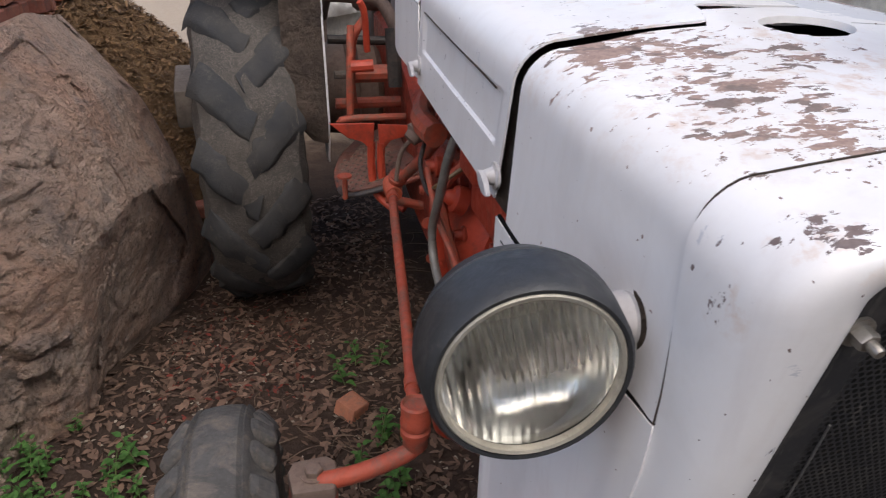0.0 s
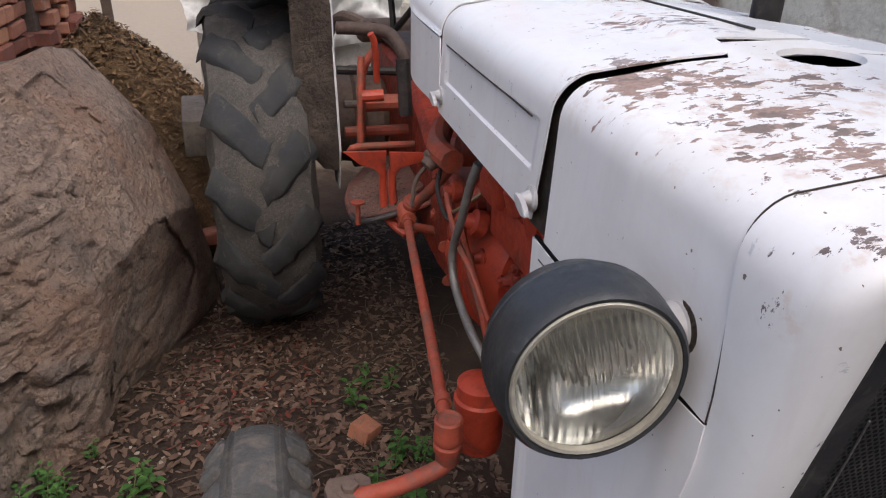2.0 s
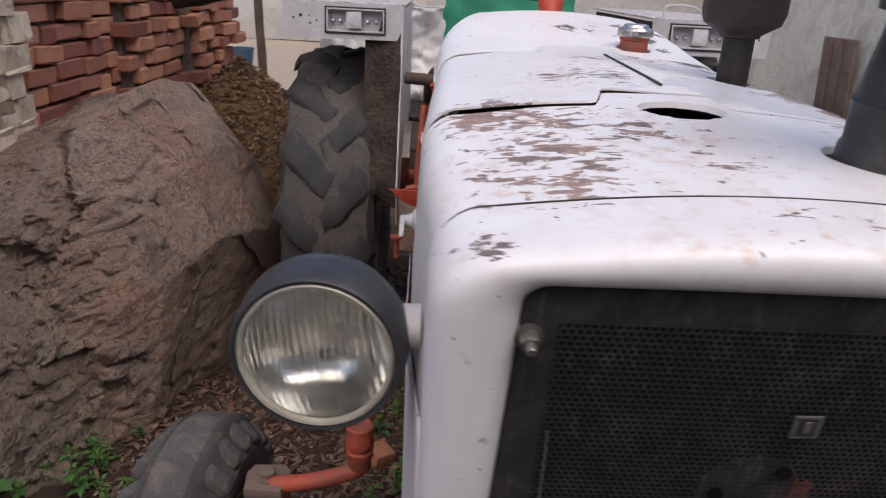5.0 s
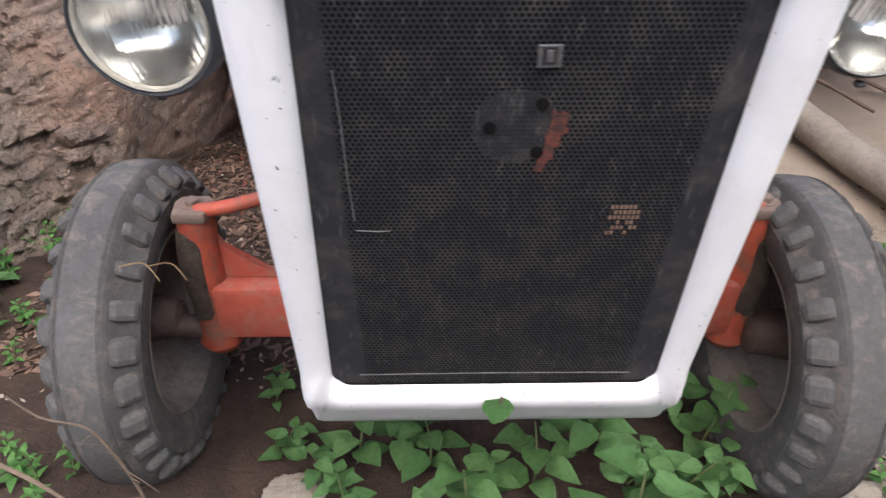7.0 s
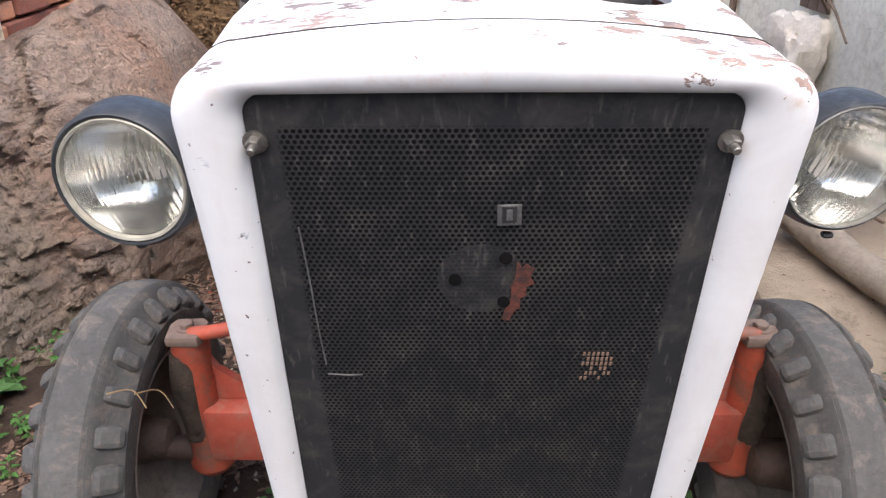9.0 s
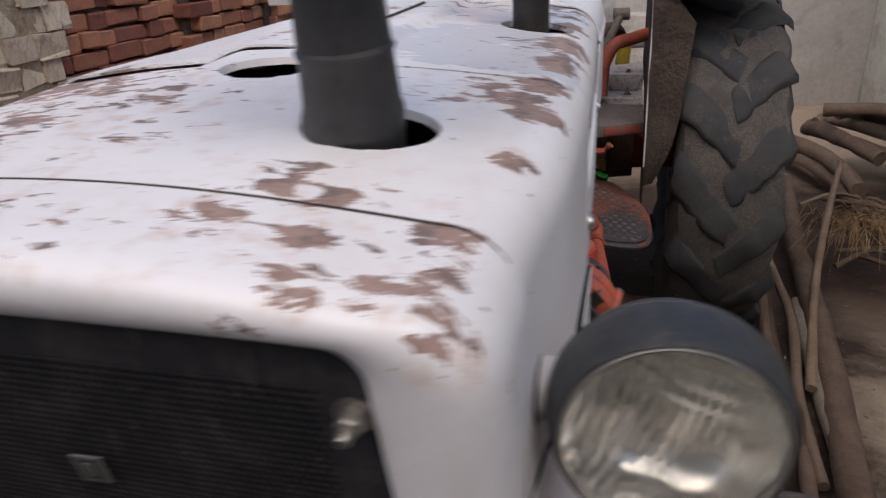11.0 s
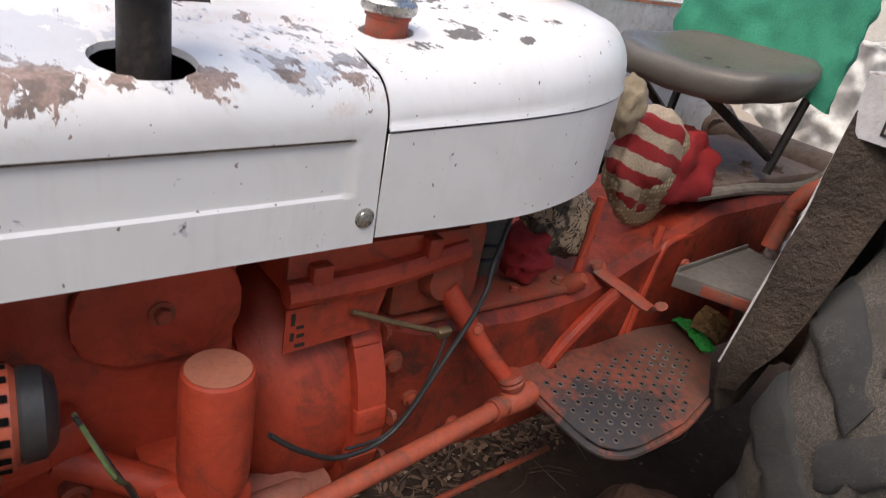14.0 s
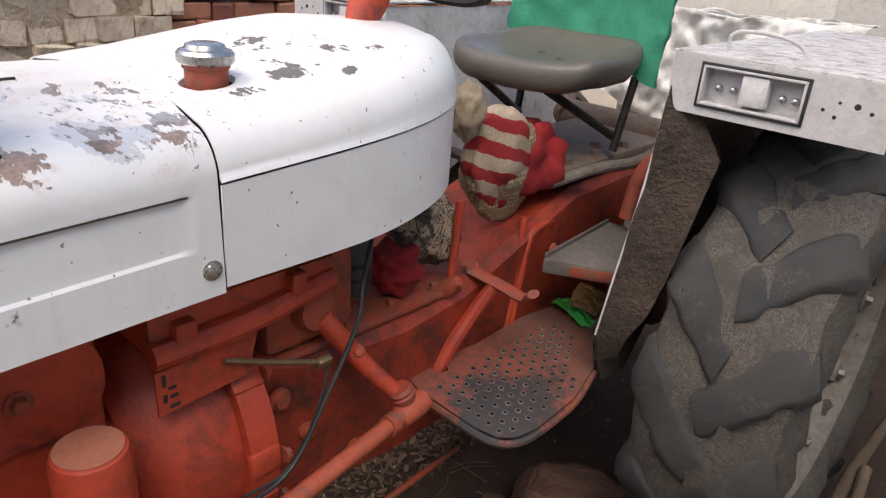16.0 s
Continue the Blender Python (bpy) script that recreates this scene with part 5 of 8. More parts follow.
# ---- fenders ----
for s in (-1, 1):
    bm = bmesh.new()
    # inner skirt in the upright plane, with its slanting front edge
    edge = [(2.062, 1.395), (2.02, 1.12), (1.962, 0.93), (1.918, 0.785), (1.95, 0.70), (1.99, 0.63), (2.10, 0.62), (2.25, 0.80), (2.5, 0.92), (2.9, 0.90), (3.15, 0.80), (3.12, 1.2), (3.0, 1.395)]
    prism(bm, edge, 0.005, Matrix(((0, 0, s, 0.436 * s), (1, 0, 0, 0), (0, 1, 0, 0), (0, 0, 0, 1))))
    skirt = part("fender_skirt", bm, MUD_AND_SHADE if s > 0 else DIRTY_WHITE, tractor, "mud-caked inner fender skirt" if s > 0 else "dirty white inner fender skirt")
    bm = bmesh.new()
    tube(bm, [(0.437 * s, 2.064, 1.395), (0.437 * s, 2.02, 1.12), (0.437 * s, 1.962, 0.93), (0.437 * s, 1.918, 0.785)], 0.0028, 8, 5, 0.0024, 0.3)
    part("fender_bead", bm, FENDER_WHITE, skirt, "chipped white rolled edge")
    # mud-caked return along the front edge
    bm = bmesh.new()
    rings = []
    for (y, z), w in zip(((2.060, 1.395), (2.047, 1.30), (2.032, 1.20), (2.018, 1.12), (1.99, 1.03), (1.960, 0.93), (1.938, 0.85), (1.920, 0.79), (1.945, 0.71)), (0.05, 0.05, 0.13, 0.12, 0.11, 0.10, 0.085, 0.06, 0.03) if s > 0 else (0.13, 0.13, 0.13, 0.13, 0.13, 0.125, 0.12, 0.11, 0.05)):
        ring = []
        for i in range(9):
            t = i / 8
            ring.append(Vector((s * (0.438 + w * t), y + 0.006 + 0.035 * t + 0.014 * noise.fractal(Vector((t * 1.4, z * 9, s)), 1.0, 2.0, 3), z)))
        rings.append(ring)
    ring_loft(bm, rings, False, False)
    solid(part("fender_return", bm, FENDER_MUD, skirt, "mud caked on the fender front edge", 60), 0.006, 0)
    bm = bmesh.new()
    top = [(-0.005, 2.055), (0.42, 2.055), (0.42, 2.95), (0.36, 3.1), (-0.005, 3.1)]
    if s < 0:
        top = [(-x, y) for x, y in reversed(top)]
    prism(bm, top, 0.006, Matrix.Translation((0.434 * s, 0, 1.404)), 0.002)
    part("fender_top", bm, FENDER_FLAKED, tractor, "flaked white flat fender top")
    # front lamp panel with a real opening
    bm = bmesh.new()
    x0, x1, z0, z1 = 0.434, 0.852, 1.288, 1.406
    a0, a1, b0, b1 = 0.502, 0.700, 1.312, 1.388
    loops = []
    for y, (ua, ub, va, vb) in ((2.053, (x0, x1, z0, z1)), (2.053, (a0, a1, b0, b1)), (2.059, (a0, a1, b0, b1)), (2.059, (x0, x1, z0, z1))):
        loops.append([(s * ua, y, va), (s * ub, y, va), (s * ub, y, vb), (s * ua, y, vb)])
    ring_loft(bm, loops + [loops[0]], True, False)
    bmesh.ops.remove_doubles(bm, verts=bm.verts, dist=1e-5)
    panel = part("lamp_panel", bm, FENDER_WHITE, tractor, "white fender front panel with an empty lamp recess")
    bm = bmesh.new()
    box(bm, (s * 0.601, 2.082, 1.35), (0.196, 0.004, 0.074), bev=0.0)
    for (px, pz, sx, sz) in ((0.5035, 1.35, 0.005, 0.076), (0.6985, 1.35, 0.005, 0.076), (0.601, 1.3135, 0.198, 0.005), (0.601, 1.3865, 0.198, 0.005)):
        box(bm, (s * px, 2.064, pz), (sx, 0.034, sz), bev=0.001)
    part("lamp_tray", bm, FENDER_WHITE, panel, "grey lamp recess tray")
    for (px, pz, sx, sz) in ((0.601, 1.392, 0.212, 0.006), (0.601, 1.308, 0.212, 0.006), (0.498, 1.35, 0.006, 0.088), (0.704, 1.35, 0.006, 0.088)):
        bm = bmesh.new()
        box(bm, (s * px, 2.052, pz), (sx, 0.006, sz), bev=0.0015)
        part("lamp_gasket", bm, BLACK, panel, "black rubber lamp gasket")
    bm = bmesh.new()
    box(bm, (s * 0.606, 2.066, 1.352), (0.052, 0.030, 0.058), bev=0.003)
    part("bulb_holder", bm, DIRTY_WHITE, panel, "white bulb holder")
    for px in (0.530, 0.560, 0.655, 0.680):
        bm = bmesh.new()
        lathe(bm, [(0, 0.008), (0.012, 0.006), (0.014, 0.002)], (s * px, 2.080, 1.345), (0, -1, 0), 10)
        part("contact", bm, STEEL, panel)
    for px, pz, r in ((0.735, 1.345, 0.0035), (0.76, 1.362, 0.003), (0.757, 1.335, 0.004), (0.79, 1.36, 0.006), (0.815, 1.352, 0.004)):
        bm = bmesh.new()
        lathe(bm, [(0, r), (0.0012, r * 0.8)], (s * px, 2.053, pz), (0, -1, 0), 10)
        part("bolt_hole", bm, DARK, panel)
    bm = bmesh.new()
    tube(bm, [(s * 0.50, 2.16, 1.409), (s * 0.50, 2.16, 1.44), (s * 0.53, 2.16, 1.452), (s * 0.60, 2.17, 1.449), (s * 0.64, 2.18, 1.432), (s * 0.65, 2.18, 1.409)], 0.0042, 8, 5)
    part("grab_rail", bm, FENDER_WHITE, tractor, "white grab loop on the fender")

# ---- front axle and steering ----
bm = bmesh.new()
box(bm, (0, 0.555, 0.365), (1.17, 0.10, 0.145), bev=0.014)
for s in (-1, 1):
    prism(bm, [(0.44, 0.44), (0.60, 0.44), (0.60, 0.56), (0.57, 0.56), (0.55, 0.52)], 0.02, Matrix(((s, 0, 0, 0), (0, 0, 1, 0.55), (0, 1, 0, 0), (0, 0, 0, 1))))
part("front_axle", bm, AXLE, tractor, "orange front axle beam")
for s in (-1, 1):
    bm = bmesh.new()
    lathe(bm, [(0, 0.040), (0.02, 0.052), (0.06, 0.046), (0.12, 0.038), (0.30, 0.037), (0.33, 0.041), (0.36, 0.038)], (0.595 * s, 0.55, 0.245), (0, 0, 1), 20)
    king = part("kingpin", bm, ORANGE_DULL, tractor, "dirty orange kingpin housing")
    bm = bmesh.new()
    prism(bm, [(-0.036, -0.036), (0.030, -0.038), (0.038, -0.016), (0.038, 0.024), (0.024, 0.040), (-0.032, 0.036), (-0.042, 0.014)], 0.026, Matrix.Translation((0.592 * s, 0.545, 0.605)), 0.006)
    hexbolt(bm, (0.592 * s, 0.545, 0.631), (0, 0, 1), 0.015, 0.012)
    part("steering_arm_cap", bm, RUST_RIM, king, "greasy steering arm clamp")
    bm = bmesh.new()
    tube(bm, [(0.608 * s, 0.541, 0.575), (0.612 * s, 0.536, 0.50), (0.612 * s, 0.536, 0.43), (0.608 * s, 0.541, 0.35)], 0.030, 20, 8, 0.034, 0.25)
    part("mud_cake", bm, MUD_AND_SHADE, king, "dried mud caked on the kingpin")
    bm = bmesh.new()
    rod(bm, (0.60 * s, 0.555, 0.29), (0.70 * s, 0.53, 0.315), 0.032, 0.026)
    part("stub_axle", bm, HUB, king, "grimy stub axle")
    bm = bmesh.new()
    tube(bm, [(0.585 * s, 0.535, 0.622), (0.52 * s, 0.530, 0.634), (0.445 * s, 0.537, 0.652), (0.425 * s, 0.545, 0.660)], 0.0155, 12, 4, 0.0145)
    part("steering_arm", bm, ORANGE_DULL, king, "worn orange steering arm")
    bm = bmesh.new()
    lathe(bm, [(-0.095, 0.015), (-0.085, 0.021), (-0.066, 0.021), (-0.06, 0.025), (-0.05, 0.025), (-0.046, 0.021), (-0.040, 0.025), (-0.030, 0.025), (-0.026, 0.0235), (0.0, 0.0245), (0.003, 0.021), (-0.002, 0.018), (-0.003, 0.005)], (0.425 * s, 0.545, 0.748 if s < 0 else 0.735), (0, 0, 1), 24)
    part("ball_joint", bm, ORANGE_DULL, tractor, "orange ball joint cup")
    bm = bmesh.new()
    tube(bm, [(0.424 * s, 0.565, 0.726), (0.385 * s, 0.86, 0.730), (0.335 * s, 1.27, 0.738), (0.312 * s, 1.43, 0.740)], 0.0165 if s > 0 else 0.0115, 14, 6)
    link = part("drag_link", bm, ORANGE_WORN if s > 0 else ORANGE_DULL, tractor, "worn orange steering drag link rod")
    for a, r in (((0.4165 * s, 0.61, 0.727), 0.0205 if s > 0 else 0.0150), ((0.319 * s, 1.385, 0.739), 0.0215 if s > 0 else 0.0150)):
        bm = bmesh.new()
        lathe(bm, [(0, r), (0.022, r), (0.024, r * 0.9)], a, (-0.12 * s, 1, 0.01), 16)
        part("clamp_band", bm, ORANGE_DULL, link)
    bm = bmesh.new()
    lathe(bm, [(-0.012, 0.022), (0.03, 0.027), (0.06, 0.024), (0.065, 0.018)], (0.309 * s, 1.435, 0.735), (-0.05 * s, 1, 0.12), 16)
    part("rod_end", bm, ORANGE_WORN, link, "orange rod end")
    bm = bmesh.new()
    tube(bm, [(0.195 * s, 1.325, 0.945), (0.245 * s, 1.385, 0.845), (0.300 * s, 1.452, 0.755)], 0.022 if s > 0 else 0.017, 14, 5, 0.016 if s > 0 else 0.013)
    arm = part("drop_arm", bm, ORANGE if s > 0 else ORANGE_DULL, tractor, "orange steering drop arm")
    bm = bmesh.new()
    lathe(bm, [(-0.05, 0.042), (0.0, 0.044), (0.02, 0.038), (0.024, 0.02)], (0.185 * s, 1.315, 0.962), (s, 0.05, 0.1), 20)
    part("arm_boss", bm, ORANGE_DULL, arm)
    bm = bmesh.new()
    hexbolt(bm, (0.245 * s, 1.372, 0.875), (s, -0.4, 0.4), 0.009, 0.008)
    part("arm_bolt", bm, ORANGE_DULL, arm)
    bm = bmesh.new()
    lathe(bm, [(0, 0.023), (0.012, 0.026), (0.016, 0.023), (0.022, 0.026), (0.03, 0.022)], (0.300 * s, 1.448, 0.762), (-0.3 * s, -0.35, 1), 16)
    part("dust_boot", bm, ORANGE_DULL, arm)

# ---- engine and gearbox ----
bm = bmesh.new()
box(bm, (0, 0.735, 0.83), (0.36, 0.43, 0.50), bev=0.02)
box(bm, (0, 0.99, 0.72), (0.30, 0.12, 0.30), bev=0.02)
engine = part("engine_block", bm, ORANGE, tractor, "orange painted engine block")
# head coloured near black to stand in for shade under the hood
bm = bmesh.new()
box(bm, (0, 0.78, 1.12), (0.28, 0.52, 0.16), bev=0.02)
part("cylinder_head", bm, DARK, engine, "cylinder head coloured dark for the shade under the hood")
bm = bmesh.new()
box(bm, (0, 0.62, 0.56), (0.30, 0.75, 0.16), bev=0.03)
part("sump", bm, ORANGE_DULL, tractor, "dusty orange engine sump and front frame")
bm = bmesh.new()
lathe(bm, [(0.0, 0.20), (0.04, 0.235), (0.11, 0.245), (0.19, 0.24), (0.20, 0.255), (0.225, 0.255), (0.23, 0.22)], (0, 0.965, 0.735), (0, 1, 0), 40)
bell = part("bell_housing", bm, ORANGE, tractor, "rounded orange bell housing")
bm = bmesh.new()
lathe(bm, [(0.0, 0.22), (0.004, 0.262), (0.058, 0.262), (0.062, 0.22)], (0, 1.128, 0.735), (0, 1, 0), 44)
part("housing_flange", bm, ORANGE, bell, "raised orange flange ring")
for s in (-1, 1):
    for a, r in ((38, 0.028), (4, 0.026), (-18, 0.024)):
        bm = bmesh.new()
        c = Vector((s * 0.256 * math.cos(radians(a)), 1.158, 0.735 + 0.256 * math.sin(radians(a))))
        box(bm, (0, 0, 0), (0.022, 0.060, 0.048), bev=0.007)
        bm.transform(Matrix.Translation(c) @ Matrix.Rotation(-s * radians(a), 4, "Y"))
        part("flange_boss", bm, ORANGE, bell)
        bm = bmesh.new()
        hexbolt(bm, c + Vector((s * 0.012, 0.032, 0)), (0, 1, 0), 0.010, 0.010)
        part("flange_bolt", bm, ORANGE_DULL, bell)
bm = bmesh.new()
sec = [(1.19, 0.165, 0.52, 0.90), (1.30, 0.185, 0.52, 0.865), (1.55, 0.19, 0.50, 0.845), (1.75, 0.185, 0.50, 0.86), (1.95, 0.175, 0.50, 0.92), (2.2, 0.17, 0.50, 1.0), (2.75, 0.17, 0.48, 1.02)]
rings = []
for y, w, z0, z1 in sec:
    b = 0.025
    rings.append([(-w + b, y, z0), (w - b, y, z0), (w, y, z0 + b), (w, y, z1 - b), (w - b, y, z1), (-w + b, y, z1), (-w, y, z1 - b), (-w, y, z0 + b)])
ring_loft(bm, rings)
gearbox = part("gearbox", bm, ORANGE_DIRTY_SHADED, tractor, "long orange gearbox casting")
bm = bmesh.new()
box(bm, (0, 1.50, 0.862), (0.355, 0.50, 0.016), (-1, 0, 0), 0.005)
part("gearbox_lid", bm, ORANGE_DULL, gearbox, "orange gearbox top plate")
bm = bmesh.new()
box(bm, (0, 2.46, 1.045), (0.33, 0.62, 0.035), (0, 0, 0), 0.008)
part("lift_cover", bm, RUST_RIM, gearbox, "rusty brown hydraulic lift cover under the seat")
for k, (lx, ly) in enumerate(((0.13, 2.2), (0.13, 2.34), (0.13, 2.5), (0.05, 2.22), (0.08, 2.42))):
    bm = bmesh.new()
    hexbolt(bm, (lx, ly, 1.063), (0, 0, 1), 0.012, 0.012)
    part("cover_bolt", bm, RUST_RIM, gearbox)
# lift arms and lower links behind the axle
for s in (-1, 1):
    bm = bmesh.new()
    tube(bm, [(0.20 * s, 2.70, 1.07), (0.30 * s, 2.86, 1.10), (0.34 * s, 3.05, 1.02), (0.35 * s, 3.22, 0.90)], 0.030, 10, 5, 0.022)
    part("rocker_arm", bm, RUST_RIM, tractor, "rusty hydraulic rocker arm")
    bm = bmesh.new()
    rod(bm, (0.35 * s, 3.20, 0.92), (0.36 * s, 3.16, 0.52), 0.018)
    part("lift_rod", bm, RUST_RIM, tractor, "rusty lift rod")
    bm = bmesh.new()
    tube(bm, [(0.22 * s, 2.74, 0.50), (0.34 * s, 3.1, 0.49), (0.40 * s, 3.5, 0.46)], 0.026, 10, 4)
    part("lower_link", bm, RUST_RIM, tractor, "rusty lower hitch link")
bm = bmesh.new()
lathe(bm, [(-0.26, 0.034), (-0.24, 0.05), (0.24, 0.05), (0.26, 0.034)], (0, 2.74, 1.06), (1, 0, 0), 18)
part("rocker_shaft", bm, RUST_RIM, tractor, "dirty rocker shaft housing")
bm = bmesh.new()
box(bm, (0, 2.86, 0.78), (0.34, 0.24, 0.52), bev=0.03)
part("rear_casting", bm, RUST_RIM, tractor, "mud-stained rear axle casting")
for bx, by in ((0.15, 1.30), (0.15, 1.42), (0.15, 1.55), (0.15, 1.68), (0.06, 1.37), (0.08, 1.5), (0.11, 1.46), (0.09, 1.62), (-0.15, 1.35), (-0.15, 1.5), (-0.15, 1.65)):
    bm = bmesh.new()
    hexbolt(bm, (bx, by, 0.868), (0, 0, 1), 0.011, 0.012)
    part("cover_bolt", bm, ORANGE_DULL, gearbox)
for by, bz, r in ((1.24, 0.80, 0.022), (1.30, 0.70, 0.018), (1.42, 0.60, 0.016), (1.62, 0.66, 0.02), (1.80, 0.78, 0.018), (2.1, 0.86, 0.016)):
    for s in (-1, 1):
        bm = bmesh.new()
        lathe(bm, [(0, r), (0.008, r), (0.010, r * 0.7), (0.018, r * 0.65)], (s * 0.182, by, bz), (s, 0, 0), 14)
        part("plug", bm, ORANGE_DULL, gearbox)
# rear axle trumpets
bm = bmesh.new()
lathe(bm, [(-0.57, 0.075), (-0.27, 0.09), (-0.20, 0.12), (-0.15, 0.14), (0.15, 0.14), (0.20, 0.12), (0.27, 0.09), (0.57, 0.075)], (0, 2.60, 0.66), (1, 0, 0), 24)
part("rear_axle", bm, ORANGE_DULL, tractor, "orange rear axle housing")

# brake drums beside the gearbox
for s in (-1, 1):
    bm = bmesh.new()
    lathe(bm, [(0, 0.15), (0.03, 0.19), (0.10, 0.20), (0.11, 0.215), (0.14, 0.215), (0.15, 0.19), (0.24, 0.18)], (0.17 * s, 2.62, 0.72), (s, 0, 0), 32)
    part("brake_drum", bm, RUST_RIM, tractor, "mud-stained brake drum housing")

# thin red rod low behind the drag link
bm = bmesh.new()
tube(bm, [(0.17, 1.12, 0.33), (0.17, 1.45, 0.35), (0.17, 1.80, 0.37)], 0.008, 8, 3)
part("brake_rod", bm, ORANGE_DULL, tractor, "thin red brake rod")

# right side fittings
BRASS = surface("greasy_brass", (0.30, 0.21, 0.11), (0.20, 0.14, 0.08), 30, 120, 0.45, 0.6, (0.10, 0.07, 0.05), 0.4, 0.2, 0.001)
bm = bmesh.new()
oval = [(0.11 * math.copysign(abs(math.cos(a)) ** 0.6, math.cos(a)), 0.075 * math.copysign(abs(math.sin(a)) ** 0.75, math.sin(a))) for a in [2 * math.pi * i / 36 for i in range(36)]]
prism(bm, oval, 0.016, Matrix(((0, 0, 1, 0.181), (1, 0, 0, 0.835), (0, 1, 0, 0.995), (0, 0, 0, 1))), 0.004)
part("side_cover", bm, ORANGE, engine, "oval orange inspection cover")
bm = bmesh.new()
hexbolt(bm, (0.197, 0.835, 0.995), (1, 0, 0), 0.012, 0.012)
part("cover_bolt", bm, ORANGE_DULL, engine)
bm = bmesh.new()
lathe(bm, [(0, 0.047), (0.012, 0.049), (0.03, 0.050), (0.175, 0.050), (0.186, 0.047), (0.190, 0.040)], (0.288, 0.880, 0.765), (0.0, 0, 1), 32)
filt = part("oil_filter", bm, ORANGE, tractor, "orange painted filter canister")
bm = bmesh.new()
lathe(bm, [(0, 0.043), (0.0015, 0.043), (0.002, 0.004)], (0.288, 0.880, 0.9545), (0, 0, 1), 28)
part("filter_top", bm, FADED, filt, "faded canister top")
bm = bmesh.new()
box(bm, (0.245, 0.865, 0.735), (0.15, 0.13, 0.055), (0, 0, 0), 0.014)
rod(bm, (0.20, 0.70, 0.80), (0.26, 0.83, 0.74), 0.024)
part("filter_head", bm, ORANGE, filt, "orange filter base casting")

# alternator
ac, ax = Vector((0.303, 0.535, 0.978)), Vector((0.10, 1.0, -0.02)).normalized()
u = ax.orthogonal().normalized()
w = ax.cross(u)
bm = bmesh.new()
lathe(bm, [(0.020, 0.060), (0.022, 0.068), (0.046, 0.069), (0.048, 0.064), (0.055, 0.064), (0.057, 0.068), (0.084, 0.067), (0.090, 0.058), (0.110, 0.056), (0.118, 0.048)], ac, ax, 40)
alt = part("alternator", bm, ORANGE_WORN, tractor, "orange alternator with black fan and pulley")
bm = bmesh.new()
lathe(bm, [(0.116, 0.050), (0.120, 0.053), (0.140, 0.051), (0.152, 0.038), (0.155, 0.02)], ac, ax, 30)
part("end_cover", bm, BLACK, alt, "dark grey rear cover")
for i in range(4):
    a = 2 * math.pi * i / 4 + 0.5
    p = ac + 0.067 * (math.cos(a) * u + math.sin(a) * w)
    bm = bmesh.new()
    rod(bm, p + ax * 0.020, p + ax * 0.088, 0.008, None, 8)
    part("case_rib", bm, ORANGE_WORN, alt)
    bm = bmesh.new()
    hexbolt(bm, p + ax * 0.088, ax, 0.006, 0.006)
    part("case_bolt", bm, DULL_STEEL, alt)
for i in range(16):
    a = 2 * math.pi * (i + 0.5) / 16
    d = math.cos(a) * u + math.sin(a) * w
    bm = bmesh.new()
    ring_loft(bm, [[ac + ax * k + d * 0.0575 + ax.cross(d) * e for k, e in ((0.094, -0.0045), (0.094, 0.0045), (0.108, 0.004), (0.108, -0.004))], [ac + ax * k + d * 0.0590 + ax.cross(d) * e for k, e in ((0.094, -0.0045), (0.094, 0.0045), (0.108, 0.004), (0.108, -0.004))]])
    part("vent_slot", bm, VOID, alt)
bm = bmesh.new()
lathe(bm, [(-0.004, 0.02), (-0.003, 0.056), (0.001, 0.058), (0.003, 0.056), (0.004, 0.02)], ac, ax, 36)
fan = part("fan", bm, BLACK, alt, "black cooling fan")
for i in range(12):
    a = 2 * math.pi * i / 12
    d = math.cos(a) * u + math.sin(a) * w
    t = ax.cross(d)
    bm = bmesh.new()
    q = [ac + d * 0.046 - t * 0.010, ac + d * 0.074 - t * 0.012, ac + ax * 0.019 + d * 0.074 - t * 0.006, ac + ax * 0.019 + d * 0.050 - t * 0.004]
    ring_loft(bm, [q, [p + t * 0.003 for p in q]])
    q = [ac + d * 0.050 - t * 0.012, ac + d * 0.075 - t * 0.013, ac + d * 0.075 + t * 0.005, ac + d * 0.050 + t * 0.006]
    ring_loft(bm, [q, [p + ax * 0.0025 for p in q]])
    part("fan_blade", bm, BLACK, alt, "bent black fan blade")
bm = bmesh.new()
lathe(bm, [(-0.040, 0.010), (-0.039, 0.040), (-0.033, 0.045), (-0.022, 0.032), (-0.010, 0.046), (-0.005, 0.044), (-0.003, 0.02)], ac, ax, 32)
part("pulley", bm, DARK, alt, "black drive pulley")
bm = bmesh.new()
hexbolt(bm, ac - ax * 0.040, -ax, 0.013, 0.012)
part("pulley_nut", bm, DARK, alt)
bm = bmesh.new()
belt = [ac - ax * 0.022 + 0.034 * Vector((math.cos(a), 0, math.sin(a))) for a in [math.radians(60 - 150 * i / 8) for i in range(9)]]
tube(bm, [(0.05, 0.505, 1.10), belt[0], belt[3], belt[6], belt[8], (0.10, 0.505, 0.72)], 0.007, 6, 3)
part("fan_belt", bm, BLACK, alt, "black fan belt")
bm = bmesh.new()
box(bm, (0.25, 0.63, 0.89), (0.10, 0.10, 0.03), (0, 12, 0), 0.006)
part("mount_bracket", bm, ORANGE, alt)

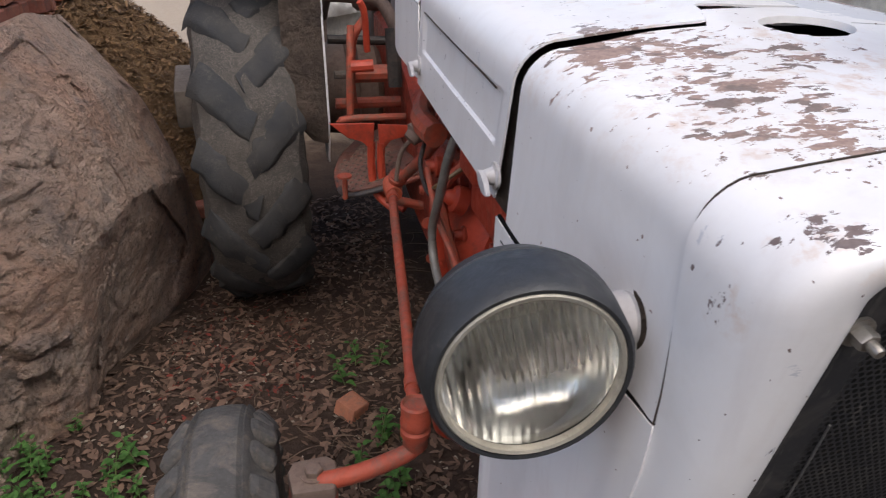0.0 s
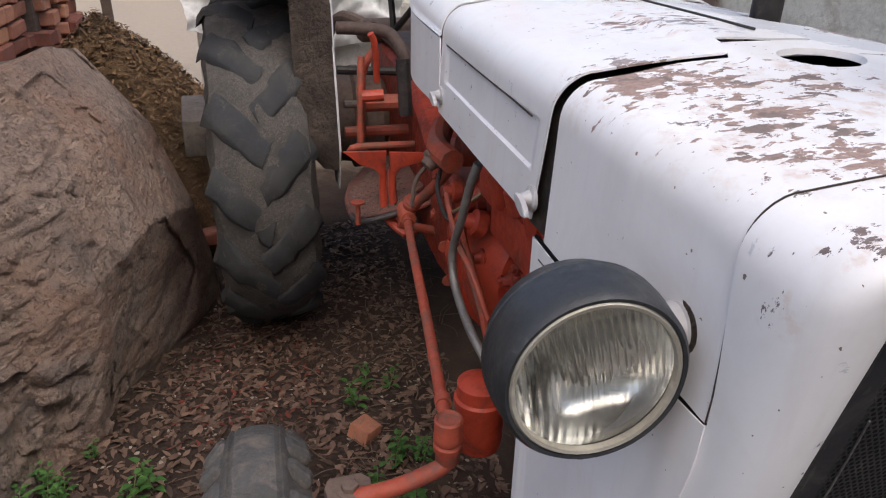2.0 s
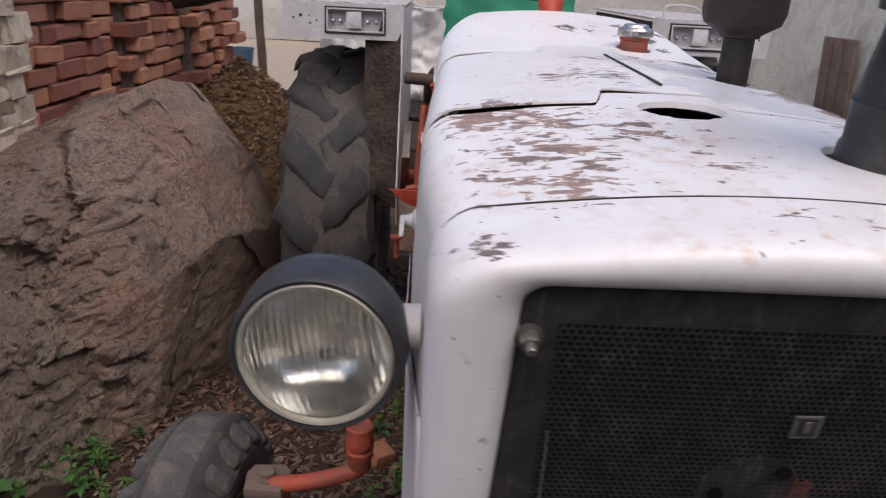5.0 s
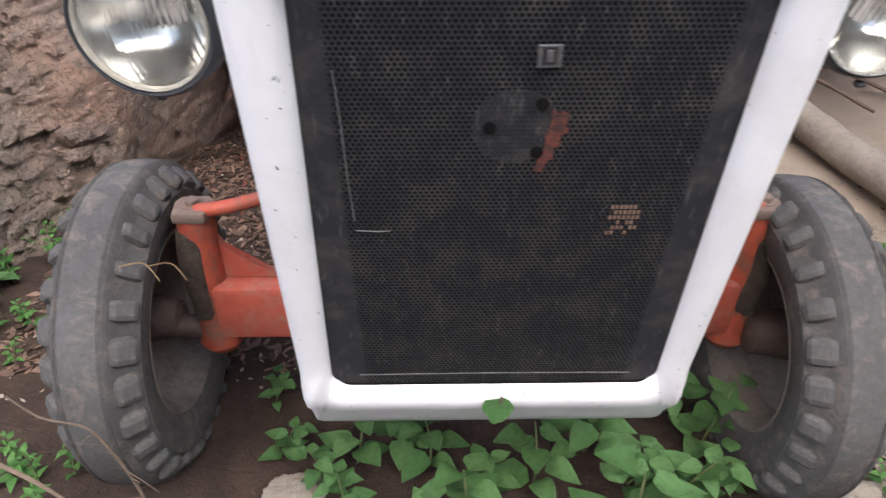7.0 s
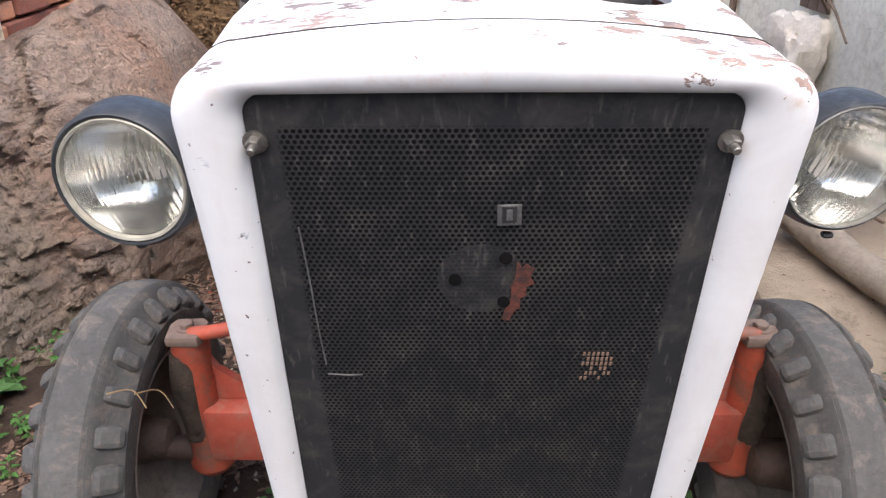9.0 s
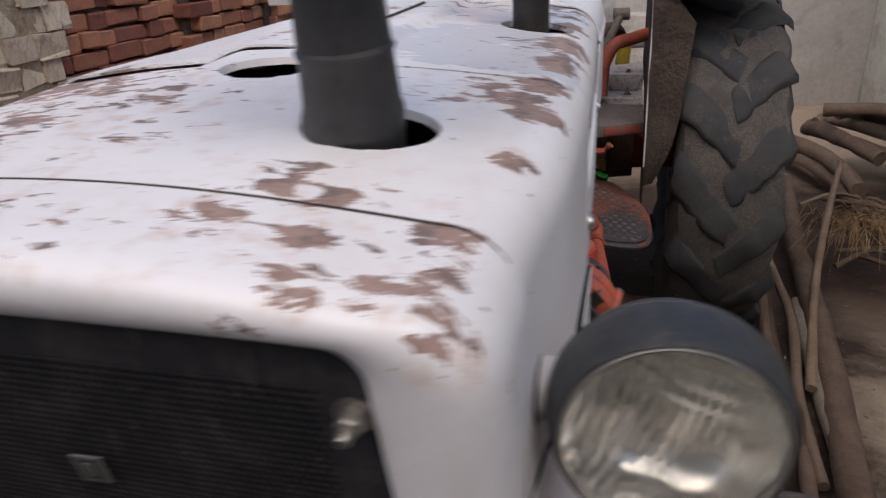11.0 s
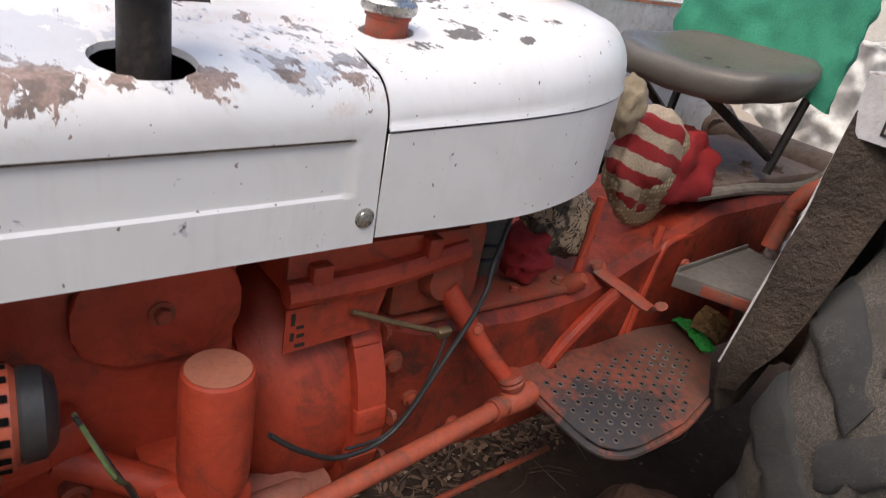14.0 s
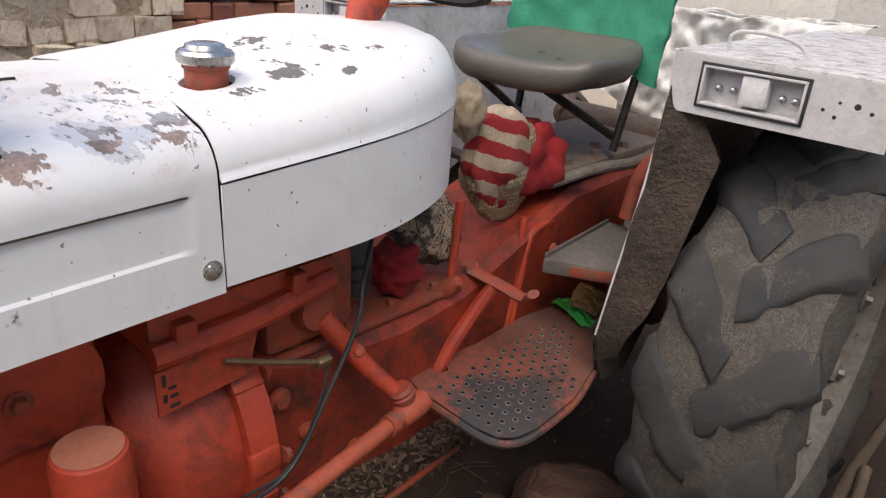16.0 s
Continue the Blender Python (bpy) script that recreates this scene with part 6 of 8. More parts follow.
# starter motor
bm = bmesh.new()
lathe(bm, [(0, 0.040), (0.01, 0.058), (0.025, 0.060), (0.05, 0.060), (0.052, 0.063), (0.058, 0.063), (0.060, 0.060), (0.062, 0.064), (0.20, 0.064), (0.202, 0.058), (0.27, 0.058), (0.30, 0.04), (0.34, 0.035)], (0.245, 0.765, 0.615), (-0.06, 1, -0.05), 30)
starter = part("starter_motor", bm, STARTER, tractor, "dusty orange starter motor")
bm = bmesh.new()
lathe(bm, [(0, 0.026), (0.10, 0.026), (0.12, 0.018)], (0.275, 0.93, 0.655), (-0.06, 1, -0.05), 18)
part("solenoid", bm, STARTER, starter)
for k, (dx, dz, m) in enumerate(((0.0, 0.0, BLACK), (0.012, 0.006, TWIG), (0.024, -0.004, STEM))):
    bm = bmesh.new()
    tube(bm, [(0.315 - dx * 0.3, 0.705, 0.955), (0.335 + dx, 0.735, 0.89), (0.325 - dx, 0.77, 0.80), (0.335 + dx, 0.80, 0.70), (0.30, 0.86 + dx, 0.66 + dz), (0.29, 0.90, 0.675)], 0.0032, 6, 5)
    part("wire", bm, m, starter, "loose electric wire")
for by, bz, r in ((0.62, 0.66, 0.03), (0.68, 0.60, 0.025), (0.58, 0.75, 0.022), (0.72, 0.72, 0.02), (0.60, 0.55, 0.03)):
    bm = bmesh.new()
    lathe(bm, [(0, r), (0.03, r), (0.034, r * 0.6), (0.055, r * 0.55)], (0.172, by, bz), (1, 0, 0), 14)
    part("boss", bm, ORANGE_DULL, engine)
bm = bmesh.new()
box(bm, (0.215, 0.60, 0.70), (0.06, 0.07, 0.26), (6, -10, 0), 0.012)
box(bm, (0.20, 0.66, 0.82), (0.05, 0.16, 0.06), (20, 0, 0), 0.012)
part("engine_mount", bm, ORANGE, engine)

# bracket plate, steering box and linkage on the right
bm = bmesh.new()
prism(bm, [(1.000, 0.907), (1.172, 0.918), (1.160, 0.945), (1.172, 0.990), (1.000, 0.982)], 0.004, Matrix(((0, 0, 1, 0.226), (1, 0, 0, 0), (0, 1, 0, 0), (0, 0, 0, 1))))
br = part("bracket_plate", bm, ORANGE, tractor, "bent orange bracket plate with slots")
for k, (by, bz, w2, h2) in enumerate(((1.012, 0.965, 0.006, 0.02), (1.012, 0.935, 0.006, 0.014), (1.026, 0.935, 0.012, 0.006), (1.026, 0.918, 0.016, 0.006), (1.024, 0.95, 0.012, 0.005))):
    bm = bmesh.new()
    box(bm, (0.2305, by, bz), (0.002, w2, h2), bev=0.0)
    part("slot", bm, DARK, br)
bm = bmesh.new()
box(bm, (0.10, 1.17, 1.035), (0.24, 0.34, 0.075), (0, 0, 0), 0.01)
tube(bm, [(0.222, 1.0, 1.006), (0.228, 1.15, 1.012), (0.215, 1.33, 1.03)], 0.022, 10, 4)
box(bm, (0.225, 1.05, 1.03), (0.03, 0.035, 0.045), (0, 0, 0), 0.006)
box(bm, (0.225, 1.25, 1.045), (0.03, 0.03, 0.05), (0, 0, 0), 0.006)
part("battery_tray", bm, ORANGE, tractor, "orange tray and tube under the tank")
bm = bmesh.new()
box(bm, (0.05, 1.32, 0.97), (0.26, 0.20, 0.17), (0, 0, 0), 0.02)
part("steering_box", bm, ORANGE_DULL, tractor, "orange steering box")
bm = bmesh.new()
tube(bm, [(0.238, 1.105, 0.965), (0.245, 1.20, 0.925), (0.250, 1.275, 0.896)], 0.0048, 8, 3)
box(bm, (0.252, 1.288, 0.892), (0.016, 0.030, 0.020), (0, 20, 0), 0.005)
part("throttle_link", bm, BRASS, tractor, "greasy brass-coloured throttle link")
for pts, r in (([(0.18, 1.47, 1.10), (0.225, 1.40, 1.0), (0.245, 1.37, 0.935), (0.270, 1.285, 0.842), (0.286, 1.19, 0.735), (0.294, 1.09, 0.725), (0.302, 1.01, 0.775), (0.300, 0.955, 0.825)], 0.0046),
               ([(0.252, 1.30, 0.895), (0.262, 1.275, 0.83), (0.272, 1.235, 0.77), (0.282, 1.175, 0.728), (0.285, 1.10, 0.73)], 0.0028)):
    bm = bmesh.new()
    tube(bm, pts, r, 8, 6)
    part("cable", bm, BLACK, tractor, "black rubber cable hanging in a loop")
bm = bmesh.new()
lathe(bm, [(0, 0.042), (0.03, 0.044), (0.034, 0.038), (0.04, 0.044), (0.06, 0.044), (0.064, 0.038), (0.07, 0.044), (0.10, 0.042), (0.12, 0.03)], (0.125, 1.455, 0.93), (0, 0, 1), 24)
part("breather", bm, BLACK, tractor, "black ribbed filter housing")

# pedals, levers and step on the right
bm = bmesh.new()
tube(bm, [(0.150, 1.795, 0.900), (0.165, 1.80, 0.882), (0.24, 1.805, 0.866), (0.305, 1.80, 0.862), (0.335, 1.80, 0.878)], 0.014, 8, 5)
for v in bm.verts:
    v.co.z = 0.872 + (v.co.z - 0.872) * 0.55 + (0.012 if v.co.x < 0.16 or v.co.x > 0.32 else 0)
    v.co.y = 1.80 + (v.co.y - 1.80) * 1.5
ped = part("brake_pedal", bm, ORANGE_DULL, tractor, "worn curved brake pedal pad")
bm = bmesh.new()
tube(bm, [(0.225, 1.80, 0.862), (0.205, 1.76, 0.80), (0.190, 1.70, 0.72), (0.185, 1.66, 0.66)], 0.016, 10, 5, 0.02)
part("pedal_arm", bm, ORANGE, ped, "orange pedal arm")
for pts in ([(0.160, 1.735, 1.065), (0.162, 1.725, 0.95), (0.168, 1.71, 0.86)], [(0.155, 1.995, 0.965), (0.165, 1.97, 0.83), (0.175, 1.94, 0.67)], [(0.162, 2.12, 0.935), (0.168, 2.03, 0.925), (0.170, 2.0, 0.89), (0.175, 1.97, 0.75), (0.178, 1.955, 0.67)]):
    bm = bmesh.new()
    tube(bm, pts, 0.010, 10, 5)
    part("lever", bm, ORANGE, tractor, "orange control lever")
bm = bmesh.new()
lathe(bm, [(0, 0.022), (0.03, 0.02), (0.05, 0.012)], (0.16, 1.70, 0.86), (0.4, 0.1, 0.4), 14)
part("lever_boss", bm, ORANGE_DULL, tractor)


def step_plate(s):
    m = Matrix.Translation((s * 0.20, 0, 0.684)) @ Matrix.Rotation(radians(7 if s > 0 else -15), 4, "Y")
    out = [(-0.035, 1.585), (0.02, 1.572), (0.17, 1.582), (0.222, 1.598), (0.250, 1.632), (0.260, 1.69), (0.255, 1.84), (0.22, 1.98), (0.14, 2.10), (0.0, 2.14), (-0.02, 2.0), (-0.01, 1.80), (-0.03, 1.70), (0.02, 1.675), (0.015, 1.64), (-0.035, 1.65)]
    if s < 0:
        out = [(-x, y) for x, y in reversed(out)]
        m = m @ Matrix.Translation((0.0, 0.17, 0.0)) @ Matrix.Diagonal((0.9, 0.9, 1, 1)) @ Matrix.Translation((0, 0.10, 0))
    bm = bmesh.new()
    prism(bm, out, 0.006, m, 0.002)
    st = part("step_plate", bm, STEP_MAT if s > 0 else STEP_BROWN, tractor, "orange footstep plate worn to grey metal with dimpled holes")
    rim = [(-0.035, 1.583), (0.02, 1.570), (0.17, 1.580), (0.225, 1.595), (0.253, 1.630), (0.263, 1.69), (0.258, 1.84), (0.223, 1.98)]
    bm = bmesh.new()
    tube(bm, [m @ Vector((s * x, y, -0.008)) for x, y in rim], 0.009, 8, 4)
    part("step_rim", bm, STEP_MAT, st, "rolled step edge")
    spots = [(0.048 + 0.028 * i + (0.014 if j % 2 else 0), 1.613 + 0.028 * j) for j in range(16) for i in range(8)]
    spots = [(x, y) for x, y in spots if x < 0.238 and not (y > 1.86 and x > 0.24 - (y - 1.86) * 0.7)]
    up = m.to_3x3() @ Vector((0, 0, 1))
    bm = bmesh.new()
    for x, y in spots:
        lathe(bm, [(0, 0.0078), (0.0028, 0.0062), (0.0028, 0.0045), (0.0, 0.0042)], m @ Vector((s * x, y, 0.006)), up, 10, False)
    tagged(part("grip_dimple", bm, STEP_RING if s > 0 else RUST_RIM, st), "raised grip dimples", kind="stuff")
    bm = bmesh.new()
    for x, y in spots:
        lathe(bm, [(0, 0.0046), (0.0008, 0.0044)], m @ Vector((s * x, y, 0.006)), up, 8)
    tagged(part("drain_hole", bm, VOID, st), "punched drain holes", kind="stuff")
    for y in (1.62, 1.98):
        bm = bmesh.new()
        rod(bm, (s * 0.17, y, 0.60), (s * 0.30, y, 0.64), 0.014)
        part("step_stay", bm, ORANGE_DULL, st)
    return st


def step_material():
    m, n, l, p = nodes_of("worn_step_metal")
    co = n.new("ShaderNodeTexCoord").outputs["Object"]
    sep = n.new("ShaderNodeSeparateXYZ")
    l.new(co, sep.inputs[0])
    wear = noise_tex(n, l, co, 24, 7, 0.75, 0.5)
    dx = math_node(n, l, "ABSOLUTE", math_node(n, l, "SUBTRACT", math_node(n, l, "ABSOLUTE", sep.outputs[0]), 0.385))
    dy = math_node(n, l, "ABSOLUTE", math_node(n, l, "SUBTRACT", sep.outputs[1], 1.68))
    d = math_node(n, l, "ADD", math_node(n, l, "MULTIPLY", dx, 6.0), math_node(n, l, "MULTIPLY", dy, 3.0))
    k = math_node(n, l, "SUBTRACT", math_node(n, l, "ADD", wear, 0.24), math_node(n, l, "MULTIPLY", d, 0.5))
    col = mixc(n, l, ramp(n, l, k, 0.33, 0.46), (0.29, 0.078, 0.050), (0.050, 0.047, 0.050))
    col = mixc(n, l, ramp(n, l, noise_tex(n, l, co, 45, 6, 0.7), 0.44, 0.64, 0, 0.75), col, (0.085, 0.058, 0.047))
    back = ramp(n, l, sep.outputs[1], 1.80, 2.0, 0, 0.75)
    col = mixc(n, l, math_node(n, l, "MULTIPLY", back, ramp(n, l, wear, 0.3, 0.55)), col, (0.13, 0.085, 0.065))
    l.new(col, p.inputs["Base Color"])
    p.inputs["Roughness"].default_value = 0.6
    p.inputs["Metallic"].default_value = 0.15
    bump(n, l, p, wear, 0.3, 0.004)
    return m


STEP_MAT = step_material()
STEP_RING = surface("scuffed_dimple_metal", (0.20, 0.18, 0.17), (0.11, 0.075, 0.06), 9, 90, 0.5, 0.3, None, 0, 0.2, 0.001)
STEP_BROWN = surface("muddy_red_step_paint", (0.20, 0.075, 0.052), (0.13, 0.075, 0.058), 9, 60, 0.7, 0, (0.09, 0.062, 0.05), 0.55, 0.5, 0.004)
for s in (-1, 1):
    step_plate(s)
bm = bmesh.new()
prism(bm, [(0.250, 1.958), (0.432, 2.048), (0.432, 2.31), (0.222, 2.31)], 0.005, Matrix.Translation((0, 0, 0.893)), 0.002)
box(bm, (0.341, 2.003, 0.879), (0.203, 0.005, 0.036), (0, 0, 26.3), 0.002)
box(bm, (0.238, 2.13, 0.902), (0.006, 0.34, 0.016), (0, 0, 4.6), 0.002)
plate = part("floor_plate", bm, PLATE, tractor, "dusty folded metal floor plate")
bm = bmesh.new()
box(bm, (0.368, 2.0125, 0.878), (0.130, 0.003, 0.026), (0, 0, 26.3), 0.001)
part("red_edge", bm, ORANGE_DULL, plate, "red painted plate edge")
for (a, b, r) in (((0.17, 2.62, 0.95), (0.43, 2.62, 0.97), 0.025), ((0.19, 2.72, 1.05), (0.43, 2.7, 1.06), 0.02)):
    bm = bmesh.new()
    rod(bm, a, b, r)
    part("fender_stay", bm, DIRTY_WHITE, tractor, "pale dusty fender stay")
bm = bmesh.new()
tube(bm, [(0.15, 2.10, 1.03), (0.20, 2.22, 1.06), (0.28, 2.34, 1.09), (0.335, 2.45, 1.19)], 0.015, 10, 5)
part("grey_pipe", bm, RIM_MUD, tractor, "grey dusty lift pipe")
bm = bmesh.new()
tube(bm, [(0.432, 2.42, 1.128), (0.38, 2.37, 1.118), (0.325, 2.33, 1.105), (0.292, 2.31, 1.05), (0.284, 2.30, 0.98), (0.284, 2.29, 0.93)], 0.023, 12, 5)
part("lift_arm", bm, ORANGE_DULL, tractor, "rusty orange lift arm")
bm = bmesh.new()
lathe(bm, [(-0.03, 0.010), (-0.028, 0.022), (0.028, 0.022), (0.03, 0.010)], (0.338, 2.455, 1.195), (1, 0.1, 0), 14)
part("clevis", bm, RIM_PALE, tractor, "dusty clevis at the end of the lift pipe")
# two dusty channels behind the floor plate
for y0, y1, zt, drop in ((2.36, 2.50, 0.908, 0.035), (2.54, 2.66, 0.962, 0.055)):
    bm = bmesh.new()
    box(bm, (0.336, (y0 + y1) / 2, zt - 0.003), (0.185, y1 - y0, 0.006), (0, 0, 0), 0.002)
    box(bm, (0.336, y0 + 0.003, zt - drop / 2 - 0.006), (0.185, 0.006, drop), (0, 0, 0), 0.002)
    channel = part("foot_channel", bm, FENDER_FLAKED, tractor, "dusty pale folded channel behind the floor plate")
    for bx in (0.285, 0.375):
        bm = bmesh.new()
        hexbolt(bm, (bx, (y0 + y1) / 2, zt), (0, 0, 1), 0.010, 0.010)
        part("channel_bolt", bm, RUST_RIM, channel)

# left side: pedals, hoses, filters
bm = bmesh.new()
prism(bm, [(-0.452, 0.846), (-0.40, 0.800), (-0.355, 0.79), (-0.335, 0.76), (-0.322, 0.76), (-0.318, 0.842)], 0.012, Matrix(((1, 0, 0, 0), (0, 0, 1, 1.72), (0, 1, 0, 0), (0, 0, 0, 1))), 0.003)
lp = part("clutch_pedal", bm, ORANGE, tractor, "orange pedal pad")
bm = bmesh.new()
prism(bm, [(-0.308, 0.838), (-0.304, 0.76), (-0.29, 0.76), (-0.27, 0.79), (-0.18, 0.805), (-0.172, 0.828)], 0.012, Matrix(((1, 0, 0, 0), (0, 0, 1, 1.72), (0, 1, 0, 0), (0, 0, 0, 1))), 0.003)
part("foot_pedal", bm, ORANGE, tractor, "orange pedal pad")
for px in (-0.328, -0.298):
    bm = bmesh.new()
    tube(bm, [(px, 1.73, 0.78), (px, 1.735, 0.70), (px + 0.01, 1.72, 0.62), (px + 0.06, 1.66, 0.58)], 0.013, 8, 5)
    part("pedal_arm", bm, ORANGE, lp, "orange pedal arm")
bm = bmesh.new()
rod(bm, (-0.42, 1.66, 0.63), (-0.42, 1.66, 0.70), 0.008)
lathe(bm, [(0, 0.022), (0.006, 0.022)], (-0.42, 1.66, 0.70), (0, 0, 1), 12)
part("foot_stud", bm, ORANGE_DULL, tractor)
bm = bmesh.new()
tube(bm, [(-0.285, 0.885, 1.07), (-0.295, 0.90, 1.02), (-0.30, 0.935, 0.935), (-0.30, 0.995, 0.835), (-0.30, 0.975, 0.77), (-0.30, 0.90, 0.735), (-0.30, 0.80, 0.72), (-0.27, 0.72, 0.66)], 0.0095, 12, 8)
part("steel_hose", bm, HOSE, tractor, "braided grey flexible hose")
bm = bmesh.new()
lathe(bm, [(0, 0.048), (0.02, 0.052), (0.10, 0.052), (0.11, 0.056), (0.125, 0.056), (0.13, 0.05), (0.16, 0.05), (0.17, 0.03)], (-0.285, 0.80, 0.46), (0, 0, 1), 28)
part("fuel_filter", bm, ORANGE, tractor, "orange filter bowl")
bm = bmesh.new()
box(bm, (-0.20, 0.78, 0.93), (0.05, 0.40, 0.10), (0, 0, 0), 0.012)
box(bm, (-0.215, 0.95, 1.02), (0.06, 0.12, 0.12), (0, 0, 0), 0.014)
for k in range(4):
    lathe(bm, [(0, 0.02), (0.05, 0.018), (0.055, 0.01)], (-0.215, 0.64 + 0.10 * k, 0.98), (-0.3, 0, 1), 10)
part("injection_pump", bm, ORANGE, engine, "orange injection pump with pipe unions")
for k in range(4):
    bm = bmesh.new()
    tube(bm, [(-0.232, 0.64 + 0.10 * k, 1.03), (-0.24, 0.66 + 0.09 * k, 1.07), (-0.20, 0.68 + 0.09 * k, 1.10), (-0.15, 0.68 + 0.09 * k, 1.12)], 0.004, 6, 4)
    part("fuel_pipe", bm, ORANGE_DULL, engine)
bm = bmesh.new()
tube(bm, [(-0.22, 1.02, 0.97), (-0.27, 1.05, 0.88), (-0.25, 0.95, 0.74), (-0.24, 0.86, 0.64)], 0.012, 8, 5)
tube(bm, [(-0.23, 1.36, 1.02), (-0.26, 1.30, 0.98), (-0.25, 1.2, 0.97)], 0.03, 10, 4)
part("left_pipework", bm, ORANGE_DULL, tractor, "orange pipes and lever boss")
bm = bmesh.new()
tube(bm, [(-0.42, 2.05, 1.165), (-0.34, 2.02, 1.165), (-0.26, 1.98, 1.155), (-0.225, 1.93, 1.10), (-0.20, 1.90, 1.02)], 0.021, 12, 5)
part("dark_elbow", bm, HUB, tractor, "dark elbow pipe beside the gearbox")
for pts, r in (([(-0.20, 2.02, 0.92), (-0.34, 2.02, 0.92)], 0.03), ([(-0.34, 2.06, 0.80), (-0.35, 2.03, 0.90), (-0.34, 2.03, 1.03), (-0.30, 2.05, 1.09)], 0.014), ([(-0.16, 2.1, 0.80), (-0.40, 2.1, 0.80)], 0.02), ([(-0.18, 1.95, 0.79), (-0.38, 1.95, 0.79), (-0.40, 1.95, 0.77)], 0.012)):
    bm = bmesh.new()
    tube(bm, pts, r, 10, 4)
    part("linkage_bar", bm, ORANGE_DULL, tractor, "orange brake linkage bar")

for pts, r, m in (([(-0.365, 1.96, 0.80), (-0.360, 1.97, 0.95), (-0.350, 2.0, 1.08)], 0.012, ORANGE_DULL), ([(-0.29, 1.92, 0.97), (-0.36, 1.93, 0.965)], 0.020, ORANGE),
                  ([(-0.30, 1.99, 1.00), (-0.31, 1.96, 1.12), (-0.325, 1.95, 1.16)], 0.011, ORANGE), ([(-0.40, 2.10, 0.90), (-0.20, 2.12, 0.895)], 0.014, RIM_MUD), ([(-0.41, 2.20, 1.0), (-0.19, 2.20, 0.99)], 0.016, DARK), ([(-0.24, 1.80, 0.93), (-0.245, 1.83, 1.10)], 0.022, DARK)):
    bm = bmesh.new()
    tube(bm, pts, r, 10, 4)
    part("linkage_bar", bm, m, tractor, "greasy brake linkage bar" if m is not ORANGE else "orange brake linkage bar")
for ly, lz in ((0.66, 0.86), (0.74, 0.80), (0.82, 0.87), (0.90, 0.80), (0.70, 0.72), (0.86, 0.72), (1.02, 0.80), (1.08, 0.90)):
    bm = bmesh.new()
    lathe(bm, [(0, 0.022), (0.020, 0.021), (0.024, 0.014), (0.040, 0.012)], (-0.178 if ly < 1 else -0.205, ly, lz), (-1, 0, 0), 12)
    hexbolt(bm, (-0.216 if ly < 1 else -0.243, ly, lz), (-1, 0, 0), 0.009, 0.008)
    part("pump_union", bm, ORANGE_DIRTY_SHADED, engine, "greasy orange pipe union")

# greasy boots, clamps and brackets crowding the left of the bell housing
for c, ax2, prof, mat, label in (((-0.255, 1.30, 0.965), (-0.6, -0.2, -0.5), [(0, 0.030), (0.012, 0.034), (0.018, 0.027), (0.030, 0.030), (0.036, 0.022), (0.052, 0.018)], RUST_RIM, "dusty rubber boot"),
                                 ((-0.235, 1.18, 0.90), (-1, 0, 0.1), [(0, 0.026), (0.02, 0.026), (0.024, 0.018), (0.045, 0.016)], ORANGE_DIRTY_SHADED, "greasy red pipe union"),
                                 ((-0.25, 1.10, 0.83), (-1, 0.2, 0), [(0, 0.020), (0.03, 0.020), (0.034, 0.012)], ORANGE_DIRTY_SHADED, "greasy red pipe union"),
                                 ((-0.225, 1.02, 0.88), (-1, 0, 0.4), [(0, 0.032), (0.025, 0.030), (0.03, 0.02), (0.05, 0.012)], ORANGE, "orange valve cap")):
    bm = bmesh.new()
    lathe(bm, prof, c, ax2, 18)
    part("left_fitting", bm, mat, engine, label)
for pts, r, m in (([(-0.26, 1.27, 0.93), (-0.285, 1.20, 0.90), (-0.28, 1.12, 0.86), (-0.24, 1.06, 0.86)], 0.0055, DARK), ([(-0.29, 1.10, 0.93), (-0.29, 1.0, 0.86), (-0.27, 0.93, 0.80), (-0.25, 0.88, 0.72)], 0.007, ORANGE_DULL),
                  ([(-0.255, 1.33, 0.94), (-0.30, 1.36, 0.88), (-0.315, 1.36, 0.80)], 0.006, RUST_RIM), ([(-0.245, 0.98, 0.97), (-0.29, 1.0, 0.93), (-0.285, 1.06, 0.90)], 0.0045, BRASS)):
    bm = bmesh.new()
    tube(bm, pts, r, 8, 5)
    part("left_pipe", bm, m, engine, "thin greasy pipe beside the engine")

# seat, steering wheel and dashboard
bm = bmesh.new()
rings = []
for k, h in ((0.05, -0.070), (0.80, -0.072), (0.92, -0.066), (0.985, -0.046), (1.0, -0.024), (0.985, -0.006), (0.945, 0.004), (0.88, 0.006), (0.80, 0.001), (0.66, -0.008), (0.42, -0.015), (0.20, -0.018), (0.03, -0.019)):
    ring = []
    for i in range(72):
        a = 2 * math.pi * i / 72
        ux, uy = math.copysign(abs(math.cos(a)) ** 0.55, math.cos(a)), math.copysign(abs(math.sin(a)) ** 0.55, math.sin(a))
        px, py = 0.226 * k * ux * (1 - 0.06 * uy), 0.198 * k * uy
        lift = 0.030 * smooth01((uy * k - 0.1) / 0.9) - 0.016 * smooth01((-uy * k - 0.55) / 0.45) + 0.012 * abs(ux * k) ** 3
        ring.append((px, 2.245 + py, 1.335 + h + lift + 0.004 * noise.noise(Vector((px * 14, py * 14, h * 9)))))
    rings.append(ring)
ring_loft(bm, rings)
seat = part("seat_pan", bm, SEAT, tractor, "grey-brown vinyl tractor seat, dusty and torn", 70)
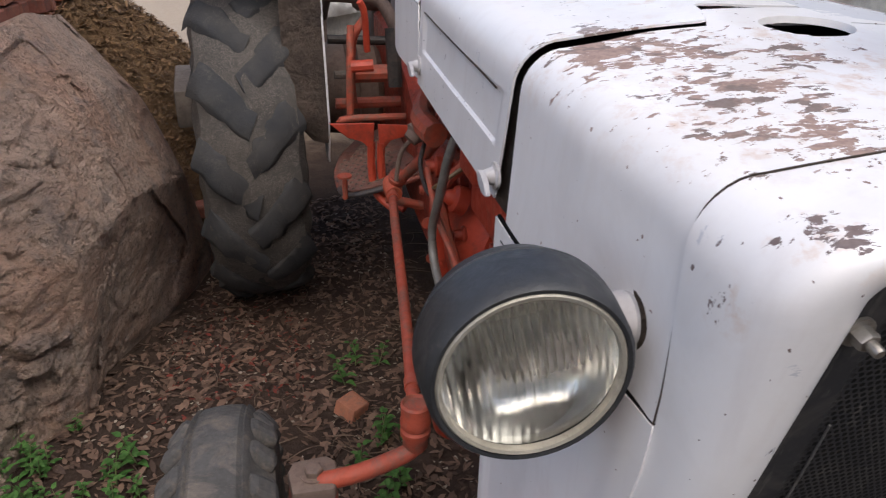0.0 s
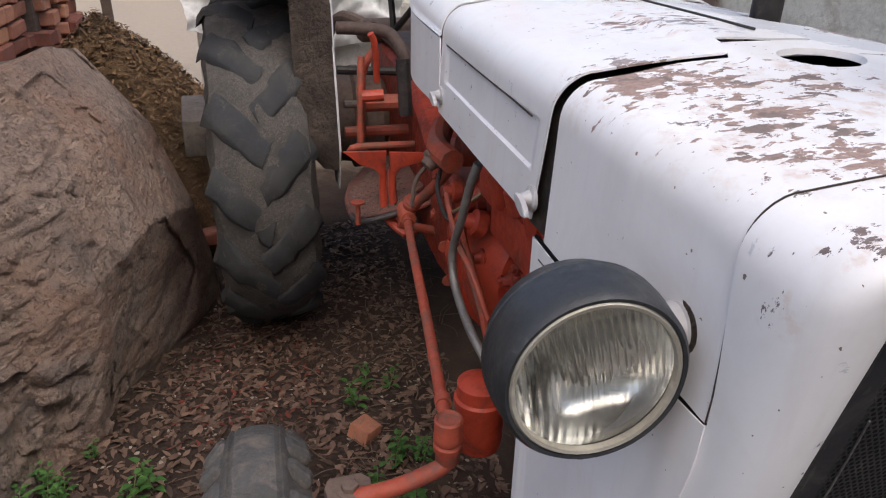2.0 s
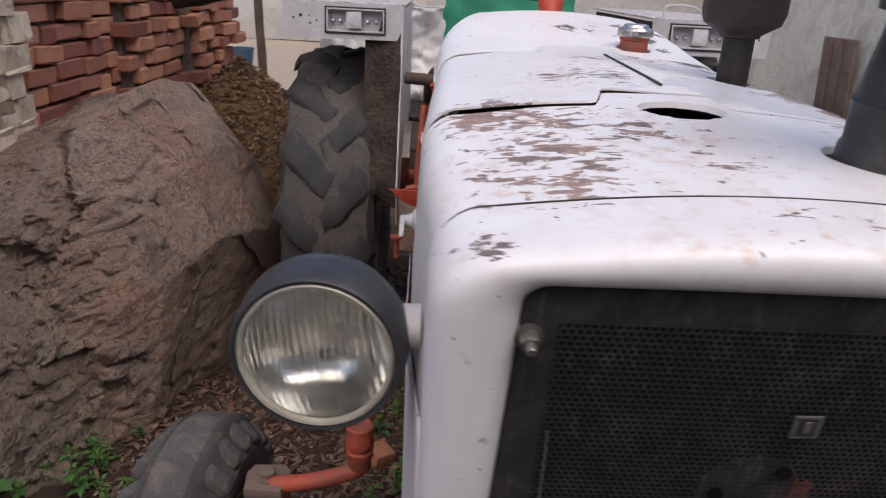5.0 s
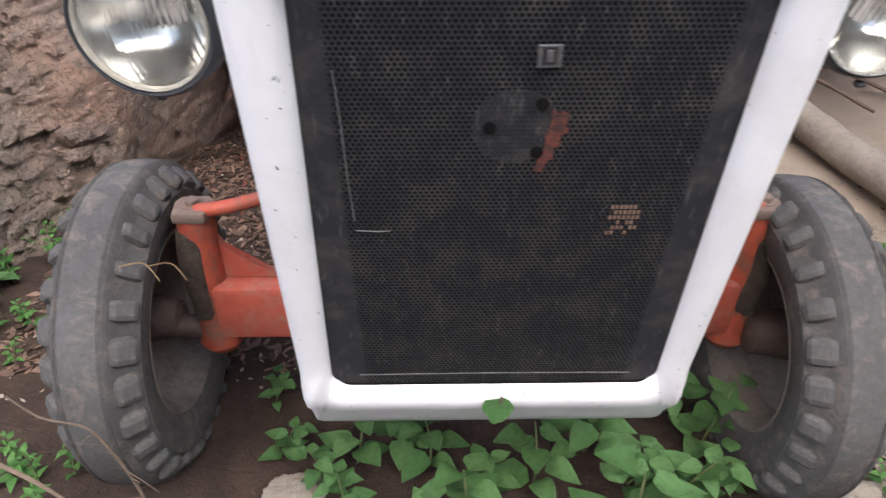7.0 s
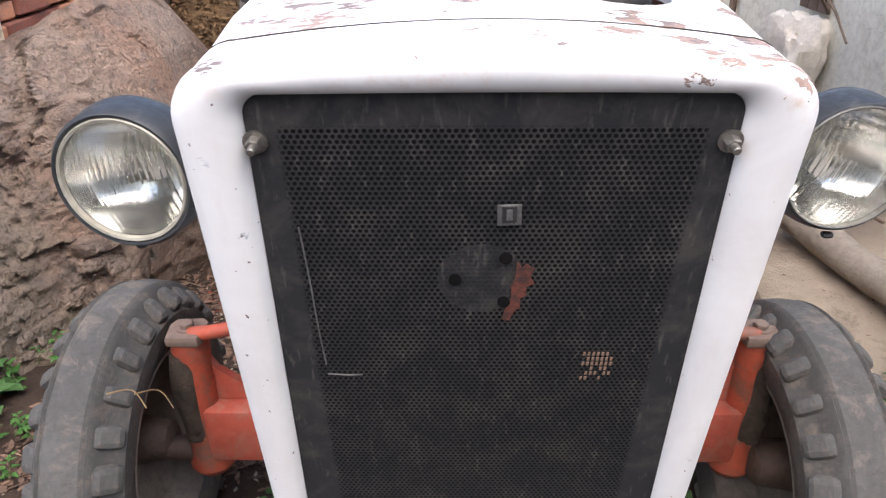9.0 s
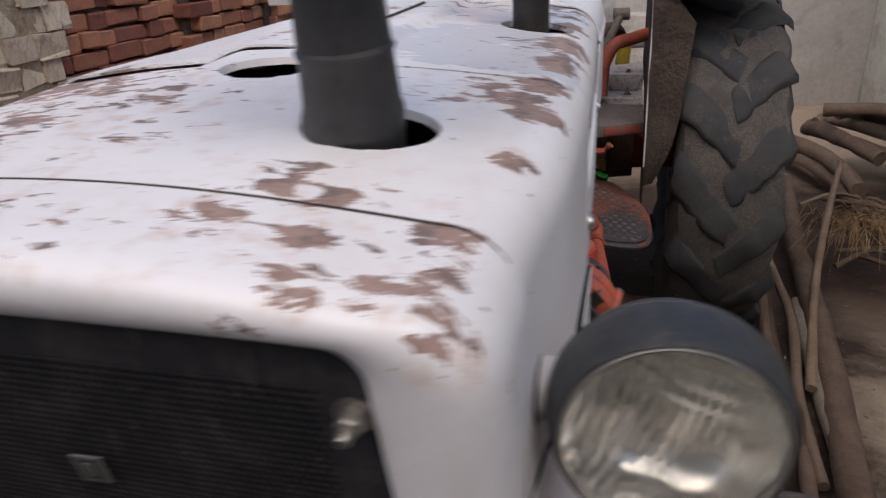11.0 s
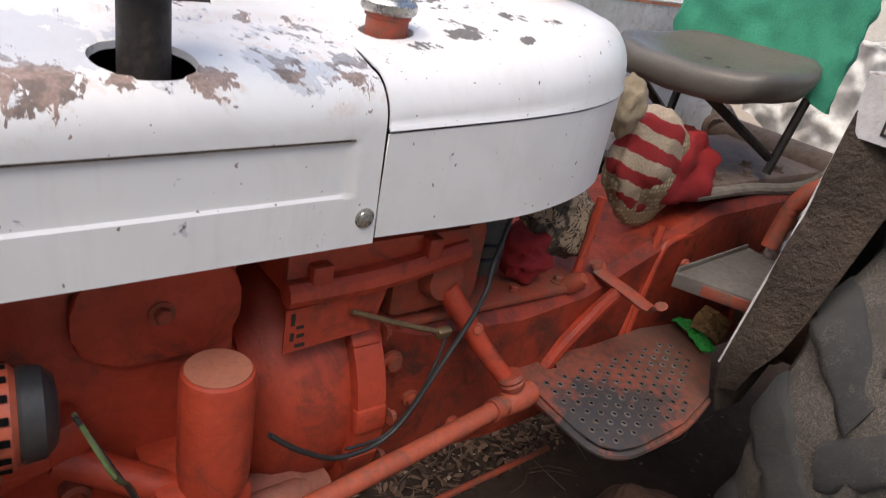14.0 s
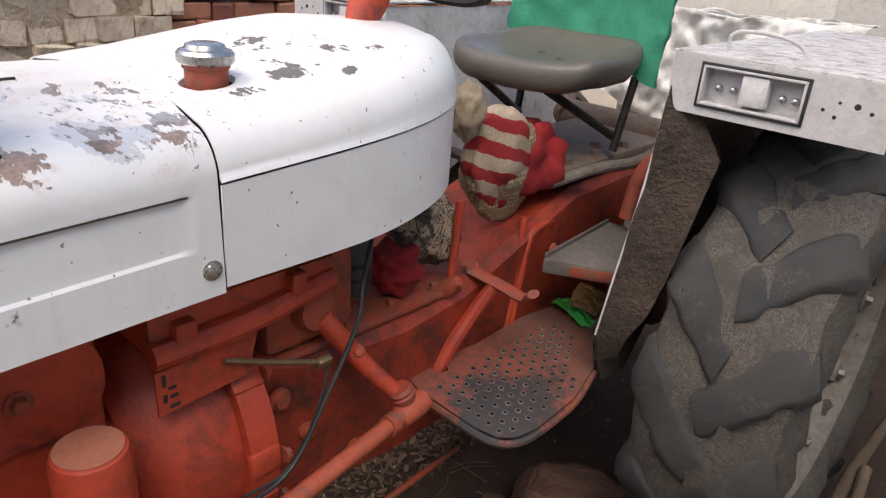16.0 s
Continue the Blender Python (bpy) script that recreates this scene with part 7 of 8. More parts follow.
for tx, ty, tr in ((-0.12, 2.30, 0.016), (-0.03, 2.25, 0.011), (0.06, 2.20, 0.007)):
    bm = bmesh.new()
    lathe(bm, [(0, tr), (0.0012, tr * 0.85)], (tx, ty, 1.3225 + 0.030 * smooth01(((ty - 2.245) / 0.198 - 0.1) / 0.9)), (0, -0.08, 1), 9)
    part("tear", bm, DARK, seat, "small tear in the vinyl")
bm = bmesh.new()
rings = []
for j in range(25):
    t = j / 24
    z = 1.29 + 0.40 * t
    ring = []
    for side in (-1, 1):
        for i in range(33):
            u = (1 if side < 0 else -1) * (-1 + 2 * i / 32)
            q = Vector((u * 2.2, t * 2.4, side * 3.0))
            fold = 0.012 * noise.fractal(q * 1.6, 0.9, 2.0, 3) + 0.008 * math.sin(9 * u + 14 * t + 3 * noise.noise(q)) * abs(u) ** 2
            thick = 0.034 * (1 - abs(u) ** 5) ** 0.5 + 0.004
            ring.append((-0.03 + (0.258 + 0.010 * noise.noise(Vector((t * 9, 0, u)))) * u, 2.47 + 0.07 * t - 0.05 * u * u + side * (thick + fold), z - 0.03 * abs(u) ** 6 + 0.006 * noise.noise(Vector((u * 7, t, 2)))))
    rings.append(ring)
ring_loft(bm, rings)
back = part("seat_back", bm, GREEN_CLOTH, tractor, "seat backrest wrapped in green cloth")
dent(back, 0.012, 11, 3)
for a, b in (((0.18, 2.40, 1.28), (0.17, 2.36, 1.08)), ((-0.18, 2.40, 1.28), (-0.17, 2.36, 1.08)), ((0.10, 2.10, 1.26), (0.16, 2.36, 1.12)), ((-0.12, 2.10, 1.26), (-0.16, 2.36, 1.12))):
    bm = bmesh.new()
    rod(bm, a, b, 0.012, None, 8)
    part("seat_leg", bm, DARK, tractor, "dark seat frame leg")
bm = bmesh.new()
lathe(bm, [(0, 0.030), (0.10, 0.030), (0.14, 0.038), (0.20, 0.040), (0.205, 0.052), (0.215, 0.052), (0.22, 0.03)], (0.0, 1.53, 1.33), (0, 0.45, 0.9), 24)
col = part("steering_column", bm, ORANGE, tractor, "orange steering column")
bm = bmesh.new()
wc, wa = Vector((0, 1.66, 1.565)), Vector((0, 0.5, 0.87)).normalized()
u, w = Vector((1, 0, 0)), Vector((0, 0.87, -0.5))
ringp = [wc + 0.21 * (math.cos(2 * math.pi * i / 40) * u + math.sin(2 * math.pi * i / 40) * w) for i in range(40)]
rings = []
for i, p in enumerate(ringp):
    d = (p - wc).normalized()
    rings.append([p + 0.013 * (math.cos(2 * math.pi * k / 8) * d + math.sin(2 * math.pi * k / 8) * wa) for k in range(8)])
ring_loft(bm, rings + [rings[0]], True, False)
bmesh.ops.remove_doubles(bm, verts=bm.verts, dist=1e-5)
sw = part("steering_wheel", bm, BLACK, tractor, "black steering wheel rim")
for k in range(3):
    a = 2 * math.pi * k / 3 + 0.5
    bm = bmesh.new()
    rod(bm, wc - wa * 0.02, wc + 0.205 * (math.cos(a) * u + math.sin(a) * w), 0.008, None, 8)
    part("spoke", bm, ORANGE, sw, "orange steering wheel spoke")
bm = bmesh.new()
rod(bm, wc - wa * 0.06, wc + wa * 0.01, 0.035, 0.03)
part("wheel_hub", bm, ORANGE, sw)

# ---- cloths and packets lying on the tractor ----


def stripes():
    m, n, l, p = nodes_of("red_and_beige_stripes")
    co = n.new("ShaderNodeTexCoord").outputs["Object"]
    sep = n.new("ShaderNodeSeparateXYZ")
    l.new(co, sep.inputs[0])
    wob = noise_tex(n, l, co, 14, 3)
    v = math_node(n, l, "ADD", math_node(n, l, "ADD", sep.outputs[2], math_node(n, l, "MULTIPLY", sep.outputs[1], 0.35)), math_node(n, l, "MULTIPLY", wob, 0.03))
    f = math_node(n, l, "FRACT", math_node(n, l, "MULTIPLY", v, 15.5))
    col = mixc(n, l, ramp(n, l, f, 0.50, 0.53), (0.30, 0.012, 0.016), (0.44, 0.35, 0.25))
    fine = noise_tex(n, l, co, 220, 3)
    col = mixc(n, l, ramp(n, l, fine, 0.4, 0.7, 0, 0.4), col, (0.12, 0.05, 0.035))
    l.new(col, p.inputs["Base Color"])
    p.inputs["Roughness"].default_value = 0.92
    bump(n, l, p, fine, 0.6, 0.004)
    return m


def patterned():
    m, n, l, p = nodes_of("beige_dark_printed_cloth")
    co = n.new("ShaderNodeTexCoord").outputs["Object"]
    a = noise_tex(n, l, co, 38, 2, 0.5, 2.5)
    mask = math_node(n, l, "MULTIPLY", ramp(n, l, a, 0.52, 0.55), ramp(n, l, a, 0.60, 0.63, 1, 0))
    col = mixc(n, l, mask, (0.34, 0.25, 0.17), (0.02, 0.016, 0.014))
    col = mixc(n, l, ramp(n, l, noise_tex(n, l, co, 16, 3), 0.48, 0.54, 0, 0.85), col, (0.03, 0.022, 0.018))
    l.new(col, p.inputs["Base Color"])
    p.inputs["Roughness"].default_value = 0.92
    bump(n, l, p, noise_tex(n, l, co, 200, 3), 0.5, 0.003)
    return m


def bundle(name, c, r, mat, rough=0.25, freq=9, seed=0, label="", category="cloth", flat=None):
    """A crumpled lump of cloth with folds."""
    bm = bmesh.new()
    bmesh.ops.create_icosphere(bm, subdivisions=4, radius=1.0)
    for v in bm.verts:
        n = v.co.normalized()
        fold = noise.fractal(n * 1.7 + Vector((seed, 0, 0)), 1.2, 2.0, 2) + 0.5 * abs(noise.noise(Vector((n.x * 2, n.y * freq * 0.5, n.z * freq * 0.4)) + Vector((seed, 3, 1))))
        k = 1 + rough * (fold - 0.25)
        v.co = Vector(c) + Vector((n.x * r[0], n.y * r[1], n.z * r[2])) * k
        if flat is not None and v.co.z < flat:
            v.co.z = flat + (v.co.z - flat) * 0.1
    return tagged(finish(name, bm, mat, smooth=60), label, category)


STRIPE = stripes()
PRINT = patterned()


def dotted():
    m, n, l, p = nodes_of("dotted_beige_cloth")
    co = n.new("ShaderNodeTexCoord").outputs["Object"]
    v = n.new("ShaderNodeTexVoronoi")
    v.inputs["Scale"].default_value, v.inputs["Randomness"].default_value = 75, 0.25
    l.new(co, v.inputs["Vector"])
    col = mixc(n, l, ramp(n, l, v.outputs["Distance"], 0.28, 0.42, 1, 0), (0.25, 0.18, 0.10), (0.46, 0.38, 0.26))
    col = mixc(n, l, ramp(n, l, noise_tex(n, l, co, 14, 4), 0.5, 0.7, 0, 0.6), col, (0.17, 0.12, 0.07))
    l.new(col, p.inputs["Base Color"])
    p.inputs["Roughness"].default_value = 0.92
    bump(n, l, p, noise_tex(n, l, co, 90, 3), 0.5, 0.003)
    return m


DOTTED = dotted()
bundle("red_rag", (0.075, 2.08, 1.07), (0.09, 0.13, 0.11), RED_CLOTH, 0.35, 9, 5, "crumpled red rag behind the fuel tank", flat=1.01)
bundle("striped_cloth", (0.10, 1.935, 1.12), (0.055, 0.115, 0.125), STRIPE, 0.2, 8, 2, "red and beige striped cloth bundle on the gearbox", flat=0.93)
bundle("beige_cloth", (0.088, 1.972, 1.085), (0.058, 0.140, 0.135), DOTTED, 0.16, 6, 2, "dotted beige cloth hem folded behind the striped cloth", flat=0.93)
bundle("beige_cloth", (0.10, 1.805, 1.24), (0.035, 0.05, 0.06), BEIGE_CLOTH, 0.3, 8, 4, "folded beige cloth tucked behind the tank")
bundle("printed_rag", (0.10, 1.70, 0.985), (0.055, 0.10, 0.092), PRINT, 0.25, 9, 9, "beige rag with dark print on the gearbox", flat=0.87)
bundle("red_rag", (0.10, 1.60, 0.93), (0.07, 0.07, 0.055), RED_CLOTH, 0.35, 9, 12, "small red rag beside the black filter", flat=0.868)


def foil(name, c, size, turn, mat, seed, label):
    bm = bmesh.new()
    k = 9
    vs = {}
    for i in range(k):
        for j in range(k):
            u, v = i / (k - 1) - 0.5, j / (k - 1) - 0.5
            q = Vector((u * 4 + seed, v * 4, 0))
            z = 0.012 * noise.noise(q * 1.6) + 0.012 * (0.25 - u * u) * 4 * 0.6
            vs[i, j] = bm.verts.new((u * size[0] * (1 - 0.25 * abs(v)), v * size[1], z))
    for i in range(k - 1):
        for j in range(k - 1):
            bm.faces.new((vs[i, j], vs[i + 1, j], vs[i + 1, j + 1], vs[i, j + 1]))
    bm.transform(Matrix.Translation(c) @ pose(0, 0, 0, *turn))
    ob = finish(name, bm, mat, smooth=30)
    solid(ob, 0.003, 0)
    return tagged(ob, label, "packet")


foil("green_packet", (0.262, 2.125, 0.695), (0.13, 0.06), (-10, 8, -15), GREEN_FOIL, 1, "crumpled green foil packet on the step")
foil("brown_packet", (0.275, 2.165, 0.725), (0.085, 0.075), (35, 12, 20), BROWN_FOIL, 6, "crumpled brown foil packet under the floor plate")
bm = bmesh.new()
box(bm, (0.35, 2.66, 1.02), (0.05, 0.05, 0.10), (5, 4, 10), 0.012)
tagged(finish("yellow_bottle", bm, YELLOW), "small yellow plastic bottle behind the step", "bottle")

# ---- stones, bricks and timber lying about ----


def boulder(name, c, r, seed, mat, label, category="stone", sub=4, rough=0.3):
    bm = bmesh.new()
    bmesh.ops.create_icosphere(bm, subdivisions=sub, radius=1.0)
    for v in bm.verts:
        n = v.co.normalized()
        cell = noise.fractal(n * 1.4 + Vector((seed, seed * 2, 0)), 1.0, 2.0, 3)
        ridge = abs(noise.noise(n * 2.1 + Vector((seed, 0, 5))))
        fine = noise.fractal(n * 7 + Vector((seed, 0, 0)), 0.9, 2.0, 3)
        k = 1 + rough * cell - 0.25 * rough * ridge + 0.06 * fine
        q = Vector((math.copysign(abs(n.x) ** 0.75, n.x), math.copysign(abs(n.y) ** 0.75, n.y), math.copysign(abs(n.z) ** 0.7, n.z)))
        v.co = Vector(c) + Vector((q.x * r[0], q.y * r[1], q.z * r[2])) * k
    return tagged(finish(name, bm, mat, smooth=40), label, category)


def slab_stone(name, c, r, turn, seed, mat, label):
    """A broken, flat-faced stone with worn arrises."""
    rnd = random.Random(seed)
    bm = bmesh.new()
    for k in range(15):
        a = 2 * math.pi * (k % 8) / 8 + rnd.uniform(-0.25, 0.25)
        top = k >= 8
        q = rnd.uniform(0.78, 1.0) * (0.80 if top else 1.0)
        bm.verts.new((r[0] * q * math.cos(a), r[1] * q * math.sin(a), r[2] * (rnd.uniform(0.72, 0.95) if top else rnd.uniform(-0.4, 0.25))))
    bmesh.ops.convex_hull(bm, input=list(bm.verts))
    bmesh.ops.dissolve_limit(bm, angle_limit=radians(14), verts=list(bm.verts), edges=list(bm.edges))
    bmesh.ops.bevel(bm, geom=list(bm.edges), offset=0.010, segments=2, affect="EDGES", clamp_overlap=True)
    bmesh.ops.triangulate(bm, faces=list(bm.faces))
    for k in range(3):
        bmesh.ops.subdivide_edges(bm, edges=[e for e in bm.edges if e.calc_length() > 0.022], cuts=1)
        bmesh.ops.triangulate(bm, faces=[f for f in bm.faces if len(f.verts) > 3])
    for v in bm.verts:
        v.co += v.co.normalized() * (0.020 * noise.fractal(v.co * 8 + Vector((seed, 0, 0)), 0.8, 2.0, 4))
    bm.transform(pose(*c, *turn))
    return tagged(finish(name, bm, mat, smooth=35), label, "stone")


slab_stone("field_stone", (0.395, 2.03, 0.07), (0.23, 0.20, 0.17), (-12, 10, 25), 3, STONE, "reddish brown angular field stone beside the rear tyre")
boulder("field_stone", (0.185, 2.02, 0.01), (0.06, 0.05, 0.035), 8, STONE, "small brown stone on the soil")
boulder("pale_stone", (1.30, 0.74, 0.03), (0.17, 0.11, 0.045), 5, PALE_STONE, "pale flat stone on the dusty ground")
boulder("pale_stone", (1.08, 0.42, 0.01), (0.14, 0.12, 0.035), 11, PALE_STONE, "pale worn stone beside the front tyre")
boulder("pale_stone", (0.92, 0.22, 0.0), (0.10, 0.08, 0.03), 14, PALE_STONE, "pale broken stone near the front tyre")
boulder("pale_stone", (1.55, 0.55, 0.03), (0.15, 0.12, 0.05), 17, PALE_STONE, "pale rounded stone on the dusty ground")
boulder("pale_stone", (-0.42, 0.30, 0.0), (0.07, 0.05, 0.02), 21, PALE_STONE, "small pale stone among the weeds")
boulder("pale_stone", (-1.62, 1.33, 0.42), (0.035, 0.03, 0.022), 23, PALE_STONE, "white chip of stone on the bank")
for k in range(16):
    rr = random.uniform(0.02, 0.06)
    yy = random.uniform(0.9, 1.75)
    xx = lerp_table(yy, FOOT) - random.uniform(-0.05, 0.15)
    boulder("rubble_stone", (xx, yy, ground_height(xx, yy) + rr * 0.4), (rr, rr * random.uniform(0.7, 1.1), rr * 0.7), 30 + k, ROCK, "broken lump of earth and rock at the foot of the bank", "stone", 3)


def brick_mesh(name, size, seed, worn=0.0035):
    bm = bmesh.new()
    bmesh.ops.create_cube(bm, size=1.0, matrix=Matrix.Diagonal((*size, 1)))
    bmesh.ops.bevel(bm, geom=list(bm.edges), offset=0.007, segments=1, affect="EDGES")
    rnd = random.Random(seed)
    for v in bm.verts:
        v.co += Vector((rnd.uniform(-1, 1), rnd.uniform(-1, 1), rnd.uniform(-1, 1))) * worn
    me = bpy.data.meshes.new(name)
    bm.to_mesh(me)
    bm.free()
    return me


STRETCH = [brick_mesh("brick", (0.105, 0.222, 0.070), k) for k in range(4)]
HEADER = [brick_mesh("brick", (0.222, 0.105, 0.070), 10 + k) for k in range(4)]
for me in STRETCH + HEADER:
    me.materials.append(BRICK)
WASHED = [brick_mesh("brick", (0.110, 0.200, 0.090), 20 + k, 0.011) for k in range(8)]
for me in WASHED:
    me.materials.append(LIMEWASH)

ob = tagged(new("loose_brick", STRETCH[1]), "red brick lying on the ground by the log", "brick")
ob.matrix_world = pose(1.56, 1.02, 0.075, 0, 0, 75)
ob = tagged(new("brick_fragment", STRETCH[2]), "broken piece of red brick in the leaf litter", "brick")
ob.matrix_world = pose(-0.45, 1.43, 0.015, 10, 5, 40) @ Matrix.Diagonal((0.7, 0.35, 0.8, 1))
ob = tagged(new("loose_brick", HEADER[1]), "red brick at the foot of the straw heap", "brick")
ob.matrix_world = pose(-1.02, 3.0, 0.05, 0, 0, 15)


def branch(name, pts, r, r2, mat, label, category="branch", wob=0.25, seg=10):
    bm = bmesh.new()
    tube(bm, pts, r, seg, 8, r2, wob)
    return tagged(finish(name, bm, mat, smooth=60), label, category)


branch("thick_branch", [(1.25, 3.75, 0.16), (1.175, 3.0, 0.10), (1.11, 2.1, 0.07), (1.03, 1.34, 0.05), (0.99, 1.0, 0.05)], 0.042, 0.052, BARK, "thick bare branch lying beside the rear wheel")
branch("branch", [(0.985, 3.6, 0.30), (0.935, 2.8, 0.22), (0.92, 2.28, 0.15), (0.86, 1.67, 0.08), (0.83, 1.36, 0.04)], 0.016, 0.024, BARK, "thin crooked branch leaning beside the rear tyre")
branch("branch", [(0.96, 2.75, 0.24), (0.99, 2.42, 0.18), (1.0, 2.15, 0.15), (0.955, 1.75, 0.09), (0.965, 1.42, 0.03)], 0.016, 0.020, BARK, "thin forked branch leaning beside the rear tyre")
branch("branch", [(1.40, 3.36, 0.40), (1.20, 2.7, 0.29), (1.08, 2.24, 0.22), (1.0, 1.8, 0.10)], 0.014, 0.018, BARK, "slender peeled stick lying on the thick branch")
branch("branch", [(0.965, 2.45, 0.10), (0.945, 2.1, 0.06), (0.95, 1.7, 0.05), (0.90, 1.2, 0.03)], 0.02, 0.024, BARK, "grey stick lying on the soil")
branch("weathered_pole", [(1.10, 2.5, 0.05), (1.06, 2.0, 0.05), (1.04, 1.5, 0.05)], 0.034, 0.036, PALE_WOOD, "grey weathered pole on the soil", "pole")
branch("weathered_log", [(1.49, 2.24, 0.10), (1.55, 1.85, 0.09), (1.62, 1.45, 0.10), (1.72, 1.05, 0.12), (1.86, 0.6, 0.13)], 0.074, 0.066, PALE_WOOD, "pale weathered log lying on the ground", "log", 0.12, 16)
for k in range(9):
    a, b = random.uniform(-0.22, 0.22), random.uniform(-0.25, 0.25)
    z = 0.05 + 0.045 * k + random.uniform(-0.02, 0.03)
    branch("stacked_branch", [(1.22 + 0.06 * k + a, 5.0 - 0.08 * k, z), (1.45 + 0.05 * k, 4.4 + b, z + 0.02), (1.75 + 0.035 * k + b, 3.55 + 0.09 * k + a, z - 0.02)], random.uniform(0.03, 0.055), random.uniform(0.028, 0.045), BARK,
           "bare branch in the firewood pile against the wall")
for k in range(10):
    x, y = random.uniform(1.25, 2.0), random.uniform(2.7, 4.1)
    d = random.uniform(-1.2, 1.2)
    branch("dry_stick", [(x, y, 0.12), (x + 0.3 * math.cos(d), y + 0.3 * math.sin(d) - 0.2, 0.17), (x + 0.55 * math.cos(d), y + 0.6 * math.sin(d) - 0.4, 0.13)], 0.012, 0.008, BARK, "dry stick on the firewood heap", "stick", 0.3, 7)
branch("hanging_strap", [(-0.555, 2.24, 1.36), (-0.545, 2.24, 1.24), (-0.54, 2.23, 1.10)], 0.008, 0.006, PALE_WOOD, "pale strap hanging between tyre and fender", "strap", 0.1, 6)
bm = bmesh.new()
box(bm, (-0.985, 3.05, 0.60), (0.11, 0.42, 0.17), (3, 0, 4), 0.012)
dent(tagged(finish("timber_block", bm, RIM_MUD), "weathered grey timber block behind the rear tyre", "timber"), 0.006, 9)
branch("leaning_pole", [(2.30, 5.55, 0.86), (2.27, 5.45, 0.35), (2.22, 5.32, 0.02)], 0.03, 0.03, BARK, "brown pole leaning on the plastered wall", "pole")
branch("roof_pole", [(-2.15, 3.75, 1.27), (-1.75, 3.62, 1.335), (-1.25, 3.5, 1.43)], 0.055, 0.05, DARK, "dark wooden pole jutting from the brick stack", "pole")
branch("wooden_post", [(-1.60, 5.0, 0.0), (-1.63, 5.02, 0.8), (-1.66, 5.0, 1.9)], 0.035, 0.03, BARK, "brown wooden post in the yard", "post")
def thorn_twig():
    main = [(-0.634, 0.135, -0.01), (-0.639, 0.13, 0.085), (-0.649, 0.13, 0.225), (-0.66, 0.13, 0.304), (-0.679, 0.13, 0.384), (-0.704, 0.13, 0.435), (-0.773, 0.13, 0.462), (-0.812, 0.13, 0.514)]
    bm = bmesh.new()
    tube(bm, main, 0.0042, 7, 6, 0.0018, 0.2)
    twig = tagged(finish("thorn_twig", bm, TWIG, smooth=60), "thin dry thorny twig bent over beside the front tyre", "twig")
    rnd = random.Random(31)
    for i in range(11):
        k = 1 + i % 6
        f = rnd.random()
        p = Vector(main[k]).lerp(Vector(main[min(k + 1, 7)]), f)
        d = Vector((rnd.uniform(-1, 1), rnd.uniform(-0.8, 0.2), rnd.uniform(-0.6, 1))).normalized()
        bm = bmesh.new()
        ln = rnd.uniform(0.018, 0.035) if i > 2 else 0.07
        tube(bm, [p, p + d * ln * 0.5 + Vector((0, 0, 0.003)), p + d * ln], 0.0016, 5, 2, 0.0005)
        part("thorn", bm, TWIG, twig)


thorn_twig()
branch("bare_twig", [(2.28, 3.9, 0.70), (2.10, 3.7, 0.85), (2.0, 3.3, 0.82), (1.95, 3.0, 0.70)], 0.010, 0.006, BARK, "bare twig sticking out by the wall", "twig", 0.3, 7)
# boards added in place of a brown, window-like niche in the wall
bm = bmesh.new()
for k in range(3):
    box(bm, (2.28, 4.0 + 0.13 * k, 0.98), (0.03, 0.12, 0.60), (0, -4, 0), 0.006)
box(bm, (2.25, 4.13, 0.80), (0.03, 0.40, 0.05), (0, -4, 0), 0.004)
tagged(finish("niche_board", bm, RUST_RIM), "reddish brown boards standing in for a niche in the wall", "panel")
boulder("rubble_stone", (2.18, 4.1, 0.35), (0.16, 0.30, 0.34), 61, PLASTER, "lump of crumbled plaster at the wall foot", "rubble")

bm = bmesh.new()
lathe(bm, [(0, 0.13), (0.02, 0.14), (0.30, 0.18), (0.305, 0.19), (0.32, 0.19), (0.32, 0.175), (0.03, 0.13)], (-3.5, 11.6, 0.0), (0, 0, 1), 28)
tagged(finish("bucket", bm, BLUE), "dark blue plastic bucket standing in the sandy yard", "bucket")

# white plastic sheeting over the low wall behind the tractor
TARP = surface("dirty_white_plastic_sheet", (0.70, 0.69, 0.66), (0.56, 0.545, 0.51), 4, 40, 0.45, 0, (0.36, 0.33, 0.28), 0.4, 0.5, 0.008)


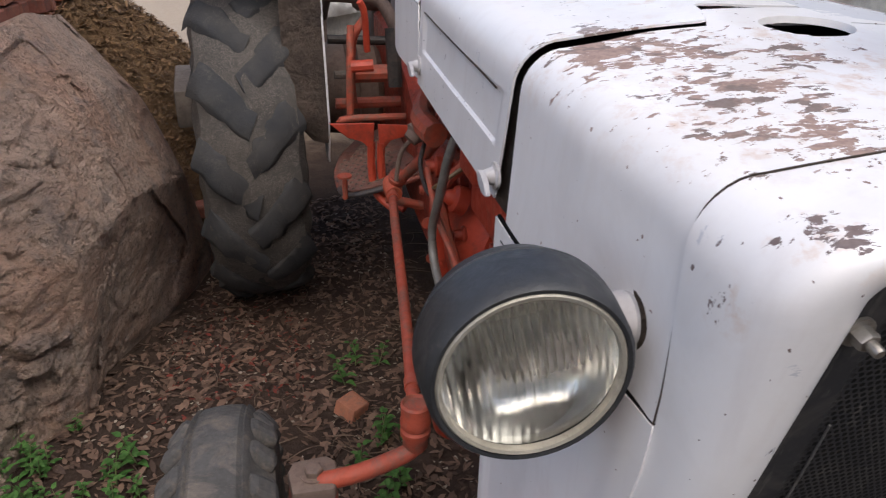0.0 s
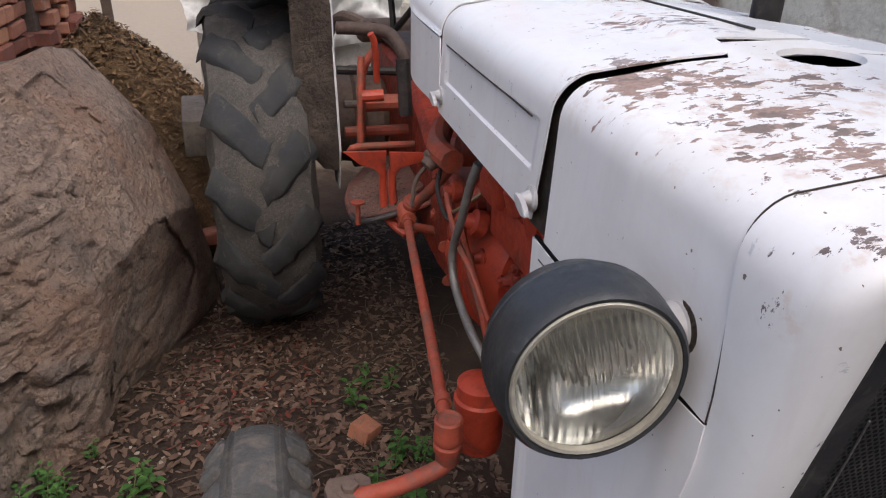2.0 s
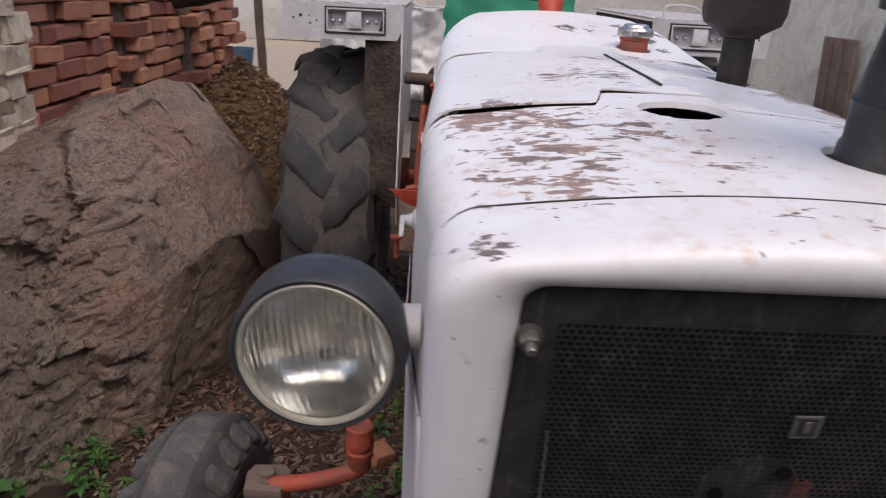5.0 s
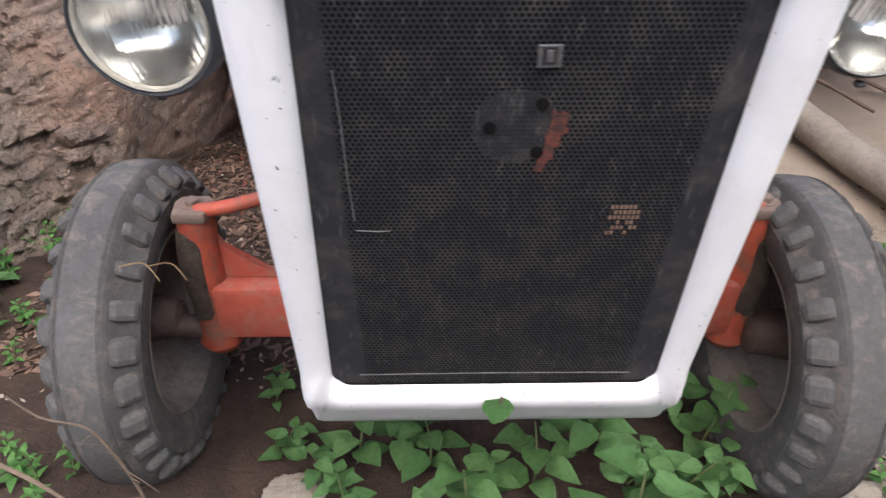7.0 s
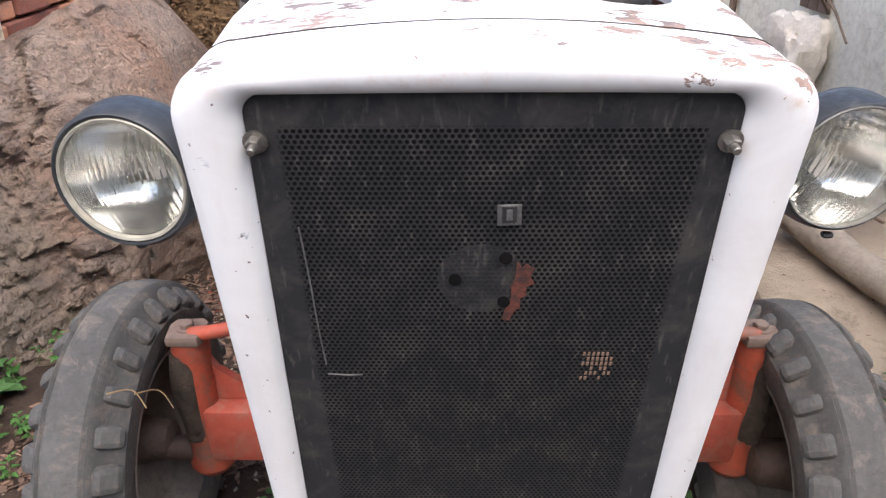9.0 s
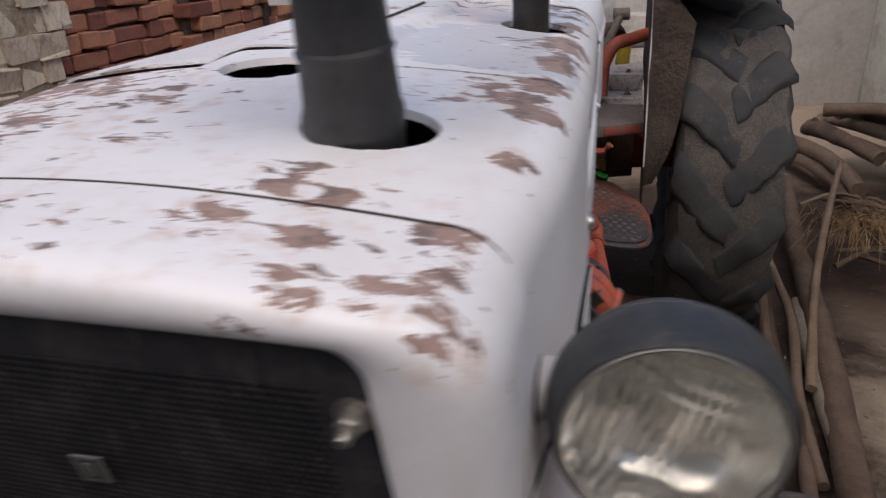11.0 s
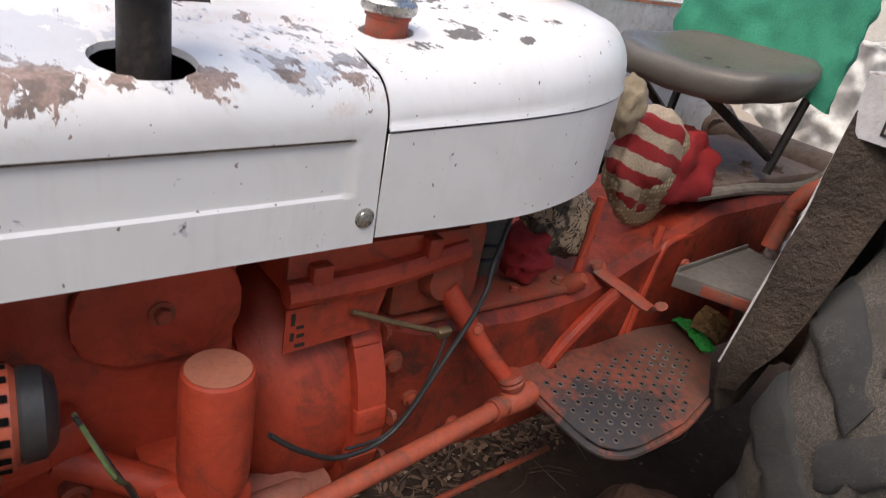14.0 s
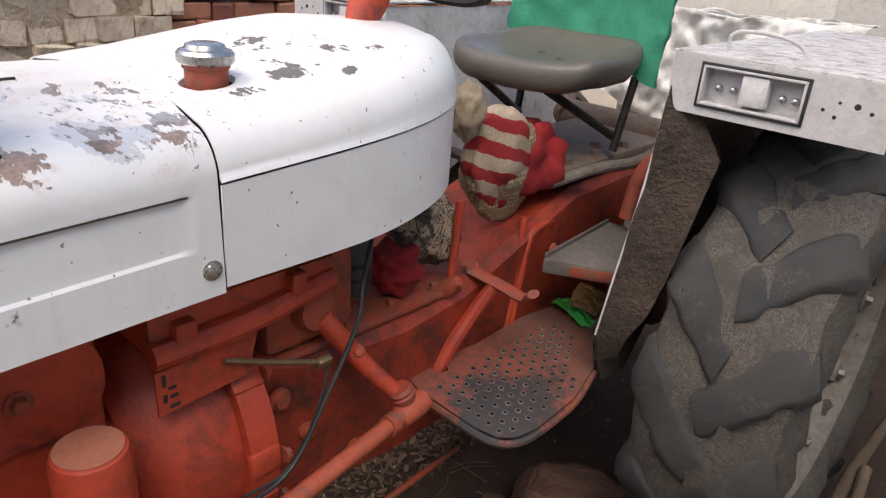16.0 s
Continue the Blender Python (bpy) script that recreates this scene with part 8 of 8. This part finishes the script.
def plastic_sheet():
    nx, nz = 120, 44
    verts, faces = [], []
    for j in range(nz):
        t = j / (nz - 1)
        for i in range(nx):
            x = -1.10 + 1.35 * i / (nx - 1)
            low = 0.74 + 0.10 * noise.noise(Vector((x * 2.2, 0, 4))) + 0.12 * smooth01((x - 0.2) / 0.8)
            z = low + (1.34 - low) * min(t * 1.6, 1.0) + 0.10 * noise.noise(Vector((x * 1.3, 2, 1)))
            y = 4.58 + 0.55 * max(0.0, t - 0.625)
            q = Vector((x * 3.0, t * 3.2, 0))
            fold = 0.10 * noise.fractal(q, 0.9, 2.1, 4) + 0.05 * abs(noise.noise(q * 2.7 + Vector((5, 0, 0))))
            verts.append((x + 0.4 * fold, y - 0.12 - fold, z + 0.35 * fold))
    for j in range(nz - 1):
        for i in range(nx - 1):
            faces.append((j * nx + i, j * nx + i + 1, (j + 1) * nx + i + 1, (j + 1) * nx + i))
    me = bpy.data.meshes.new("plastic_sheet")
    me.from_pydata(verts, [], faces)
    me.materials.append(TARP)
    me.polygons.foreach_set("use_smooth", [True] * len(me.polygons))
    ob = tagged(new("plastic_sheet", me), "crumpled dirty white plastic sheet draped over the low wall", "sheet")
    return solid(ob, 0.003, 0)


plastic_sheet()

# ---- straw heap ----


def build_heap():
    verts, faces = [], []
    n, k = 54, 30
    c = Vector((-1.45, 3.75, 0))
    for j in range(k):
        r = j / (k - 1)
        for i in range(n):
            a = 2 * math.pi * i / n
            x, y = c.x + 0.85 * r * math.cos(a), c.y + 0.95 * r * math.sin(a)
            h = 1.0 * (1 - r ** 1.5) + 0.07 * noise.fractal(Vector((x, y, 0)) * 5, 1.0, 2.0, 4) + 0.02 * noise.noise(Vector((x, y, 2)) * 30)
            verts.append((x, y, h * (1 if r < 1 else 0) - 0.03))
    for j in range(k - 1):
        for i in range(n):
            faces.append((j * n + i, j * n + (i + 1) % n, (j + 1) * n + (i + 1) % n, (j + 1) * n + i))
    me = bpy.data.meshes.new("manure_heap")
    me.from_pydata(verts, [], faces)
    me.materials.append(STRAW)
    me.polygons.foreach_set("use_smooth", [True] * len(me.polygons))
    ob = tagged(new("manure_heap", me), "heap of brown chopped straw and dung", "heap", kind="stuff")
    sv, sf = [], []
    for _ in range(16000):
        r, a = math.sqrt(random.random()), random.uniform(0, 2 * math.pi)
        x, y = c.x + 0.85 * r * math.cos(a), c.y + 0.95 * r * math.sin(a)
        z = 1.0 * (1 - r ** 1.5) + 0.07 * noise.fractal(Vector((x, y, 0)) * 5, 1.0, 2.0, 4) - 0.02
        d = Vector((random.uniform(-1, 1), random.uniform(-1, 1), random.uniform(-0.4, 0.5))).normalized() * random.uniform(0.005, 0.018)
        w = Vector((-d.y, d.x, 0.3 * d.length)).normalized() * random.uniform(0.002, 0.006)
        p = Vector((x, y, z + random.uniform(0.0, 0.02)))
        b = len(sv)
        sv += [p - d - w, p - d + w, p + d + w, p + d - w]
        sf.append((b, b + 1, b + 2, b + 3))
    me = bpy.data.meshes.new("straw")
    me.from_pydata(sv, [], sf)
    me.materials.append(CRUMB)
    s = new("straw", me)
    s.parent = ob
    tagged(s, "loose chopped straw and dung crumbs", kind="stuff")


LITTER_STRAW = leaf_mat("loose_straw", (0.36, 0.24, 0.12), (0.13, 0.082, 0.045))
CRUMB = leaf_mat("dung_crumb", (0.25, 0.145, 0.07), (0.07, 0.042, 0.024))
build_heap()


# ---- leaf litter and twigs ----
def scatter(name, count, region, size, mat, label, lift=0.004, lengthen=1.6, skip=None):
    sv, sf = [], []
    made = 0
    while made < count:
        x, y = random.uniform(region[0], region[1]), random.uniform(region[2], region[3])
        if skip and skip(x, y):
            continue
        made += 1
        s = random.uniform(*size)
        a = random.uniform(0, 2 * math.pi)
        u = Vector((math.cos(a), math.sin(a), random.uniform(-0.35, 0.35))) * s * lengthen
        v = Vector((-math.sin(a), math.cos(a), random.uniform(-0.35, 0.35))) * s * random.uniform(0.35, 0.8)
        c = Vector((x, y, ground_height(x, y) + lift + 0.3 * s * random.random()))
        up = Vector((0, 0, s * random.uniform(-0.3, 0.5)))
        b = len(sv)
        sv += [c - u, c - u * 0.3 - v + up, c - u * 0.3 + v + up, c + u * 0.4 - v * 0.8 + up, c + u * 0.4 + v * 0.8 + up, c + u]
        sf += [(b, b + 1, b + 2), (b + 1, b + 3, b + 4, b + 2), (b + 3, b + 5, b + 4)]
    me = bpy.data.meshes.new(name)
    me.from_pydata(sv, [], sf)
    me.materials.append(mat)
    return tagged(new(name, me), label, "litter", kind="stuff")


def off_bank(x, y):
    return x < lerp_table(y, FOOT) + 0.02


scatter("leaf_litter", 6000, (-1.35, -0.08, 0.7, 3.2), (0.005, 0.016), LITTER, "dry brown leaf and bark litter on the soil", skip=off_bank)
scatter("pebbles", 700, (-1.3, -0.1, 0.6, 3.0), (0.004, 0.010), PALE_STONE, "pale chips and pebbles in the soil", 0.003, 1.0, off_bank)
scatter("leaf_litter", 420, (0.05, 2.1, 0.6, 3.6), (0.003, 0.009), LITTER, "dry leaves and bark chips beside the branches")
scatter("pebbles", 70, (0.2, 2.1, -0.3, 2.6), (0.004, 0.012), PALE_STONE, "pale chips on the dusty soil", 0.003, 1.0)
RED_LEAF = leaf_mat("fallen_red_leaf", (0.20, 0.045, 0.032), (0.12, 0.05, 0.032))
scatter("red_leaf_litter", 200, (-1.05, -0.55, 1.5, 2.3), (0.005, 0.012), RED_LEAF, "fallen reddish leaves by the rear tyre", skip=off_bank)
for k in range(46):
    rnd = random.Random(90 + k)
    yy = rnd.uniform(0.7, 1.55)
    rr = rnd.uniform(0.018, 0.06)
    bx, bz = bank_section(yy)[rnd.randrange(6, 92)]
    boulder("rubble_stone", (bx, yy, bz - 0.01), (rr, rr * rnd.uniform(0.7, 1.3), rr * 0.7), 130 + k, ROCK, "broken lump of rock half buried in the bank", "stone", 3)
bm = bmesh.new()
for k in range(260):
    x, y = random.uniform(-1.1, 0.1), random.uniform(0.8, 2.9)
    if off_bank(x - 0.05, y):
        continue
    a, ln = random.uniform(0, 6.3), random.uniform(0.04, 0.16)
    z = ground_height(x, y) + 0.006
    p = [(x, y, z), (x + ln * 0.5 * math.cos(a) + random.uniform(-0.02, 0.02), y + ln * 0.5 * math.sin(a), z + 0.008), (x + ln * math.cos(a), y + ln * math.sin(a) + random.uniform(-0.02, 0.02), z + 0.002)]
    tube(bm, p, random.uniform(0.0012, 0.003), 4, 3, 0.001)
tagged(finish("twig_litter", bm, TWIG), "scattered dry twigs on the soil", "twigs", kind="stuff")
bm = bmesh.new()
for k in range(170):
    x, y = 1.42 + random.gauss(0, 0.09), 3.0 + random.gauss(0, 0.09)
    a = random.uniform(-2.6, -0.3)
    ln = random.uniform(0.10, 0.28)
    tube(bm, [(x, y, 0.20), (x + ln * 0.5 * math.cos(a), y + ln * 0.5 * math.sin(a), 0.24 + random.uniform(0, 0.05)), (x + ln * math.cos(a), y + ln * math.sin(a), 0.17 + random.uniform(-0.03, 0.05))], 0.0025, 3, 3, 0.0012)
tagged(finish("dry_grass_tuft", bm, LITTER_STRAW), "tuft of dry pale grass on the firewood", "grass", kind="stuff")


# ---- weeds ----
def leaf_mesh(name, length, width, mat, seed, tip=1.4):
    """A folded, cupped leaf with a pointed tip, its stalk at the origin, along +x."""
    rows = 7
    bm = bmesh.new()
    grid = []
    for i in range(rows):
        t = i / (rows - 1)
        w = width * (math.sin(math.pi * min(1, t ** 0.62)) ** 0.9) * 0.5 if 0 < i < rows - 1 else 0.0008
        z = -0.35 * length * t * t + 0.05 * length * math.sin(5 * t + seed)
        grid.append([bm.verts.new((length * t, s * w, z + (0.22 * w * abs(s)) + 0.06 * w * math.sin(9 * t + s * 2 + seed))) for s in (-1, -0.5, 0, 0.5, 1)])
    for a, b in zip(grid, grid[1:]):
        for i in range(4):
            bm.faces.new((a[i], a[i + 1], b[i + 1], b[i]))
    me = bpy.data.meshes.new(name)
    bm.to_mesh(me)
    bm.free()
    me.materials.append(mat)
    me.polygons.foreach_set("use_smooth", [True] * len(me.polygons))
    return me


BROAD = [leaf_mesh("leaf", 0.068, 0.054, LEAF, k) for k in range(3)]
SMALL = [leaf_mesh("leaf", 0.040, 0.024, LEAF_SMALL, 10 + k) for k in range(3)]


def weed(seed, leaves, height, kinds, spread, label, mat=None):
    rnd = random.Random(seed)
    ob = thing("weed", (0, 0, 0), label, "weed", "weeds round the tractor")
    bm = bmesh.new()
    top = Vector((rnd.uniform(-0.3, 0.3) * height, rnd.uniform(-0.3, 0.3) * height, height))
    tube(bm, [(0, 0, -0.02), top * 0.5 + Vector((0.01, 0, 0)), top], 0.0035, 5, 4, 0.0015)
    part("stem", bm, STEM, ob)
    for k in range(leaves):
        t = (k + 1) / leaves
        base = top * t
        lf = new("leaf", kinds[k % 3])
        lf.parent = ob
        sc = rnd.uniform(0.7, 1.25) * (1.1 - 0.35 * t)
        lf.matrix_basis = Matrix.Translation(base) @ Matrix.Rotation(k * 2.4 + rnd.uniform(-0.5, 0.5), 4, "Z") @ Matrix.Rotation(rnd.uniform(-0.9, 0.0) * (1 - 0.3 * t), 4, "Y") @ Matrix.Translation((spread * rnd.uniform(0.1, 0.6), 0, 0)) @ Matrix.Diagonal((sc, sc, sc, 1))
    return ob


def plant_out(protos, spots):
    used = set()
    for i, (x, y, sc) in enumerate(spots):
        p = protos[i % len(protos)]
        m = Matrix.Translation((x, y, ground_height(x, y))) @ Matrix.Rotation(i * 1.7, 4, "Z") @ Matrix.Diagonal((sc, sc, sc, 1))
        if p.name not in used:
            used.add(p.name)
            p.matrix_basis = m
        else:
            q = copy_thing(p, Matrix.Translation((x, y, ground_height(x, y))) @ Matrix.Rotation(i * 1.7, 4, "Z"))
            rs = sc / max(1e-6, p.scale[0])
            q.scale = [v * rs for v in q.scale]


broad = [weed(k, 10, 0.16, BROAD, 0.05, "broad-leaved green weed growing under the tractor nose") for k in range(4)]
spots = []
rnd = random.Random(5)
for k in range(17):
    x = rnd.uniform(-0.30, 0.62)
    y = 0.46 - 0.30 * rnd.random() - (0.12 if x > 0.1 else 0.0) * rnd.random()
    spots.append((x, y, rnd.uniform(0.8, 1.45) * (0.75 if x < -0.05 else 1.0)))
spots += [(-0.46, 0.42, 0.7), (-0.52, 0.60, 0.6), (-0.36, 0.34, 0.8), (0.52, 0.52, 1.0), (0.56, 0.44, 1.1), (-0.28, 0.55, 0.6), (-1.50, 1.10, 1.0), (-1.44, 1.0, 0.9)]
plant_out(broad, spots)
small = [weed(20 + k, 14, 0.13, SMALL, 0.03, "small bright green weed growing in the soil") for k in range(3)]
spots = []
for cx, cy, n, r in ((-1.33, 1.36, 7, 0.06), (-1.13, 1.25, 6, 0.07), (-1.22, 1.05, 4, 0.09), (-1.18, 0.85, 7, 0.12), (-1.02, 0.45, 8, 0.12), (-1.30, 1.12, 5, 0.1), (-1.42, 1.38, 5, 0.06), (0.20, 1.43, 5, 0.06), (1.47, 1.18, 8, 0.07), (-0.31, 1.65, 3, 0.06), (-0.34, 1.30, 4, 0.06), (-0.36, 1.05, 3, 0.06), (0.9, 1.1, 2, 0.1), (1.0, 0.25, 2, 0.08)):
    for k in range(n):
        spots.append((cx + rnd.gauss(0, r), cy + rnd.gauss(0, r), rnd.uniform(0.4, 0.85)))
plant_out(small, spots)
branch("thorn_twig", [(-1.02, 0.20, 0.28), (-0.92, 0.18, 0.26), (-0.80, 0.14, 0.20), (-0.70, 0.10, 0.08)], 0.005, 0.004, BARK, "dry thorny twig in front of the front wheel", "twig", 0.3, 6)
for dx in (0.0, 0.05):
    branch("straw_stalk", [(-0.66 + dx, 0.32, 0.64), (-0.63 + dx, 0.35, 0.625), (-0.60 + dx, 0.33, 0.60)], 0.0018, 0.001, LITTER_STRAW, "dry straw stalk caught on the front tyre", "straw", 0, 5)

# ---- brick walls on the bank ----


def brick_wall(name, label, x, y0, y1, z0, z1, course, kinds, header_chance, core_mat, jitter, seed, lay=0.012, rough_end=True):
    rnd = random.Random(seed)
    bm = bmesh.new()
    box(bm, (x - (0.145 if kinds is WASHED else 0.19), (y0 + y1) / 2 - 0.02, (z0 + z1) / 2), (0.28, y1 - y0 - 0.04, z1 - z0 - 0.02), bev=0.01)
    wall = tagged(finish(name, bm, core_mat), label, "wall", kind="structure")
    z, row = z0, 0
    while z < z1:
        y = y0 + rnd.uniform(-0.05, 0.03) + (0.06 if row % 2 else 0)
        while y < y1:
            head = rnd.random() < header_chance
            me = rnd.choice(HEADER if head and kinds is STRETCH else kinds)
            short = rnd.uniform(0.5, 1.0) if kinds is WASHED else 1.0
            ln = 0.105 if head and kinds is STRETCH else (0.222 if kinds is STRETCH else 0.198 * short)
            depth = 0.111 if head and kinds is STRETCH else 0.053
            b = new("brick", me)
            b.parent = wall
            b.matrix_basis = pose(x - depth + rnd.gauss(0, jitter), y + ln / 2, z + course / 2 + rnd.gauss(0, jitter * 0.25), rnd.gauss(0, jitter * 120), rnd.gauss(0, jitter * 100), rnd.gauss(0, jitter * 220)) @ Matrix.Diagonal((1, rnd.uniform(0.93, 1.04) * short, rnd.uniform(0.88, 1.06) if kinds is STRETCH else rnd.uniform(0.99, 1.05), 1))
            y += ln + lay * rnd.uniform(0.5, 1.2)
        z += course
        row += 1
    return wall


brick_wall("wall_west", "limewashed old brick wall with worn foot", -1.795, 0.45, 2.06, 0.84, 1.95, 0.094, WASHED, 0.0, WASH_JOINT, 0.006, 1, 0.004)
brick_wall("brick_stack_1", "stacked loose red bricks on the rock bank", -1.84, 2.07, 2.98, 0.80, 1.95, 0.077, STRETCH, 0.55, MORTAR, 0.010, 2, 0.006)
brick_wall("brick_stack_2", "stacked loose red bricks on the rock bank", -1.77, 3.0, 3.72, 0.86, 1.95, 0.077, STRETCH, 0.6, MORTAR, 0.010, 3, 0.006)
brick_wall("brick_stack_3", "tumbled end of the red brick stack", -1.70, 3.74, 4.55, 0.70, 1.30, 0.080, STRETCH, 0.5, MORTAR, 0.022, 4, 0.010)
